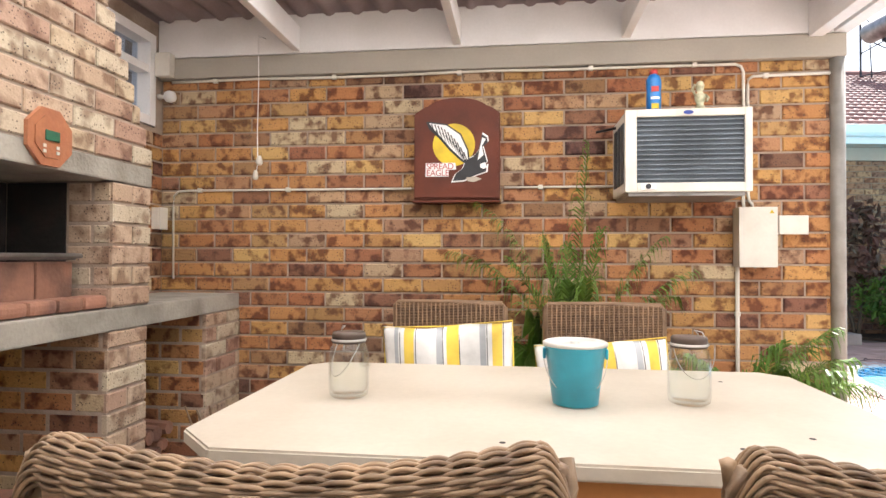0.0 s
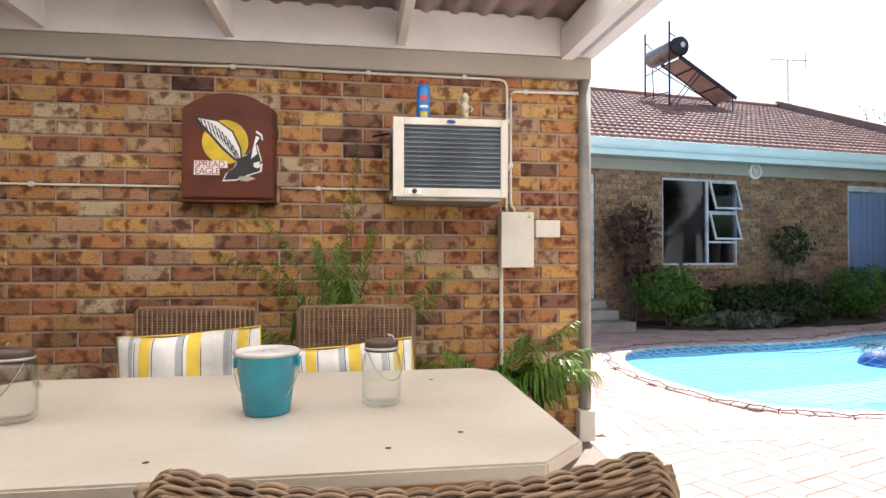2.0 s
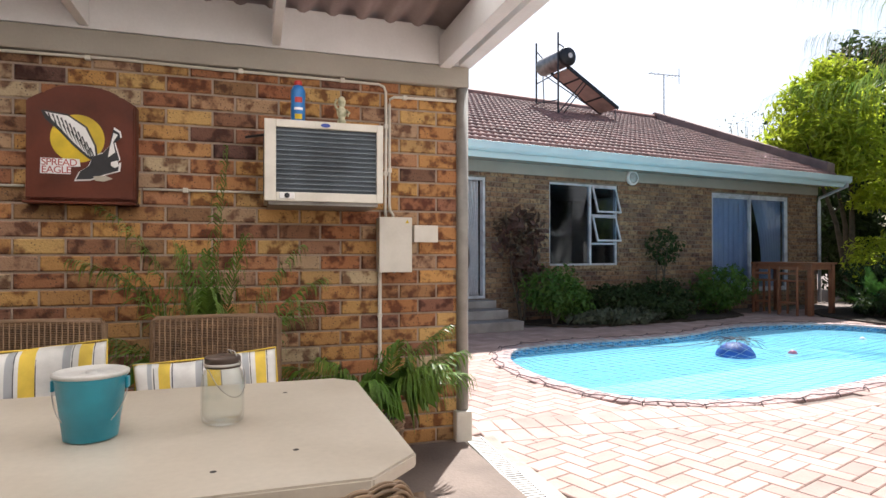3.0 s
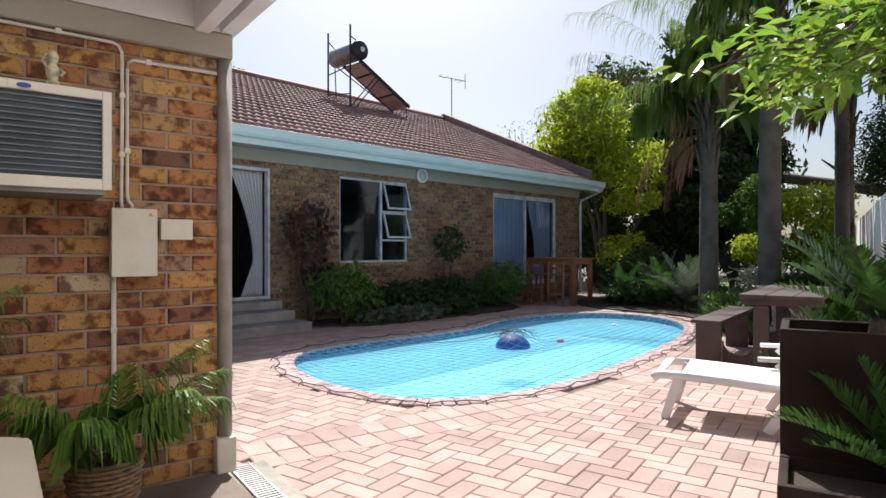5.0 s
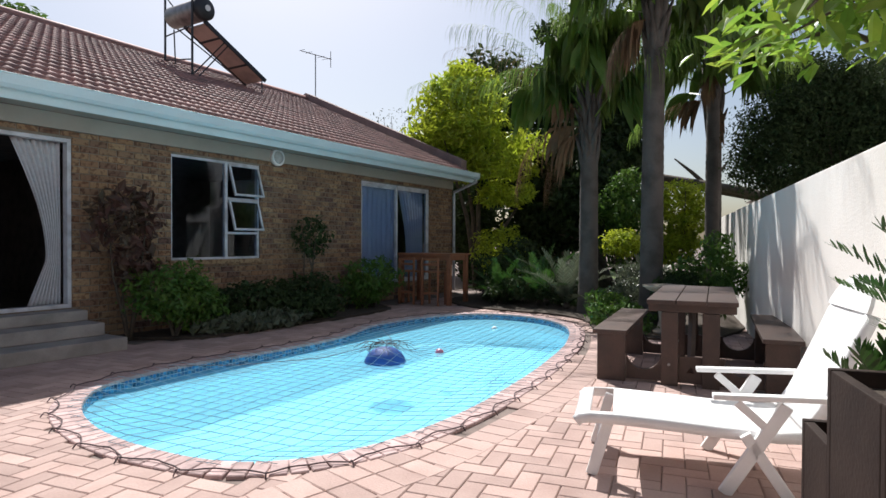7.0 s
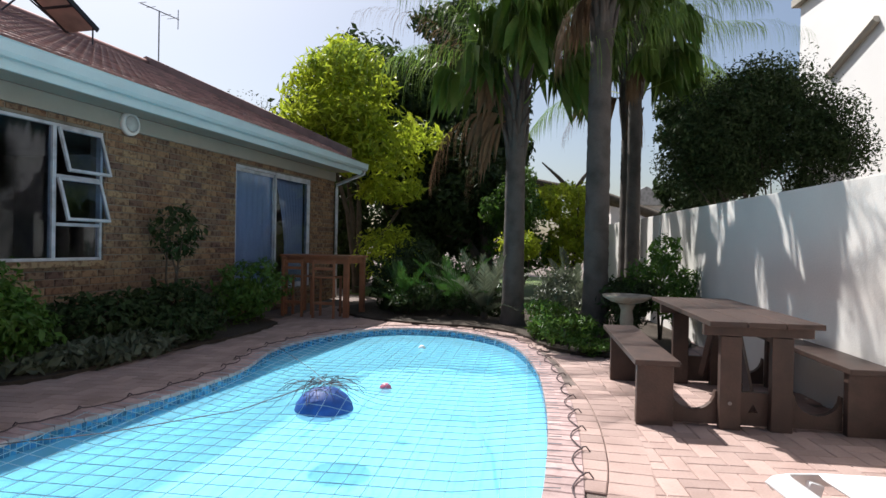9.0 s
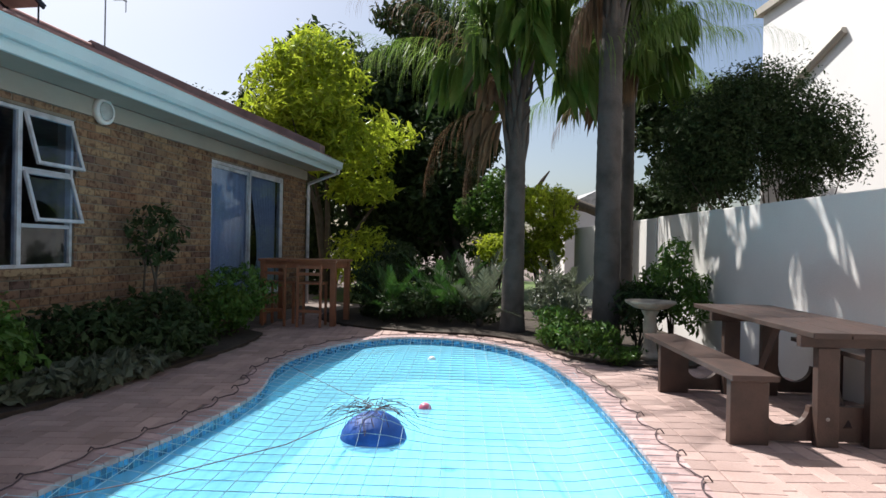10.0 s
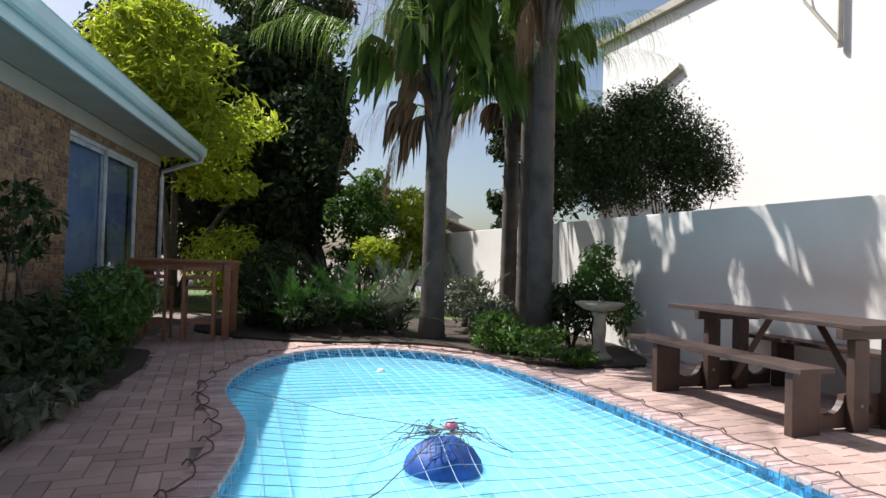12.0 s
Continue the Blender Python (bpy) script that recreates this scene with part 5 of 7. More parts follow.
def pull_cord():
    th = thing("hanging_cord", "thin white cord with a plug hanging from a rafter", "cord")
    x, y = -1.54, 3.18
    bm = bmesh.new()
    bm_tube(bm, [(x, 3.29, 2.62), (x, y, 2.60), (x + 0.004, y, 2.3), (x - 0.002, y, 2.0), (x + 0.002, y, 1.80), (x - 0.01, y, 1.74)], 0.003, 6)
    part("cord", bm, M["white"], th, smooth=True)
    for dx, z, r in ((0.012, 1.805, 0.022), (-0.012, 1.715, 0.018)):
        bm = bmesh.new()
        bm_lathe(bm, [(r * 0.5, 0.045), (r * 0.8, 0.03), (r, 0.0), (r * 0.7, -0.012), (r * 0.3, -0.014)], (x + dx, y, z), 10)
        part("plug", bm, M["off_white"], th, "cream plastic plug", smooth=True)
    th = thing("festoon_cord", "drooping white light cord tied under the purlin", "cord")
    bm = bmesh.new()
    pts = [(-1.5 + 0.06 * k, 2.50, 2.66 - 0.05 * math.sin(math.pi * (k % 7) / 7)) for k in range(24)]
    bm_tube(bm, pts, 0.004, 6)
    part("cord", bm, M["white"], th, smooth=True)
    for px in (-1.42, -0.8):
        bm = bmesh.new()
        bm_lathe(bm, [(0.006, 0.05), (0.010, 0.02), (0.020, -0.03), (0.018, -0.04), (0.006, -0.042)], (px, 2.50, 2.585), 10)
        part("plug", bm, M["off_white"], th, "cream bulb holder", smooth=True)


pull_cord()


def security_lamp():
    th = thing("spot_lamp", "small white spot lamp on the side wall", "lamp", pose(WALL_L + 0.004, 3.30, 2.27, 0, 90, 0))
    bm = bmesh.new()
    bm_lathe(bm, [(0.018, 0), (0.022, 0.01), (0.014, 0.02), (0.014, 0.05)], seg=14)
    part("bracket", bm, M["off_white"], th, smooth=True)
    bm = bmesh.new()
    bm_lathe(bm, [(0.012, 0.048), (0.034, 0.055), (0.040, 0.08), (0.034, 0.105), (0.015, 0.11)], seg=18)
    part("head", bm, M["white"], th, smooth=True)


security_lamp()


def corner_pipe():
    th = thing("downpipe", "grey painted rainwater downpipe on the wall corner", "pipe")
    bm = bmesh.new()
    bm_tube(bm, [(1.895, WALL_Y - 0.01, 0.25), (1.895, WALL_Y - 0.01, 2.385)], 0.04, 14)
    part("pipe", bm, M["grey_pvc"], th, smooth=True)
    bm = bmesh.new()
    bm_box(bm, 1.835, 1.945, WALL_Y - 0.07, WALL_Y + 0.05, PATIO, 0.26, 0.012)
    part("shoe", bm, M["off_white"], th, "chipped cream concrete shoe")


corner_pipe()


# ---- fronds and pot plants ----
def frond(v, f, base, az, el, length, droop, leaf, n=34, width=0.014, hang=0.4, vee=0.35, rnd=random, start=0.12, r0=0.012, spread=1.0, jit=0.1):
    """One feather leaf: an arching midrib with two rows of narrow leaflets."""
    p, d = Vector(base), Vector((math.cos(az) * math.cos(el), math.sin(az) * math.cos(el), math.sin(el)))
    step = length / n
    pts = [p.copy()]
    for i in range(n):
        d = (d + Vector((0, 0, -droop * step * (0.5 + i / n)))).normalized()
        p = p + d * step
        pts.append(p.copy())
    k = len(v)
    for i, q in enumerate(pts):
        t = (pts[min(i + 1, n)] - pts[max(i - 1, 0)]).normalized()
        side = t.cross(Vector((0, 0, 1)))
        side = side.normalized() if side.length > 1e-3 else Vector((1, 0, 0))
        up = side.cross(t)
        w = r0 * (1 - 0.85 * i / n)
        v += [q + side * w, q - side * w, q + up * w]
        if i:
            a = k + 3 * i
            f += [(a - 3, a, a + 2, a - 1), (a - 2, a - 1, a + 2, a + 1), (a - 3, a - 2, a + 1, a)]
        if i < n * start:
            continue
        s = i / n
        ll = leaf * (0.35 + 0.65 * math.sin(math.pi * min(0.98, 0.18 + 0.8 * s))) * rnd.uniform(0.85, 1.1)
        for sg in (-1, 1):
            dirn = (side * sg * spread * (1 - 0.3 * s) + t * (0.45 + 0.6 * s) + up * vee * rnd.uniform(0.5, 1.2) + Vector((rnd.uniform(-jit, jit), rnd.uniform(-jit, jit), rnd.uniform(-jit, jit) - hang * 0.4 * rnd.random()))).normalized()
            hg = hang * rnd.uniform(0.7, 1.25)
            m1 = q + dirn * ll * 0.36 + Vector((0, 0, -hg * ll * 0.10))
            m2 = q + dirn * ll * (0.72 - 0.12 * hang) + Vector((0, 0, -hg * ll * 0.42))
            tip = q + dirn * ll * (1 - 0.3 * hang) + Vector((0, 0, -hg * ll * 0.95))
            wv = dirn.cross(up).normalized() * width / 2
            b = len(v)
            v += [q - wv * 0.5, q + wv * 0.5, m1 + wv, m1 - wv, m2 + wv * 0.8, m2 - wv * 0.8, tip]
            f += [(b, b + 1, b + 2, b + 3), (b + 3, b + 2, b + 4, b + 5), (b + 5, b + 4, b + 6)]


def frond_part(name, parent, material, specs, label="", **kw):
    v, f = [], []
    for s in specs:
        frond(v, f, *s, **kw)
    return part_me(name, mesh_py(name, v, f), material, parent, label, kind="stuff")


def areca(x, y, z, specs, label):
    rnd = random.Random(int(100 * x))
    th = thing("potted_palm", label, "plant", pose(x, y, PATIO))
    bm = bmesh.new()
    for i in range(14):
        zz = 0.02 + i * 0.022
        rr = 0.12 + 0.035 * i / 14
        bm_tube(bm, [((rr + 0.006 * (-1) ** (k + i)) * math.cos(2 * math.pi * k / 28), (rr + 0.006 * (-1) ** (k + i)) * math.sin(2 * math.pi * k / 28), zz) for k in range(29)], 0.011, 5)
    part("basket", bm, M["wicker"], th, "woven cane basket pot", smooth=True, kind="stuff")
    bm = bmesh.new()
    bm_lathe(bm, [(0.10, 0.0), (0.115, 0.01), (0.14, 0.29), (0.02, 0.30)], seg=20)
    part("soil", bm, M["soil"], th, "dark potting soil")
    for az, el, ln, dr in specs:
        frond_part("frond", th, M["areca"], [((rnd.uniform(-.03, .03), rnd.uniform(-.03, .03), 0.29), radians(az), radians(el), ln, dr, 0.30)], rnd=rnd, n=60, width=0.0105, hang=0.85, vee=0.3, r0=0.006, start=0.38, spread=0.6)


areca(0.36, 2.92, 0, [(25, 87, 1.50, 0.42), (178, 80, 1.30, 1.35), (165, 74, 1.2, 1.5), (190, 84, 1.0, 0.7), (95, 85, 0.95, 0.5), (40, 82, 1.05, 0.9), (0, 77, 1.08, 1.2), (-20, 72, 1.0, 1.4), (140, 82, 0.98, 0.7), (-90, 72, 0.9, 1.2), (205, 76, 0.95, 1.2), (20, 68, 0.95, 1.6), (170, 64, 0.95, 1.9)], "green areca palm in a basket behind the chairs")
areca(1.25, 2.98, 0, [(0, 55, 0.62, 1.7), (-30, 50, 0.62, 1.8), (-60, 56, 0.6, 1.7), (185, 52, 0.62, 1.6), (-110, 52, 0.55, 1.7), (-15, 66, 0.66, 1.5), (-85, 66, 0.6, 1.5), (-150, 60, 0.55, 1.6)], "green areca palm in a basket by the conduit")

# ---- garden materials ----
M["trunk"] = mat("palm_trunk", (0.105, 0.088, 0.076), 0.9, scale=4, rgb2=(0.055, 0.045, 0.038), fine=40, bump=0.7)
M["bark"] = mat("bark", (0.10, 0.08, 0.06), 0.95, scale=8, bump=0.7)
M["palm_leaf"] = leaf_mat("queen_palm_leaf", (0.13, 0.22, 0.04), (0.21, 0.28, 0.07), 0.5, 0.4)
M["dry_leaf"] = leaf_mat("dry_palm_leaf", (0.24, 0.15, 0.08), (0.17, 0.10, 0.06), 0.3, 0.8)
M["lime_leaf"] = leaf_mat("yellow_green_leaf", (0.42, 0.48, 0.04), (0.26, 0.36, 0.03), 0.55)
M["dark_leaf"] = leaf_mat("dark_green_leaf", (0.034, 0.058, 0.019), (0.052, 0.075, 0.026), 0.25, 0.6, 0.2)
M["mid_leaf"] = leaf_mat("green_leaf", (0.07, 0.15, 0.025), (0.12, 0.20, 0.03), 0.35)
M["big_leaf"] = leaf_mat("ovate_leaf", (0.13, 0.26, 0.03), (0.30, 0.38, 0.05), 0.55, 0.4)
M["grey_leaf"] = leaf_mat("grey_green_leaf", (0.12, 0.14, 0.09), (0.08, 0.10, 0.06), 0.25)
M["red_leaf"] = leaf_mat("maroon_leaf", (0.12, 0.06, 0.05), (0.08, 0.06, 0.035), 0.3)
M["bench_wood"] = mat("dark_stained_timber", (0.068, 0.040, 0.031), 0.5, scale=6, rgb2=(0.040, 0.025, 0.020), vary=0.2, bump=0.2, random=0.15)
M["bar_wood"] = mat("reddish_bar_timber", (0.30, 0.12, 0.06), 0.5, scale=6, rgb2=(0.22, 0.09, 0.05), bump=0.1)
M["lounger"] = mat("white_resin", (0.80, 0.80, 0.80), 0.4, vary=0.03, scale=4, rgb2=(0.72, 0.72, 0.72), bump=0.02)
M["planter"] = mat("dark_brown_planter", (0.020, 0.013, 0.011), 0.75, scale=4, rgb2=(0.034, 0.023, 0.019), bump=0.2, spec=0.15)
M["stone"] = mat("bird_bath_stone", (0.42, 0.36, 0.28), 0.9, scale=8, bump=0.4)
M["net"] = mat("pale_net_cord", (0.44, 0.57, 0.64), 0.7, bump=0.0)
M["net_dark"] = mat("black_net_rope", (0.10, 0.07, 0.075), 0.8, bump=0.1)
M["navy"] = mat("navy_plastic", (0.012, 0.085, 0.36), 0.6, bump=0.02)
M["panel_back"] = mat("solar_panel_back", (0.60, 0.44, 0.38), 0.6, scale=2)
M["solar_glass"] = mat("solar_glass", (0.02, 0.02, 0.03), 0.15)


def clumps(name, parent, material, blobs, n, size, seed, shell=0.55, aspect=0.45, up=0.35, label="", stray=0.08):
    """n small leaves strewn through lumpy ellipsoids, thicker towards the outside."""
    rs = np.random.RandomState(seed)
    vol = np.array([b[3] * b[4] * b[5] for b in blobs]) ** 0.75
    which = rs.choice(len(blobs), n, p=vol / vol.sum())
    bl = np.array(blobs)[which]
    d = rs.normal(size=(n, 3))
    d /= np.linalg.norm(d, axis=1)[:, None]
    lump = 1 + 0.16 * np.sin(5 * d[:, 0] + 2 * which) * np.cos(4 * d[:, 1] + which) + 0.10 * np.sin(11 * d[:, 2] + 7 * d[:, 0]) + stray * rs.normal(size=n)
    r = (shell + (1 - shell) * rs.rand(n) ** 0.6) * lump
    c = bl[:, :3] + d * bl[:, 3:] * r[:, None]
    nrm = d * 0.5 + rs.normal(size=(n, 3)) * 0.6 + np.array([0, 0, up])
    nrm /= np.linalg.norm(nrm, axis=1)[:, None]
    a = np.cross(nrm, rs.normal(size=(n, 3)))
    a /= np.linalg.norm(a, axis=1)[:, None]
    a[:, 2] -= 0.25
    b = np.cross(nrm, a)
    s = (size * (0.6 + 0.8 * rs.rand(n)))[:, None]
    fold = nrm * s * 0.10
    v = np.stack([c - a * s * 0.5, c + b * s * aspect * 0.5 + fold, c + a * s * 0.5, c - b * s * aspect * 0.5 + fold], 1).reshape(-1, 3)
    i = np.arange(n) * 4
    f = np.concatenate([np.stack([i, i + 1, i + 2], 1), np.stack([i, i + 2, i + 3], 1)])
    me = bpy.data.meshes.new(name)
    me.from_pydata(v.tolist(), [], f.tolist())
    me.update()
    return part_me(name, me, material, parent, label)


def tree(name, label, base, limbs, blobs, n, size, material, seed, r=0.12, category="tree", bark="bark", tufts=0, **kw):
    th = thing(name, label, category)
    bm = bmesh.new()
    rnd = random.Random(seed)
    bx, by = base
    fork = min(b[2] - b[5] * 0.6 for b in blobs)
    fork = max(0.12, fork)
    stems = limbs
    for k in range(stems):
        a = 2 * math.pi * k / stems + rnd.random()
        foot = Vector((bx + 0.5 * r * math.cos(a), by + 0.5 * r * math.sin(a), 0))
        b = blobs[k % len(blobs)]
        tip = Vector((b[0], b[1], b[2])) + Vector((math.cos(a) * b[3] * 0.55, math.sin(a) * b[4] * 0.55, b[5] * 0.35))
        mid = foot.lerp(tip, 0.45) + Vector((rnd.uniform(-.15, .15), rnd.uniform(-.15, .15), 0.1)) * (tip - foot).length * 0.4
        pts = [foot, foot.lerp(mid, 0.5) + Vector((0, 0, 0.05)), mid, mid.lerp(tip, 0.5), tip]
        bm_tube(bm, pts, [r, r * 0.8, r * 0.6, r * 0.4, r * 0.15], 7)
        for j in range(2):
            q = mid.lerp(tip, rnd.uniform(0.1, 0.6))
            e = q + Vector((rnd.uniform(-1, 1) * b[3], rnd.uniform(-1, 1) * b[4], rnd.uniform(0.1, 0.8) * b[5])) * 0.5
            bm_tube(bm, [q, q.lerp(e, 0.5) + Vector((0, 0, 0.05)), e], [r * 0.4, r * 0.28, r * 0.1], 5)
    part("trunk", bm, M[bark], th, smooth=True)
    clumps("crown", th, M[material], sprays(blobs, tufts, seed) if tufts else blobs, n, size, seed, **kw)
    return th


def palm(x, y, height, radius, count, length, dry, label, lean=(0, 0), leaf=0.6, first=0.0, low=18):
    """Ringed trunk, a shaft of old leaf bases, and arching fronds with hanging leaflets."""
    rnd = random.Random(int(x * 100 + y))
    th = thing("palm_tree", label, "palm", pose(x, y, 0), "palms by the pool")
    bm = bmesh.new()
    pts, rr = [], []
    for k in range(64):
        t = k / 60
        pts.append((lean[0] * t * t, lean[1] * t * t, height * t))
        rr.append(radius * (1.10 - 0.16 * t + 0.25 * math.exp(-t * 14)) * (1 + 0.035 * (k % 2) + rnd.uniform(-0.02, 0.02)))
    bm_tube(bm, pts, rr, 16)
    part("trunk", bm, M["trunk"], th, "ringed grey trunk", smooth=True)
    top = Vector((lean[0], lean[1], height))
    bm = bmesh.new()
    for k in range(26):
        a, z = 2.4 * k, -0.45 + 1.15 * k / 25
        c, e = Vector((math.cos(a), math.sin(a), 0)), rnd.uniform(1.25, 1.75)
        bm_tube(bm, [top + c * radius * 0.55 + Vector((0, 0, z - 0.35)), top + c * radius * 0.98 + Vector((0, 0, z)), top + c * radius * e + Vector((0, 0, z + rnd.uniform(0.2, 0.4)))], [0.07, 0.055, 0.012], 6)
    bm_tube(bm, [top - Vector((0, 0, 0.2)), top + Vector((0, 0, 0.5)), top + Vector((0, 0, 0.95))], [radius * 0.9, radius * 0.7, radius * 0.25], 10)
    part("crownshaft", bm, M["trunk"], th, "split grey old leaf bases", smooth=True)
    for k in range(count):
        u = (k + 0.5) / count
        el = low + (82 - low) * u ** 0.8 + rnd.uniform(-5, 5)
        a = first + 137.5 * k + rnd.uniform(-9, 9)
        frond_part("frond", th, M["palm_leaf"], [(top + Vector((0, 0, 0.05 + 0.75 * u)), radians(a), radians(el), length * rnd.uniform(0.9, 1.1), 0.29 + 0.20 * u + rnd.uniform(0, 0.08), leaf)], rnd=rnd, n=96, width=0.0095, hang=1.2, vee=0.10, r0=0.024, start=0.25, spread=0.38, jit=0.30)
    for az, el, ln, dr in dry:
        frond_part("dry_frond", th, M["dry_leaf"], [(top + Vector((0, 0, 0.0)), radians(az), radians(el), ln, dr, leaf * 0.8)], "brown withered frond", rnd=rnd, n=70, width=0.009, hang=1.25, vee=0.0, r0=0.022, start=0.15, spread=0.35, jit=0.25)
    return th


palm(12.2, 6.13, 3.45, 0.165, 16, 3.8, [(128, 60, 3.4, 0.50), (98, 30, 2.2, 1.5), (115, 0, 1.5, 2.2)], "feathery palm with drooping green and withered fronds", leaf=0.66, first=112, low=36)
palm(11.45, 4.64, 5.0, 0.165, 24, 3.6, [(150, 5, 1.5, 2.0)], "tall grey-trunked feather palm behind the pool", lean=(0.1, 0.0), leaf=0.66, first=60, low=34)
palm(14.7, 4.6, 4.2, 0.15, 20, 3.3, [(110, 25, 1.7, 1.5), (200, -10, 1.1, 2.5)], "slender feather palm beside the garden wall", leaf=0.56, first=-80, low=22)
palm(14.0, 4.42, 4.8, 0.12, 17, 3.0, [(180, -15, 0.9, 2.2)], "thin dark palm stem among the others", leaf=0.5, first=-30, low=25)


def sprays(blobs, k, seed, small=0.5):
    """Break each rounded mass into smaller tufts about its shell, so that the outline is uneven."""
    rnd, out = random.Random(seed), []
    for x, y, z, a, b, c in blobs:
        out.append((x, y, z, a * 0.72, b * 0.72, c * 0.72))
        for _ in range(k):
            d = Vector((rnd.gauss(0, 1), rnd.gauss(0, 1), rnd.gauss(0.15, 1))).normalized()
            q = small * rnd.uniform(0.6, 1.15)
            out.append((x + d.x * a * 0.78, y + d.y * b * 0.78, z + d.z * c * 0.78, a * q, b * q, c * q * 0.8))
    return out


# trees and shrubs: name, label, base, stems, blobs, leaves, leaf size, material, seed
tree("tree", "bright yellow-green tree behind the house corner", (16.0, 11.6), 4, [(15.6, 11.9, 5.0, 1.5, 1.5, 1.2), (16.4, 11.4, 3.9, 1.5, 1.7, 1.0), (15.3, 12.5, 4.0, 1.2, 1.5, 0.9), (16.6, 10.8, 2.7, 0.9, 0.9, 0.5), (15.8, 11.9, 6.0, 0.9, 0.9, 0.8)], 9500, 0.25, "lime_leaf", 3, 0.10, aspect=0.28, tufts=10)
tree("tree", "dark shrubby tree behind the house corner", (18.4, 13.9), 3, [(17.6, 13.2, 1.5, 1.5, 1.3, 1.6), (19.2, 14.6, 2.4, 1.9, 1.7, 2.4), (20.8, 16.2, 2.6, 2.0, 2.0, 2.6)], 9000, 0.24, "dark_leaf", 17, 0.12, shell=0.3, tufts=4)
tree("tree", "large dark green tree beyond the garden", (21, 12), 4, [(21, 12.9, 6.0, 2.8, 3.0, 2.6), (22.5, 11.2, 4.0, 2.2, 2.0, 2.6), (20, 15.5, 5.6, 2.4, 2.6, 2.2), (22.5, 12.2, 7.4, 2.4, 2.2, 1.6), (21.5, 10.4, 6.6, 1.7, 1.7, 2.0), (21.5, 9.7, 4.6, 1.5, 1.3, 1.8), (22.0, 11.2, 8.6, 1.8, 1.8, 1.3), (20.9, 10.0, 8.0, 1.7, 1.5, 2.0), (20.8, 9.4, 5.6, 1.4, 1.2, 1.8)], 44000, 0.26, "dark_leaf", 4, 0.3, shell=0.25, tufts=4)
tree("tree", "dense dark tree in the back garden", (18.5, 8.6), 3, [(19.0, 9.6, 2.4, 1.4, 1.3, 2.3), (19.6, 9.6, 4.2, 1.6, 1.4, 1.5), (18.4, 10.8, 1.8, 1.2, 1.3, 1.7), (18.6, 11.6, 3.4, 1.3, 1.4, 1.6)], 18000, 0.22, "dark_leaf", 5, 0.2, shell=0.25, tufts=4)
tree("tree", "dark leafy tree behind the garden wall and palms", (19.8, 3.2), 3, [(19.6, 3.5, 2.6, 1.1, 1.0, 1.3), (19.8, 2.6, 3.6, 1.3, 1.2, 1.4), (19.6, 3.3, 5.0, 1.2, 1.1, 1.2), (20.0, 2.0, 5.2, 1.2, 1.2, 1.1)], 16000, 0.20, "dark_leaf", 16, 0.15, shell=0.25, tufts=5)
tree("clipped_shrub", "rounded yellow-green clipped shrub in sunlight", (18.3, 6.6), 4, [(18.3, 6.6, 2.45, 0.95, 0.95, 0.85), (18.4, 6.6, 1.2, 0.8, 0.8, 0.7)], 8000, 0.12, "lime_leaf", 6, 0.05, "shrub", shell=0.6, tufts=6)
tree("shrub", "light green flowering shrub", (17.6, 7.75), 4, [(17.6, 7.75, 2.4, 0.8, 0.8, 1.1), (17.6, 7.7, 1.1, 0.8, 0.8, 0.7)], 6500, 0.12, "mid_leaf", 7, 0.05, "shrub", tufts=5)
tree("shrub", "low bright yellow shrub", (16.6, 7.35), 3, [(16.6, 7.35, 1.35, 0.5, 0.5, 0.35)], 1600, 0.11, "lime_leaf", 8, 0.03, "shrub")
tree("shrub", "yellow-leaved shrub beside the house corner", (15.4, 10.3), 3, [(15.4, 10.3, 1.1, 0.8, 0.8, 0.7), (15.2, 9.7, 0.7, 0.6, 0.6, 0.5)], 2200, 0.16, "lime_leaf", 9, 0.04, "shrub", aspect=0.3)
tree("tree", "round dark fine-leaved tree behind the boundary wall", (13.6, 1.9), 18, [(bx, 3.55 + (by - 3.3) * 0.85, bz + 0.12, ra, rb * 0.9, rc) for bx, by, bz, ra, rb, rc in ((13.5, 2.3, 3.45, 0.85, 0.8, 0.75), (13.7, 1.5, 3.55, 0.8, 0.8, 0.8), (13.3, 3.05, 3.15, 0.7, 0.7, 0.7), (13.6, 0.85, 3.2, 0.7, 0.65, 0.65), (13.2, 2.65, 2.75, 0.6, 0.7, 0.5), (13.4, 1.4, 2.85, 0.7, 0.75, 0.5), (13.6, 1.95, 4.0, 0.6, 0.7, 0.45), (13.3, 3.35, 2.6, 0.5, 0.5, 0.5), (13.3, 0.6, 2.75, 0.5, 0.5, 0.45), (13.2, 2.3, 2.35, 0.4, 0.5, 0.32), (13.4, 1.2, 2.3, 0.45, 0.4, 0.3), (13.3, 2.95, 2.25, 0.35, 0.4, 0.3))], 44000, 0.062, "dark_leaf", 10, 0.024, aspect=0.45, shell=0.15, stray=0.10)
tree("tree", "pale green tree behind the house roof", (7.5, 28.5), 3, [(8.6, 28.5, 9.3, 1.8, 1.6, 1.1), (5.8, 28.5, 9.9, 2.2, 2.0, 1.4), (2.6, 28.5, 10.6, 2.4, 2.0, 1.5)], 8000, 0.30, "mid_leaf", 12, 0.3)
tree("tree", "bare twiggy treetop behind the gable", (24, 23), 9, [(24, 23, 7.4, 1.6, 1.6, 1.0)], 300, 0.12, "grey_leaf", 13, 0.06)
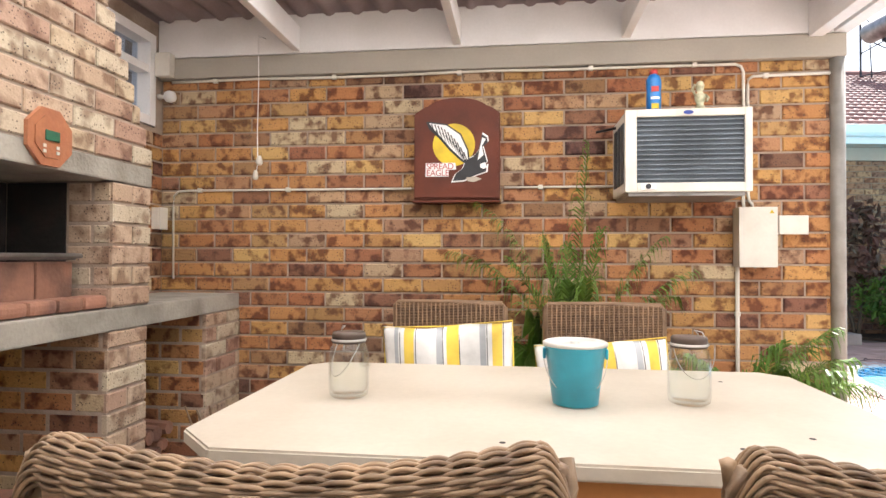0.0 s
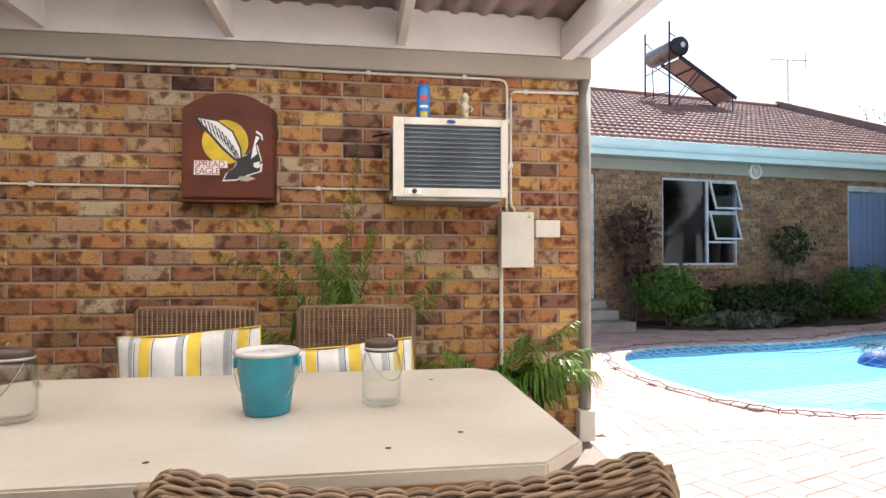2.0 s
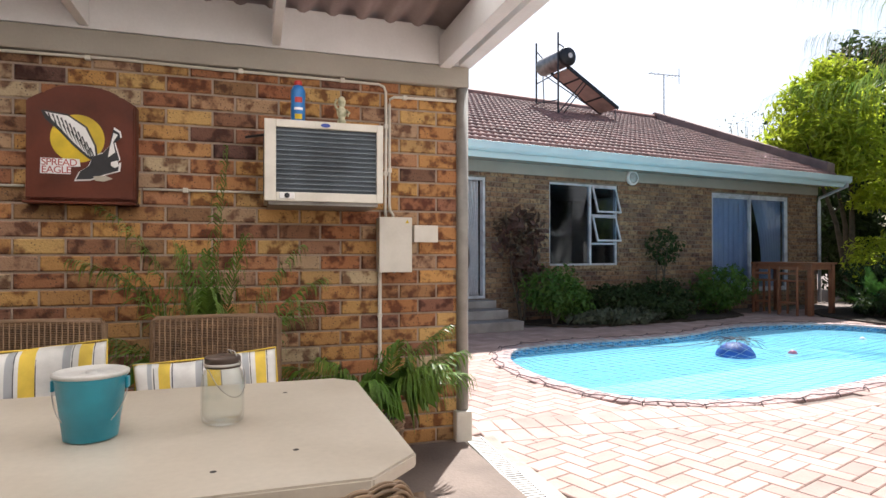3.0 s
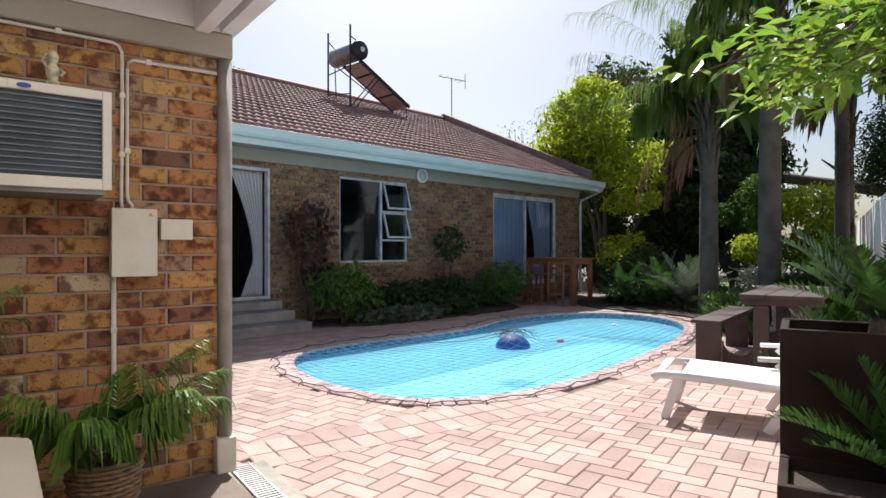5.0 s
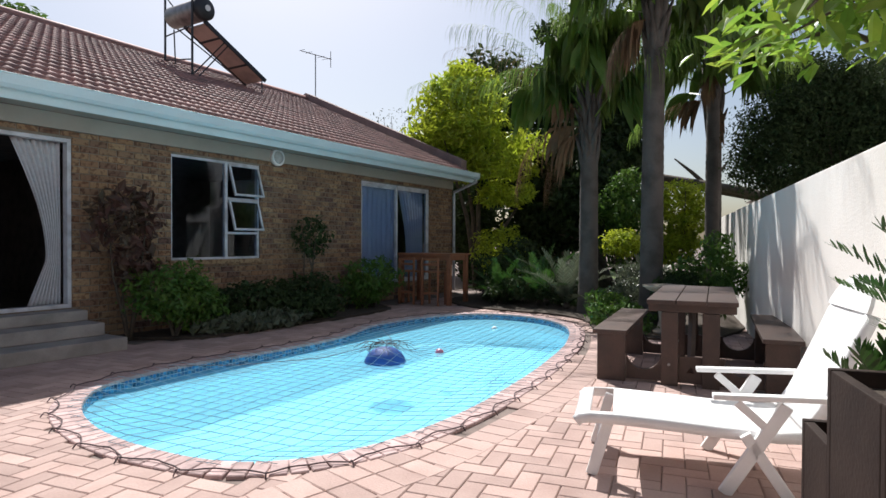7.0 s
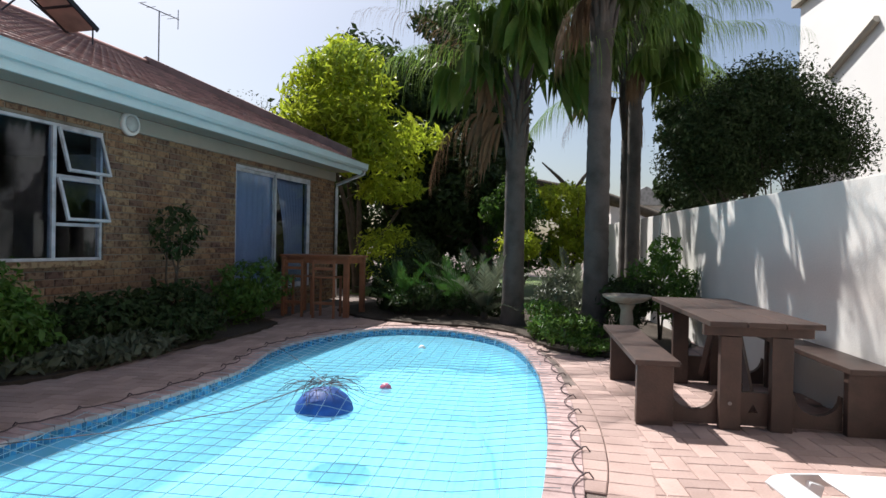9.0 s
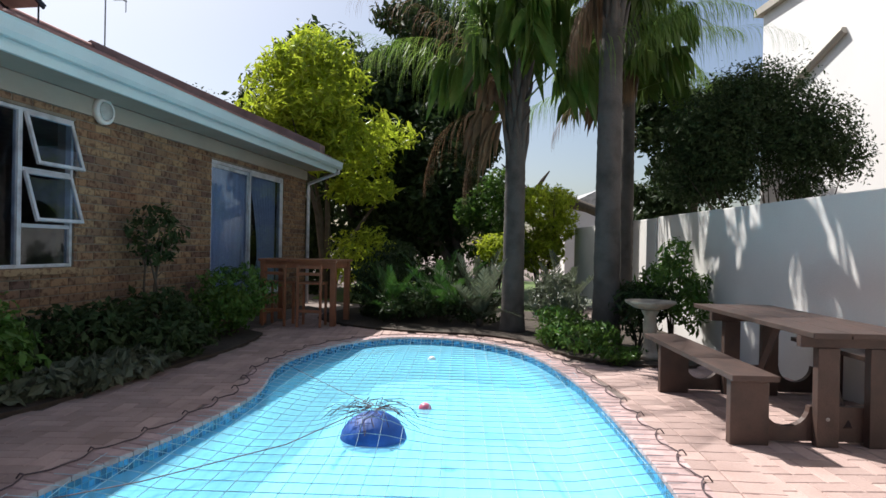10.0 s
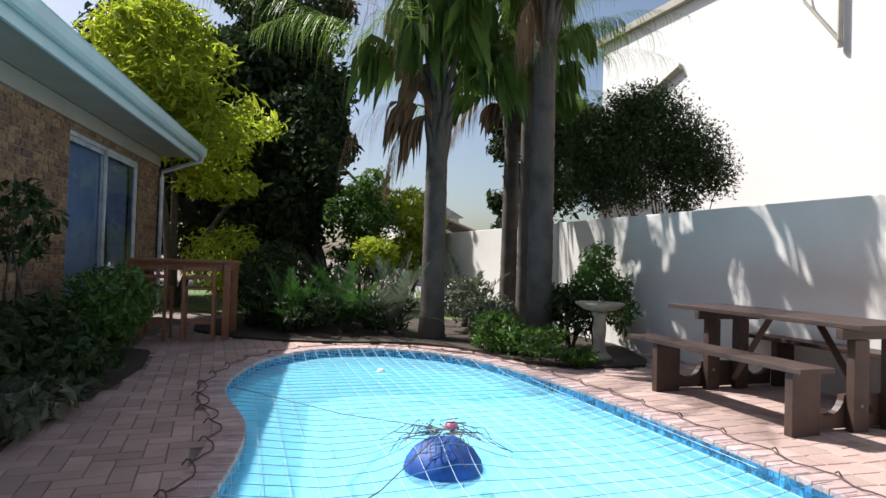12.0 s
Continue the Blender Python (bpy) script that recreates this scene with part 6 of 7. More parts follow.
tree("tree", "tall hedge trees closing the garden", (27, -1), 3, [(28, 1.0, 1.6, 2.0, 3.0, 1.6), (29, 14.5, 4.0, 3.0, 3.4, 3.6), (28, 19, 4.5, 3.0, 4.0, 3.6)], 9000, 0.35, "dark_leaf", 15, 0.3, shell=0.4)
# beside the house wall
for lab, s, off, blobs, n, size, m, seed in (
        ("leafy green shrub in shade beside the steps", 1.0, -0.75, [(0, 0, 0.66, 0.62, 0.42, 0.40), (0.25, 0.05, 0.45, 0.5, 0.4, 0.35)], 2600, 0.085, "mid_leaf", 41),
        ("leafy green shrub in shade under the sliding door", 5.5, -0.75, [(0, 0, 0.62, 0.70, 0.42, 0.42), (-0.3, 0, 0.4, 0.5, 0.4, 0.35)], 2600, 0.085, "mid_leaf", 42),
        ("low dark shrub below the window", 2.6, -0.65, [(0, 0, 0.36, 0.9, 0.45, 0.34)], 2600, 0.09, "dark_leaf", 43),
        ("low dark spreading shrub at the bed edge", 3.3, -1.0, [(0, 0, 0.25, 0.8, 0.4, 0.25)], 1600, 0.09, "dark_leaf", 48),
        ("low dark shrub beside the wall", 3.8, -0.6, [(0, 0, 0.40, 0.7, 0.42, 0.36)], 2000, 0.09, "dark_leaf", 44),
        ("maroon leggy shrub against the house wall", 0.55, -0.4, [(0, 0, 1.6, 0.50, 0.22, 0.55), (0.1, 0, 1.0, 0.3, 0.2, 0.3)], 520, 0.15, "red_leaf", 45),
        ("grey-green leggy shrub against the house wall", 4.1, -0.4, [(0, 0, 1.45, 0.42, 0.22, 0.38)], 330, 0.11, "dark_leaf", 46),
        ("grassy low plants edging the bed", 2.2, -1.15, [(0, 0, 0.14, 0.9, 0.25, 0.13)], 1200, 0.14, "grey_leaf", 47)):
    p = H @ Vector((s, off, 0))
    tree("shrub", lab, (p.x, p.y), 4, [(p.x + b[0], p.y + b[1], *b[2:]) for b in blobs], n, size, m, seed, 0.025, "shrub", aspect=0.5)
# far bed by the palms
for lab, x, y, blobs, n, size, m, seed in (
        ("trailing green ground cover by the paving", 10.6, 4.9, [(0, 0, 0.22, 0.8, 0.5, 0.22), (0.6, 0.3, 0.3, 0.5, 0.5, 0.3)], 2400, 0.10, "mid_leaf", 51),
        ("dark green shrub behind the bird bath", 11.3, 4.2, [(0, 0, 0.55, 0.6, 0.5, 0.5)], 1800, 0.11, "dark_leaf", 52),
        ("green shrub against the boundary wall", 11.7, 3.75, [(0, 0, 0.85, 0.75, 0.45, 0.6)], 2600, 0.10, "mid_leaf", 53),
        ("dark shrub between the palms", 12.9, 7.0, [(0, 0, 0.3, 0.7, 0.7, 0.32), (0.4, 0.9, 0.28, 0.6, 0.6, 0.30)], 2600, 0.12, "dark_leaf", 54),
        ("dark ground cover at the end of the pool", 12.4, 8.2, [(0, 0, 0.35, 0.6, 0.8, 0.36), (0.8, 0.7, 0.5, 0.8, 0.8, 0.5)], 2600, 0.13, "dark_leaf", 55),
        ("grey-green feathery shrub in the bed", 12.2, 5.3, [(0, 0, 0.4, 0.6, 0.5, 0.40), (0.7, 0.2, 0.5, 0.5, 0.5, 0.45)], 2200, 0.10, "grey_leaf", 56),
        ("dark shrub beside the house corner", 14.3, 9.2, [(0, 0, 0.7, 0.9, 0.8, 0.7), (1.4, -0.6, 0.6, 0.9, 0.8, 0.6)], 3000, 0.14, "dark_leaf", 57),
        ("small leafy weeds along the paving edge", 10.1, 4.45, [(0, 0, 0.12, 0.3, 0.3, 0.12)], 500, 0.09, "mid_leaf", 58)):
    tree("shrub", lab, (x, y), 4, [(x + b[0], y + b[1], *b[2:]) for b in blobs], n, size * 0.9, m, seed, 0.02, "shrub", aspect=0.36, tufts=5)


def rosette(name, label, x, y, z, count, length, el, droop, leaf, m, seed, width=0.016, group=""):
    rnd = random.Random(seed)
    th = thing(name, label, "plant", pose(x, y, z), group)
    bm = bmesh.new()
    bm_lathe(bm, [(0.05, -0.02), (0.07, 0.02), (0.06, 0.09), (0.02, 0.12)], seg=10)
    part("stem", bm, M["bark"], th, smooth=True)
    for k in range(count):
        a = 2 * math.pi * k / count + rnd.uniform(-0.25, 0.25)
        frond_part("frond", th, M[m], [((0.03 * math.cos(a), 0.03 * math.sin(a), 0.08), a, radians(rnd.uniform(*el)), length * rnd.uniform(0.8, 1.1), droop * rnd.uniform(0.7, 1.2), leaf)], rnd=rnd, n=34, width=width, hang=0.05, vee=0.55, r0=0.008)


rosette("cycad", "spiky grey-green cycad in the bed", 12.5, 6.75, 0.05, 18, 1.25, (22, 80), 0.6, 0.22, "grey_leaf", 61, 0.018)
rosette("cycad", "spiky green cycad under the palms", 12.7, 7.5, 0.05, 18, 1.2, (22, 80), 0.65, 0.22, "cycad", 62, 0.018)
rosette("cycad", "dark green cycad at the end of the pool", 12.5, 8.35, 0.05, 16, 1.0, (20, 76), 0.8, 0.20, "cycad", 63, 0.018)
rosette("cycad", "pale cycad beside the tall palm", 13.8, 5.5, 0.05, 13, 1.2, (20, 75), 0.6, 0.22, "grey_leaf", 64, 0.025)

# ---- planters with cycads ----
PL = pose(3.57, 1.08, 0, 0, 0, 22)            # x away along the path, -y to the boundary wall


def planter_box(label, x0, x1, y0, y1, h):
    th = thing("planter_box", label, "planter", PL, "dark planter boxes")
    t = 0.035
    box_part("side_panel", (x0, x0 + t, y0, y1, 0.0, h), M["planter"], th, 0.006)
    box_part("side_panel", (x1 - t, x1, y0, y1, 0.0, h), M["planter"], th, 0.006)
    box_part("end_panel", (x0 + t + 0.001, x1 - t - 0.001, y0, y0 + t, 0.0, h - 0.003), M["planter"], th, 0.006)
    box_part("end_panel", (x0 + t + 0.001, x1 - t - 0.001, y1 - t, y1, 0.0, h - 0.003), M["planter"], th, 0.006)
    box_part("soil", (x0 + t, x1 - t, y0 + t, y1 - t, 0.02, h - 0.05), M["soil"], th, 0, "dark potting soil")


planter_box("tall dark brown planter box holding a cycad", 0.0, 0.47, -0.80, 0.0, 0.965)
planter_box("lower brown planter box beyond the tall one", 0.50, 0.85, -0.70, -0.02, 0.70)
planter_box("low dark brown planter box with a cycad", -0.42, -0.02, -0.90, 0.0, 0.43)
for (px, py, pz), n, ln, seed, lab in (((0.24, -0.40, 0.91), 17, 0.50, 71, "glossy cycad in the tall planter"), ((-0.22, -0.45, 0.38), 16, 0.50, 72, "glossy cycad in the low planter"), ((0.67, -0.3, 0.65), 9, 0.36, 73, "small cycad in the lower planter")):
    q = PL @ Vector((px, py, pz))
    rosette("cycad", lab, q.x, q.y, q.z, n, ln, (28, 80), 0.9, 0.13, "cycad", seed, 0.013)


def leafy_branch():
    th = thing("overhanging_tree", "bright broad-leaved tree leaning over the boundary wall", "tree")
    rnd = random.Random(81)
    bm = bmesh.new()
    root = Vector((6.6, 0.75, 0))
    bm_tube(bm, [root, root + Vector((-0.05, 0.05, 1.2)), root + Vector((-0.1, 0.1, 2.3)), root + Vector((-0.2, 0.2, 3.2))], [0.07, 0.06, 0.05, 0.04], 8)
    tips = [(3.55, 1.47, 2.16), (3.9, 1.5, 2.35), (3.75, 1.28, 2.02), (4.3, 1.35, 2.3), (4.6, 1.2, 2.6), (5.0, 1.75, 2.35), (5.4, 2.0, 2.42), (4.9, 1.5, 2.8), (5.6, 1.7, 2.75), (5.5, 1.2, 3.1), (6.2, 1.7, 3.0), (4.5, 0.9, 2.75), (5.0, 0.8, 2.4), (5.8, 1.3, 2.5), (6.4, 1.4, 3.4), (5.0, 1.2, 3.3), (5.9, 0.9, 3.3), (6.0, 1.9, 2.6), (4.5, 1.55, 2.5), (4.2, 1.1, 2.2), (5.3, 1.9, 2.75), (4.7, 1.5, 2.25)]
    v, f = [], []
    for t in tips:
        t = Vector(t)
        o = root + Vector((-0.15, 0.12, rnd.uniform(2.2, 3.2)))
        mid = o.lerp(t, 0.5) + Vector((0, 0, 0.25))
        bm_tube(bm, [o, mid, t], [0.028, 0.015, 0.004], 6)
        for k in range(72):
            s = rnd.uniform(0.40, 1.0)
            q = (o.lerp(mid, s * 2) if s < 0.5 else mid.lerp(t, s * 2 - 1))
            q = q + Vector((rnd.gauss(0, 0.10), rnd.gauss(0, 0.10), rnd.gauss(0, 0.08)))
            d = ((t - o).normalized() * 0.5 + Vector((rnd.uniform(-1, 1), rnd.uniform(-1, 1), rnd.uniform(-0.9, 0.4)))).normalized()
            sd = d.cross(Vector((rnd.uniform(-.4, .4), rnd.uniform(-.4, .4), 1))).normalized()
            up = sd.cross(d)
            L, W = rnd.uniform(0.10, 0.17), rnd.uniform(0.045, 0.068)
            b = len(v)
            v += [q, q + d * L * 0.35 + sd * W / 2 + up * 0.008, q + d * L * 0.35 - sd * W / 2 + up * 0.008, q + d * L * 0.7 + sd * W * 0.4 + up * 0.004, q + d * L * 0.7 - sd * W * 0.4 + up * 0.004, q + d * L - up * 0.012, q + d * L * 0.35 - up * 0.004, q + d * L * 0.7 - up * 0.006]
            f += [(b, b + 1, b + 6), (b, b + 6, b + 2), (b + 1, b + 3, b + 7, b + 6), (b + 6, b + 7, b + 4, b + 2), (b + 3, b + 5, b + 7), (b + 7, b + 5, b + 4)]
    part("trunk", bm, M["bark"], th, smooth=True)
    part_me("crown", mesh_py("crown", v, f), M["big_leaf"], th, "broad bright leaves")


leafy_branch()


# ---- picnic bench set ----
def picnic():
    th = thing("picnic_table", "dark stained timber picnic table with joined benches", "table", pose(7.27, 3.62, 0, 0, 0, 15.5))
    W = M["bench_wood"]

    def bx(name, *d, b=0.006):
        # b axis runs to the boundary wall (-y)
        return box_part(name, (d[0], d[1], -d[3], -d[2], d[4], d[5]), W, th, b)
    for i in range(3):
        bx("top_plank", -0.12, 2.02, 0.50 + i * 0.262, 0.754 + i * 0.262, 0.785, 0.825)
    for b0 in (0.0, 1.48):
        bx("bench_plank", -0.06, 1.98, b0 - 0.01, b0 + 0.315, 0.468, 0.51)
    for a in (0.03, 1.55):
        for b0 in (0.02, 1.50):
            bx("bench_leg", a, a + 0.07, b0, b0 + 0.27, 0.0, 0.466)
        for b0 in (0.62, 0.98):
            bx("table_leg", a - 0.004, a + 0.066, b0, b0 + 0.15, 0.0, 0.70)
        bx("bearer", a + 0.002, a + 0.062, 0.50, 1.27, 0.702, 0.783)
        # foot beam with a half-round cut at each side
        bm = bmesh.new()
        pts = [(0.29, 0.02), (1.50, 0.02), (1.50, 0.27)]
        for c in (1.33, 0.45):
            pts += [(c + 0.16 * math.cos(math.pi * k / 10), 0.27 - 0.15 * math.sin(math.pi * k / 10)) for k in range(11)]
        pts += [(0.29, 0.27)]
        bm_poly(bm, pts, a + 0.072, a + 0.125)
        bmesh.ops.transform(bm, matrix=Matrix(((0, 0, 1, 0), (-1, 0, 0, 0), (0, 1, 0, 0), (0, 0, 0, 1))), verts=bm.verts)
        part("foot_beam", bm, W, th)
        bm = bmesh.new()
        bm_lathe(bm, [(0.003, 0), (0.014, 0.001), (0.014, 0.006), (0.005, 0.009)], seg=12, m=Matrix.Translation((a - 0.0045, -0.69, 0.20)) @ Matrix.Rotation(radians(-90), 4, "Y"))
        part("bolt", bm, M["steel"], th, "pale bolt head")
    for a0, a1 in ((0.10, 0.55), (1.48, 1.05)):
        bm = bmesh.new()
        bm_tube(bm, [(a0, -0.88, 0.12), (a1, -0.88, 0.77)], 0.035, 4)
        part("brace", bm, W, th)


picnic()


def bird_bath():
    th = thing("bird_bath", "pale stone bird bath on a pedestal", "bird bath", pose(10.45, 4.07, 0.03))
    bm = bmesh.new()
    bm_lathe(bm, [(0.15, 0), (0.16, 0.05), (0.10, 0.09), (0.07, 0.2), (0.085, 0.40), (0.07, 0.52), (0.11, 0.60)], seg=20)
    part("pedestal", bm, M["stone"], th, smooth=True)
    bm = bmesh.new()
    bm_lathe(bm, [(0.08, 0.60), (0.20, 0.63), (0.30, 0.69), (0.305, 0.715), (0.285, 0.715), (0.19, 0.665), (0.02, 0.655)], seg=28)
    part("bowl", bm, M["stone"], th, smooth=True)


bird_bath()


def lounger():
    th = thing("sun_lounger", "white plastic sun lounger with raised back and armrests", "lounger", pose(4.93, 2.62, 0, 0, 0, -66.4))
    W = M["lounger"]
    # x runs from the foot to the head, y across

    def sheet(name, prof, y0, y1, t=0.028, hole=None, label=""):
        """A moulded sheet along the profile (x, z) with turned-down side rims."""
        bm = bmesh.new()
        cols = [(y0, -0.05), (y0 + 0.006, 0), (y0 + 0.03, 0.012), (y0 + 0.06, 0.004), ((y0 + y1) / 2, 0.0), (y1 - 0.06, 0.004), (y1 - 0.03, 0.012), (y1 - 0.006, 0), (y1, -0.05)]
        rows = []
        for i, (x, z) in enumerate(prof):
            a = prof[max(i - 1, 0)]
            b = prof[min(i + 1, len(prof) - 1)]
            d = Vector((b[0] - a[0], b[1] - a[1])).normalized()
            rows.append([bm.verts.new((x - d.y * h, y, z + d.x * h)) for y, h in cols])
        for i, (r0, r1) in enumerate(zip(rows, rows[1:])):
            for k in range(len(cols) - 1):
                if hole and i in hole and 2 <= k <= 5:
                    continue
                bm.faces.new((r0[k], r1[k], r1[k + 1], r0[k + 1]))
        ob = part(name, bm, W, th, label, smooth=True)
        s = ob.modifiers.new("thick", "SOLIDIFY")
        s.thickness = 0.012
        return ob
    sheet("seat", [(0.0, 0.325), (0.03, 0.352), (0.09, 0.362), (0.22, 0.365), (0.5, 0.355), (0.8, 0.34), (1.08, 0.335), (1.22, 0.345)], 0.0, 0.66, hole=(2,))
    back = [(1.20, 0.36), (1.27, 0.47), (1.35, 0.65), (1.44, 0.86), (1.495, 0.99), (1.52, 1.06)]
    sheet("backrest", back[:-1], 0.03, 0.63)
    bm = bmesh.new()
    pts = [(0.33 + 0.298 * math.cos(math.pi * k / 14), 0.20 * math.sin(math.pi * k / 14)) for k in range(15)]
    bm_poly(bm, pts, 0, 0.02)
    bmesh.ops.transform(bm, matrix=Matrix.Translation((1.497, 0, 0.985)) @ Matrix(((0, 0.36, -0.93, 0), (1, 0, 0, 0), (0, 0.93, 0.36, 0), (0, 0, 0, 1))), verts=bm.verts)
    part("headrest", bm, W, th)

    def bar(name, p, q, w, h):
        p, q = Vector(p), Vector(q)
        bm = bmesh.new()
        d = (q - p).normalized()
        m = Matrix.Translation((p + q) / 2) @ d.to_track_quat("X", "Z").to_matrix().to_4x4()
        bm_box(bm, -(q - p).length / 2, (q - p).length / 2, -w / 2, w / 2, -h / 2, h / 2, 0.008, m)
        part(name, bm, W, th)
    for y in (0.045, 0.615):
        bar("leg", (0.10, y, 0.0), (0.20, y, 0.34), 0.035, 0.065)
        s = -0.03 if y < 0.3 else 0.69
        bar("leg", (0.80, s, 0.0), (1.10, s, 0.50), 0.035, 0.07)
        bar("leg", (1.12, s, 0.0), (0.90, s, 0.33), 0.035, 0.06)
        bar("arm_post", (0.86, s, 0.50), (1.02, s, 0.36), 0.03, 0.045)
        bar("armrest", (0.74, s, 0.525), (1.34, s, 0.545), 0.065, 0.03)
    bar("crossbar", (0.14, 0.06, 0.15), (0.14, 0.60, 0.15), 0.03, 0.05)


lounger()


# ---- bar table and stools by the house corner ----
def bar_set():
    at = pose(11.85, 9.72, 0, 0, 0, 8.8 - 90)
    th = thing("bar_table", "reddish timber bar-height table near the house corner", "table", at)
    W = M["bar_wood"]
    for i in range(6):
        box_part("top_plank", (-0.70, 0.70, -0.42 + i * 0.142, -0.282 + i * 0.142, 1.07, 1.11), W, th)
    for sx in (-1, 1):
        for sy in (-1, 1):
            box_part("leg", (sx * 0.62 - 0.045, sx * 0.62 + 0.045, sy * 0.36 - 0.045, sy * 0.36 + 0.045, 0, 1.068), W, th)
    for sy in (-1, 1):
        box_part("rail", (-0.57, 0.57, sy * 0.36 - 0.015, sy * 0.36 + 0.015, 0.96, 1.066), W, th)
    for sx in (-1, 1):
        box_part("rail", (sx * 0.62 - 0.015, sx * 0.62 + 0.015, -0.31, 0.31, 0.96, 1.066), W, th)

    def stool(m):
        s = thing("bar_stool", "slatted reddish timber bar stool tucked at the table", "stool", m, "bar stools")
        for sx in (-1, 1):
            box_part("leg", (sx * 0.19 - 0.02, sx * 0.19 + 0.02, -0.20, -0.16, 0, 1.02), W, s)
            box_part("leg", (sx * 0.19 - 0.02, sx * 0.19 + 0.02, 0.16, 0.20, 0, 0.70), W, s)
        box_part("seat", (-0.215, 0.215, -0.155, 0.215, 0.702, 0.735), W, s)
        for z in (0.24, 0.85, 0.96):
            box_part("rail", (-0.168, 0.168, -0.19, -0.17, z, z + 0.05), W, s)
        return s
    s = stool(at @ pose(-0.32, -0.42, 0))
    copy_thing(s, at @ pose(0.28, -0.44, 0, 0, 0, 6))


bar_set()


# ---- roof things ----
def solar_heater():
    th = thing("solar_geyser", "solar water heater with tank on a black steel frame", "water heater", H)
    rz = lambda o: EZ + (o - EAVE) * (RZ - EZ) / (RIDGE - EAVE)
    bm = bmesh.new()
    bm_tube(bm, [(4.62, 3.42, 6.64), (4.62, 3.47, 6.64), (4.62, 4.55, 6.64), (4.62, 4.60, 6.64)], [0.20, 0.245, 0.245, 0.20], 24)
    part("tank", bm, M["steel"], th, "galvanised tank", smooth=True)
    bm = bmesh.new()
    bm_tube(bm, [(4.62, 3.36, 6.64), (4.62, 3.40, 6.64), (4.62, 3.50, 6.64)], [0.23, 0.26, 0.255], 24)
    cap = part("end_cap", bm, M["black"], th, "black tank end", smooth=True)
    bm = bmesh.new()
    bm_tube(bm, [(4.66, 3.345, 6.66), (4.66, 3.357, 6.66)], 0.07, 16)
    part("sticker", bm, M["white"], cap, "round white sticker")
    ang = math.atan2(-0.91, 1.73)
    m = Matrix.Translation((5.615, 3.87, 5.93)) @ Matrix.Rotation(-ang, 4, "Y")
    bm = bmesh.new()
    bm_box(bm, -0.97, 0.97, -0.34, 0.34, -0.04, 0.03, 0.01, m)
    part("panel", bm, M["panel_back"], th, "brownish collector panel")
    bm = bmesh.new()
    bm_box(bm, -0.95, 0.95, -0.32, 0.32, 0.032, 0.04, 0, m)
    part("glazing", bm, M["solar_glass"], th, "dark collector glass")
    for y in (-0.36, 0.36):
        bm = bmesh.new()
        bm_box(bm, -1.05, 1.0, y - 0.018, y + 0.018, -0.06, 0.035, 0, m)
        part("frame_rail", bm, M["black"], th)
    for x in (-0.55, 0.35):
        bm = bmesh.new()
        bm_box(bm, x - 0.02, x + 0.02, -0.36, 0.36, -0.075, -0.042, 0, m)
        part("cross_rail", bm, M["black"], th)
    for s, o, z in ((4.36, 3.50, 7.28), (4.50, 4.70, 7.38)):
        bm = bmesh.new()
        bm_tube(bm, [(s, o, rz(o) - 0.02), (s, o, z)], 0.026, 6)
        part("post", bm, M["black"], th)
    feet = (((4.36, 3.5, rz(3.5) + 0.02), (5.25, 3.52, 6.08)), ((4.52, 3.52, rz(3.52)), (5.35, 3.53, 6.02)), ((4.5, 4.70, 6.62), (6.30, 4.23, 5.52)),
            ((4.5, 4.70, rz(4.7) + 0.05), (4.36, 3.5, 5.45)), ((4.36, 3.5, 6.98), (4.62, 3.5, 6.88)), ((4.5, 4.70, 7.15), (4.62, 4.5, 6.86)), ((4.36, 3.5, 6.2), (4.5, 4.7, 6.2)),
            ((4.70, 4.6, rz(4.6)), (4.66, 4.6, 6.4)), ((6.42, 3.56, rz(3.56) - 0.02), (6.42, 3.56, 5.47)), ((6.42, 4.18, rz(4.18) - 0.02), (6.42, 4.18, 5.47)))
    for p, q in feet:
        bm = bmesh.new()
        bm_tube(bm, [p, q], 0.016, 6)
        part("strut", bm, M["black"], th)


solar_heater()


def antenna():
    th = thing("tv_antenna", "thin metal television antenna on the ridge", "antenna", H)
    bm = bmesh.new()
    bm_tube(bm, [(10.2, RIDGE, RZ - 0.1), (10.2, RIDGE, 7.42)], 0.018, 6)
    part("mast", bm, M["steel"], th)
    bm = bmesh.new()
    bm_tube(bm, [(9.55, RIDGE, 7.36), (10.95, RIDGE, 7.46)], 0.013, 6)
    part("boom", bm, M["steel"], th)
    for x, l in ((9.6, 0.12), (9.9, 0.14), (10.45, 0.16), (10.7, 0.18)):
        bm = bmesh.new()
        bm_tube(bm, [(x, RIDGE - l, 7.40), (x, RIDGE + l, 7.40)], 0.007, 5)
        part("element", bm, M["steel"], th)
    bm = bmesh.new()
    bm_tube(bm, [(10.92, RIDGE, 7.18), (10.92, RIDGE, 7.72)], 0.012, 5)
    part("reflector", bm, M["steel"], th)


antenna()


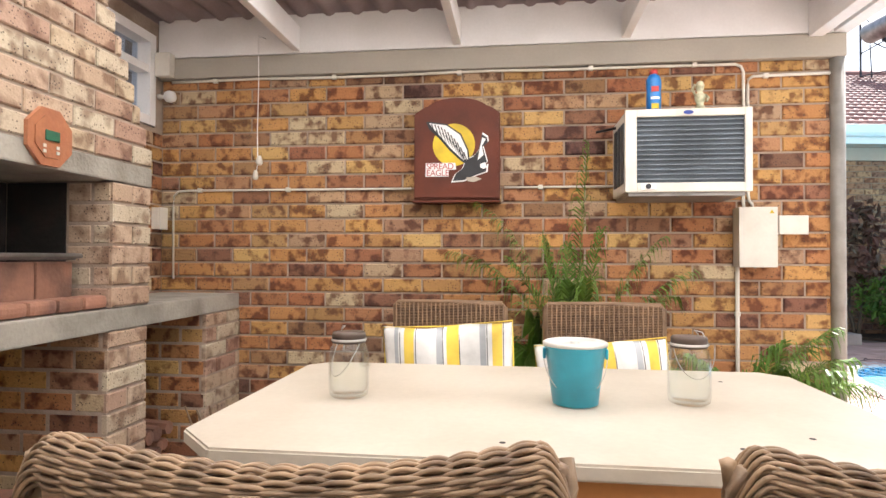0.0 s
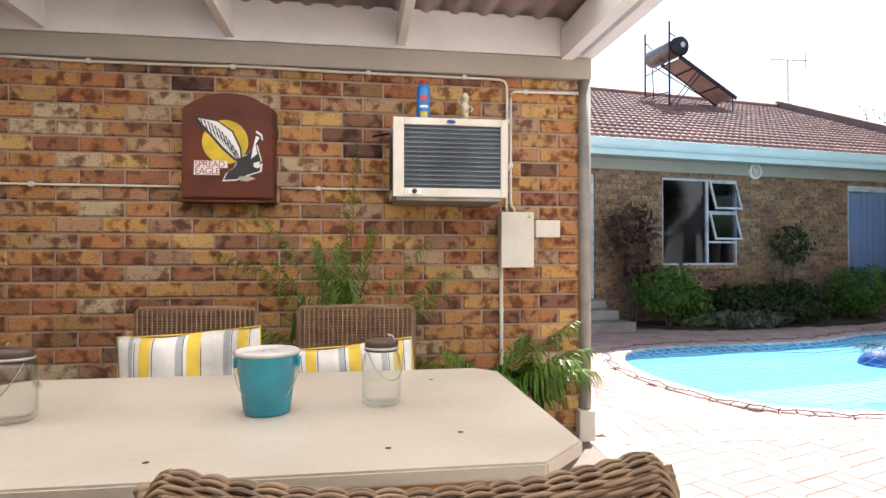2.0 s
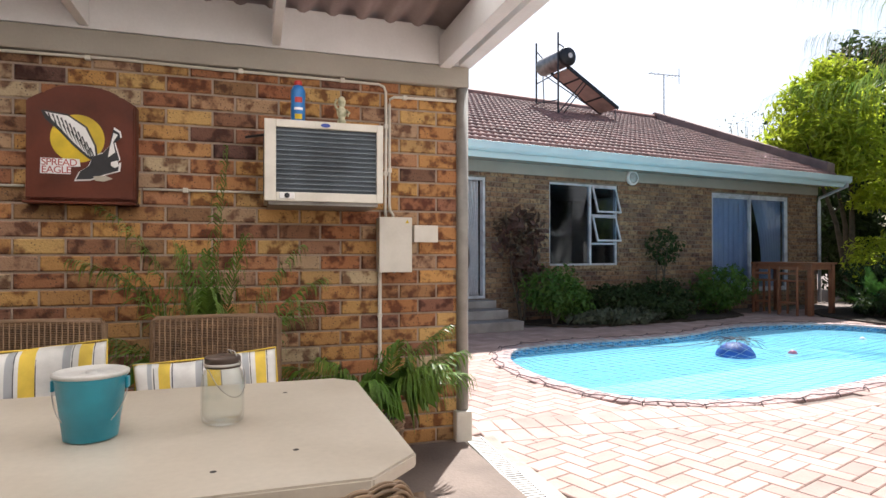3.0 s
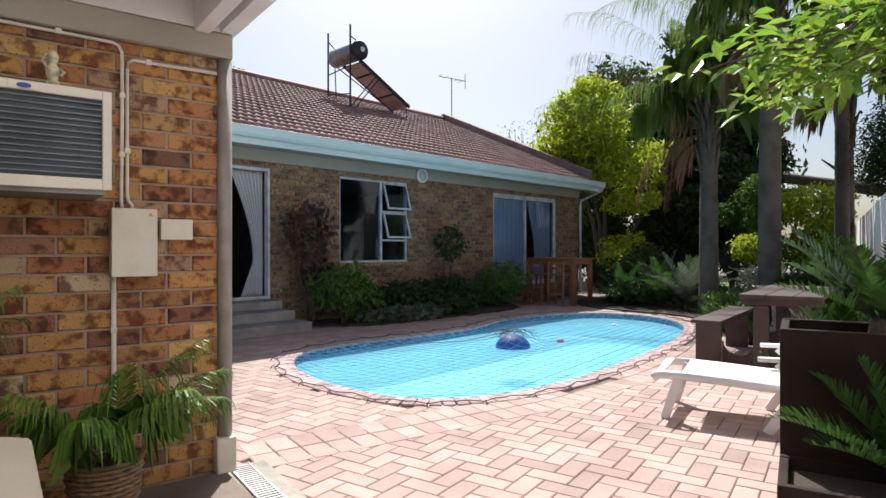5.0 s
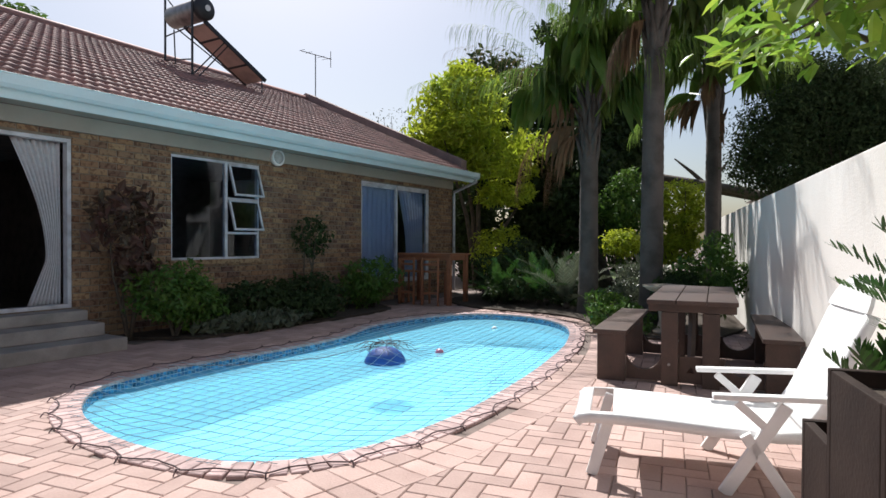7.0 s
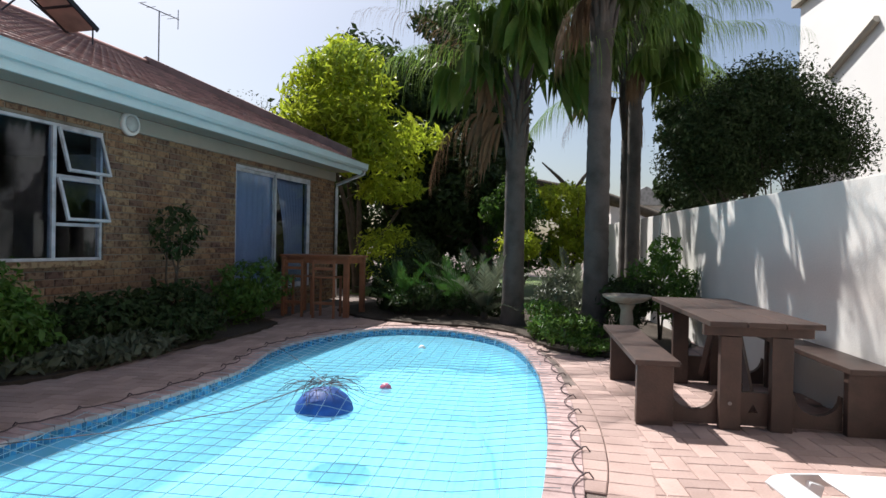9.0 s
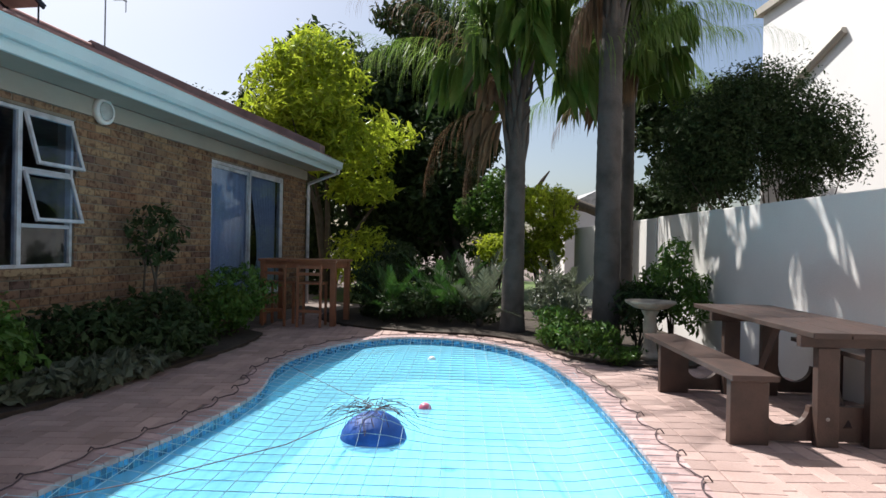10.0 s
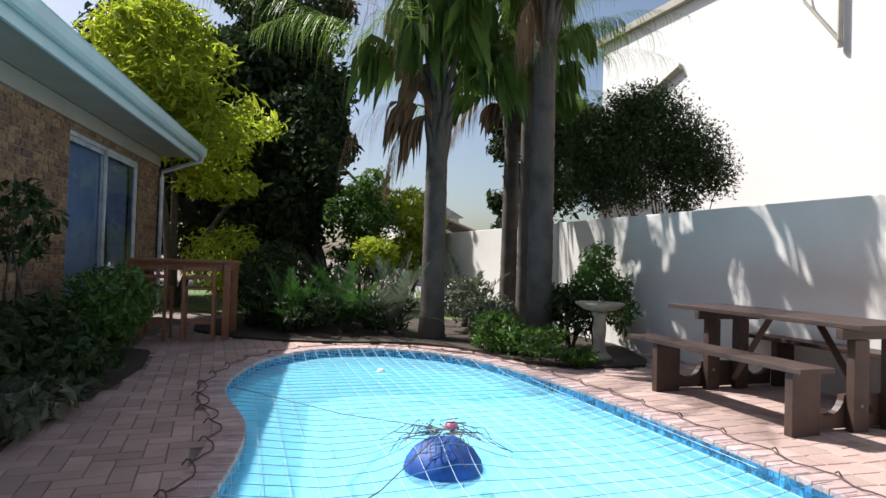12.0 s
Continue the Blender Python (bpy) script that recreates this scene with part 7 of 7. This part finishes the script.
# ---- pool things ----
def net():
    th = thing("pool_net", "pale safety net stretched over the pool and hooked to the paving", "net")
    rim = offset_loop(EDGE, 0.09)
    c, sp = Vector((7.2, 6.0)), 0.15
    v, f = [], []
    for ang in (16, 106):
        d = Vector((math.cos(radians(ang)), math.sin(radians(ang))))
        nrm = Vector((-d.y, d.x))
        for k in range(-36, 37):
            o = c + nrm * (k * sp)
            ts = []
            for i in range(len(rim)):
                a, b = rim[i - 1], rim[i]
                ka, kb = (a - o).dot(nrm), (b - o).dot(nrm)
                if (ka > 0) != (kb > 0):
                    ts.append((a.lerp(b, ka / (ka - kb)) - o).dot(d))
            ts.sort()
            for t0, t1 in zip(ts[::2], ts[1::2]):
                n = max(2, int((t1 - t0) / 0.15))
                prev = None
                for j in range(n + 1):
                    t = t0 + (t1 - t0) * j / n
                    p = o + d * t
                    lift = 0.19 * math.exp(-((p - Vector((6.85, 6.15))).length / 0.30) ** 2)
                    edge = min(t - t0, t1 - t)
                    z = 0.022 - 0.07 * min(1.0, max(0.0, edge - 0.12) / 0.5) + lift
                    w = nrm * 0.0021
                    q = len(v)
                    v += [(p.x + w.x, p.y + w.y, z), (p.x - w.x, p.y - w.y, z), (p.x, p.y, z + 0.004)]
                    if prev is not None:
                        f += [(prev, q, q + 2, prev + 2), (prev + 1, prev + 2, q + 2, q + 1), (prev, prev + 1, q + 1, q)]
                    prev = q
    part_me("mesh", mesh_py("mesh", v, f), M["net"], th, kind="stuff")
    # border rope drawn out in scallops to hooks
    per = len(rim)
    lens = [(rim[(i + 1) % per] - rim[i]).length for i in range(per)]
    total = sum(lens)
    hooks = int(total / 0.45)
    pts, pos, i, acc = [], 0.0, 0, 0.0
    N = hooks * 8
    for k in range(N + 1):
        want = total * k / N
        while i < per - 1 and acc + lens[i] < want:
            acc += lens[i]
            i += 1
        a, b = rim[i], rim[(i + 1) % per]
        p = a.lerp(b, min(1.0, (want - acc) / lens[i]))
        t = (b - a).normalized()
        ph = abs(((k % 8) / 8) * 2 - 1)
        out = 0.06 + 0.07 * ph ** 1.8
        p = p + Vector((t.y, -t.x)) * out
        pts.append((p.x, p.y, 0.024 + 0.004 * math.sin(k * 1.7)))
        if k % 8 == 0 and k < N:
            bm = bmesh.new()
            q = p + Vector((t.y, -t.x)) * 0.05
            bm_tube(bm, [(p.x, p.y, 0.03), ((p.x + q.x) / 2, (p.y + q.y) / 2, 0.035), (q.x, q.y, 0.004)], 0.005, 6)
            part("hook", bm, M["net_dark"], th, "dark net hook" if k == 0 else "")
    bm = bmesh.new()
    bm_tube(bm, pts, 0.005, 6)
    part("border_rope", bm, M["net_dark"], th, "dark border rope")
    bm = bmesh.new()
    bm_tube(bm, [(6.85, 6.15, 0.14), (6.2, 6.5, 0.0), (5.4, 6.95, -0.02), (4.75, 7.3, 0.02)], 0.004, 5)
    bm_tube(bm, [(6.85, 6.15, 0.14), (7.7, 6.9, 0.0), (8.5, 8.0, 0.02)], 0.003, 5)
    part("draw_cord", bm, M["net_dark"], th, "dark draw cord")


net()


def float_dome():
    th = thing("net_float", "dark blue float dome lifting the pool net", "float", pose(6.85, 6.15, -0.10))
    bm = bmesh.new()
    bm_lathe(bm, [(0.235, -0.05), (0.255, -0.01), (0.24, 0.05), (0.195, 0.115), (0.12, 0.165), (0.04, 0.185)], seg=32)
    part("dome", bm, M["navy"], th, "navy plastic dome", smooth=True)
    rnd = random.Random(91)
    for k in range(34):
        a = 2 * math.pi * k / 34 + rnd.uniform(-0.15, 0.15)
        l = rnd.uniform(0.20, 0.44)
        bm = bmesh.new()
        bm_tube(bm, [(0.04 * math.cos(a), 0.04 * math.sin(a), 0.225), (0.5 * l * math.cos(a + 0.35), 0.5 * l * math.sin(a + 0.35), 0.225 + rnd.uniform(-.015, .03)), (0.8 * l * math.cos(a - 0.1), 0.8 * l * math.sin(a - 0.1), 0.20 + rnd.uniform(-.02, .03)), (l * math.cos(a), l * math.sin(a), rnd.uniform(0.12, 0.2))], 0.0026, 4)
        part("cord_end", bm, M["net_dark"], th, "gathered dark cord" if k == 0 else "")


float_dome()


def pool_bits():
    th = thing("cleaner_hose", "pale ribbed cleaner hose curving through the water", "hose")
    bm = bmesh.new()
    bm_tube(bm, [(7.35, 6.9, -0.22), (7.9, 7.05, -0.2), (8.7, 6.85, -0.2), (9.0, 6.3, -0.2), (8.6, 5.6, -0.2), (7.8, 5.1, -0.22), (7.0, 4.75, -0.26)], 0.015, 8)
    part("hose", bm, M["white"], th, smooth=True)
    for lab, x, y, r, m in (("small pink ball in the pool", 7.75, 6.05, 0.06, mat("pink_plastic", (0.75, 0.16, 0.25), 0.4)), ("small white float in the pool", 10.0, 6.75, 0.05, M["white"])):
        t = thing("pool_float", lab, "float", pose(x, y, -0.11))
        bm = bmesh.new()
        bm_lathe(bm, [(r * math.sin(math.pi * k / 8) + 0.002, -r * math.cos(math.pi * k / 8)) for k in range(9)], seg=14)
        part("shell", bm, m, t, smooth=True)


pool_bits()

# mosaic band at the waterline
mm = mat("mosaic_tile", (0.02, 0.12, 0.27), 0.25, scale=16, rgb2=(0.05, 0.28, 0.45), fine=80, random=0.6)
mg = mat("mosaic_grout", (0.25, 0.42, 0.50), 0.8)
k = len(EDGE)
band = offset_loop(EDGE, -0.006)
inner = offset_loop(EDGE, -0.010)
mv, mf = [], []
for i in range(k):
    a, b = inner[i], inner[(i + 1) % k]
    cnt = max(1, round((b - a).length / 0.045))
    for c in range(cnt):
        p, q = a.lerp(b, (c + 0.06) / cnt), a.lerp(b, (c + 0.94) / cnt)
        for r in range(5):
            z0, z1 = -0.218 + r * 0.04, -0.181 + r * 0.04
            o = len(mv)
            mv += [(p.x, p.y, z0), (q.x, q.y, z0), (q.x, q.y, z1), (p.x, p.y, z1)]
            mf.append((o, o + 3, o + 2, o + 1))
part_me("mosaic_tile", mesh_py("mosaic_tile", mv, mf), mm, POOL_THING, "blue mosaic tiles", kind="stuff")
mm = mg
part_me("waterline_band", mesh_py("waterline_band", [(p.x, p.y, z) for z in (-0.02, -0.22) for p in band], [(i, (i + 1) % k, k + (i + 1) % k, k + i) for i in range(k)]), mm, POOL_THING, "pale grout behind the mosaic")


# ---- drain channel ----
def drain():
    th = thing("drain_channel", "long steel slotted drain grating in the paving", "drain", pose(2.03, 3.50, 0.004, 0, 0, 88))
    box_part("channel", (-3.25, 0.03, -0.16, 0.16, -0.03, -0.001), M["concrete"], th, 0, "concrete channel edging")
    for y in (-0.058, 0.058):
        box_part("edge_rail", (-3.2, 0.0, y - 0.006, y + 0.006, 0.0, 0.012), M["steel"], th, 0)
    me = None
    for i in range(100):
        if me is None:
            ob = box_part("slat", (-0.0085, 0.0085, -0.05, 0.05, 0.0, 0.010), M["steel"], th, 0)
            me = ob.data
        else:
            ob = new("slat", me)
            ob.parent = th
        ob.location = (-0.02 - i * 0.031, 0, 0)


drain()


# ---- neighbours and distance ----
def neighbour():
    th = thing("neighbour_house", "tall white plastered neighbouring house with a plain wall", "house", B)
    box_part("wall", (-30, 5.6, -11, -5.0, 0, 7.75), mat("neighbour_plaster", (0.80, 0.78, 0.76), 0.85, vary=0.04, scale=0.5, rgb2=(0.75, 0.73, 0.71), bump=0.2), th, 0)
    box_part("roof_edge", (-30.2, 5.8, -11.2, -4.85, 7.754, 7.95), M["beam"], th, 0.01, "grey roof edge")
    # plain sloping grey bar against the wall; it joins no gutter
    bm = bmesh.new()
    bm_tube(bm, [(4.2, -4.95, 5.5), (2.4, -4.95, 6.2)], 0.09, 6)
    part("downpipe", bm, M["beam"], th, "sloping grey bar on the wall")
    # shadow of an antenna bracket on the wall, built as grey bars
    bm = bmesh.new()
    bm_tube(bm, [(-1.6, -4.93, 5.38), (-1.6, -4.93, 7.2)], 0.05, 6)
    bm_tube(bm, [(-1.6, -4.9, 5.5), (-0.9, -4.9, 6.5), (-0.8, -4.9, 7.0)], 0.03, 6)
    part("bracket", bm, M["beam"], th, "grey bars standing in for an antenna bracket's shadow")
    q = thing("far_house", "distant pale house with a grey pitched roof", "house", pose(34, 6.5, 0, 0, 0, 20))
    box_part("wall", (-1.6, 1.6, -1.6, 1.6, 0, 3.4), M["wall_white"], q, 0)
    bm = bmesh.new()
    v = [bm.verts.new(p) for p in ((-1.8, -1.8, 3.4), (1.8, -1.8, 3.4), (1.8, 1.8, 3.4), (-1.8, 1.8, 3.4), (-1.8, 0, 4.3), (1.8, 0, 4.3))]
    for g in ((0, 1, 5, 4), (2, 3, 4, 5), (0, 4, 3), (1, 2, 5), (0, 3, 2, 1)):
        bm.faces.new([v[i] for i in g])
    part("roof", bm, M["steel"], q)


neighbour()
bm = bmesh.new()
bm_poly(bm, [(14.2, 5.2), (26, 6), (30, 16), (16, 12), (14.8, 9)], -0.008, 0.02)
tagged(part("lawn", bm, M["lawn"]), "sunlit lawn beyond the bed", "lawn", kind="structure")
# a plain wall closes the plot behind the walk
bm = bmesh.new()
bm_box(bm, -8, 6, -7.2, -7.0, -0.05, 2.2)
structure("wall_south", bm, M["wall_white"], "white plot wall behind the patio")

# ---- bricks, tiles and pavers ----
for owner, name, spots, material, near, *rest in FIELDS:
    piece_field(owner, name, spots, material, near, *rest)
tiles()


def paving():
    pav = tagged(new("pavement"), "pinkish clay pavers laid in herringbone round the pool", "paving", kind="structure")
    L, W, g = 0.26, 0.13, 0.004
    spots = []
    rot = Matrix.Rotation(radians(19), 4, "Z")
    flat = Matrix.Rotation(radians(-90), 4, "X")
    rnd = random.Random(9)
    line = lambda x, y: (B.inverted() @ Vector((x, y, 0))).y
    hl = lambda x, y: (H.inverted() @ Vector((x, y, 0)))
    for i in range(0, 150):
        for j in range(-40, 100):
            c = (i - j) % 4
            if c in (0, 3):
                cx, cy, turn = (i * W + L / 2, j * W + W / 2, 0) if c == 0 else (i * W + W / 2, j * W + L / 2, 90)
                p = rot @ Vector((cx, cy, 0))
                if not (1.91 < p.x < 13.2 and 0.2 < p.y < 10.6):
                    continue
                if inside(p, COPE_OUT_L) or line(p.x, p.y) < 0.02 or hl(p.x, p.y).y > -0.75:
                    continue
                if abs(p.x - 2.03 - (p.y - 3.5) * 0.035) < 0.12 and p.y < 3.55:
                    continue
                if inside(p, BED) or inside(p, BED2) or in_border(p):
                    continue
                spots.append((p.x, p.y, rnd.uniform(-0.0015, 0.001), L - g, 0.03, W - g, Matrix.Rotation(radians(19 + turn) + rnd.uniform(-0.004, 0.004), 4, "Z") @ flat))
    # two soldier courses sweeping past the pool
    line_pts = BORDER_LINE
    for row in (-0.5, 0.5):
        acc = 0.0
        for a, b in zip(line_pts, line_pts[1:]):
            d = (b - a).length
            t = (b - a).normalized()
            while acc < d:
                p = a + t * acc + Vector((-t.y, t.x)) * row * 0.262
                if not inside(p, COPE_OUT_L) and not inside(p, BED):
                    spots.append((p.x, p.y, rnd.uniform(0.0022, 0.003), 0.256, 0.032, 0.166, Matrix.Rotation(math.atan2(t.y, t.x) + radians(90) + rnd.uniform(-0.01, 0.01), 4, "Z") @ flat))
                acc += 0.171
            acc -= d
    piece_field(pav, "paver", spots, M["paver"], lambda x, y, z: 2.1 < x < 5.2 and 1.2 < y < 4.4)
    # coping bricks across the pool's edge
    cop, k, acc = [], len(EDGE), 0.0
    mid = offset_loop(EDGE, 0.105)
    step = 0.112
    for i in range(k):
        a, b = mid[i], mid[(i + 1) % k]
        d = (b - a).length
        while acc < d:
            p = a + (b - a) * (acc / d)
            t = (b - a).normalized()
            cop.append((p.x, p.y, 0.012 + rnd.uniform(-0.001, 0.001), 0.225, 0.05, 0.104, Matrix.Rotation(math.atan2(t.y, t.x) + radians(90) + rnd.uniform(-0.01, 0.01), 4, "Z") @ flat))
            acc += step
        acc -= d
    piece_field(POOL_THING, "coping_brick", cop, M["coping"], lambda x, y, z: True)


COPE_OUT_L = offset_loop(EDGE, 0.20)
BORDER = [(2.22, 3.64), (2.85, 3.60), (3.5, 3.56), (4.1, 3.51), (4.7, 3.48), (5.5, 3.57), (6.4, 3.68), (7.5, 3.96), (8.6, 4.36), (9.5, 4.75), (9.95, 5.0)]


def border_line(n=14):
    """The border's middle line, rounded through its points."""
    q = [Vector(p) for p in BORDER]
    q = [2 * q[0] - q[1]] + q + [2 * q[-1] - q[-2]]
    out = []
    for p0, p1, p2, p3 in zip(q, q[1:], q[2:], q[3:]):
        for k in range(n):
            t = k / n
            out.append(0.5 * ((2 * p1) + (p2 - p0) * t + (2 * p0 - 5 * p1 + 4 * p2 - p3) * t * t + (3 * p1 - p0 - 3 * p2 + p3) * t ** 3))
    return out + [q[-2]]


def in_border(p):
    return any((Vector((p.x, p.y)) - q).length < 0.15 for q in BORDER_LINE)


BORDER_LINE = border_line()
BED = smooth_loop([(11.75, 8.9), (11.5, 7.5), (11.6, 6.6), (11.2, 5.7), (10.3, 5.05), (10.0, 4.3), (10.6, 3.4), (14, 4), (16, 9), (13, 10)], 3)
BED2 = smooth_loop([(5.6, 9.15), (6.1, 8.8), (7.5, 8.95), (9.0, 9.1), (10.0, 9.4), (10.4, 9.7), (10.4, 10.9), (5.4, 10.2)], 3)
for i, bed in enumerate((BED, BED2)):
    bm = bmesh.new()
    bm_poly(bm, [(p.x, p.y) for p in bed], -0.01, 0.03)
    tagged(part("planting_bed_%d" % (i + 1), bm, M["soil"]), "dark soil of the planting bed", "bed", kind="structure")
paving()
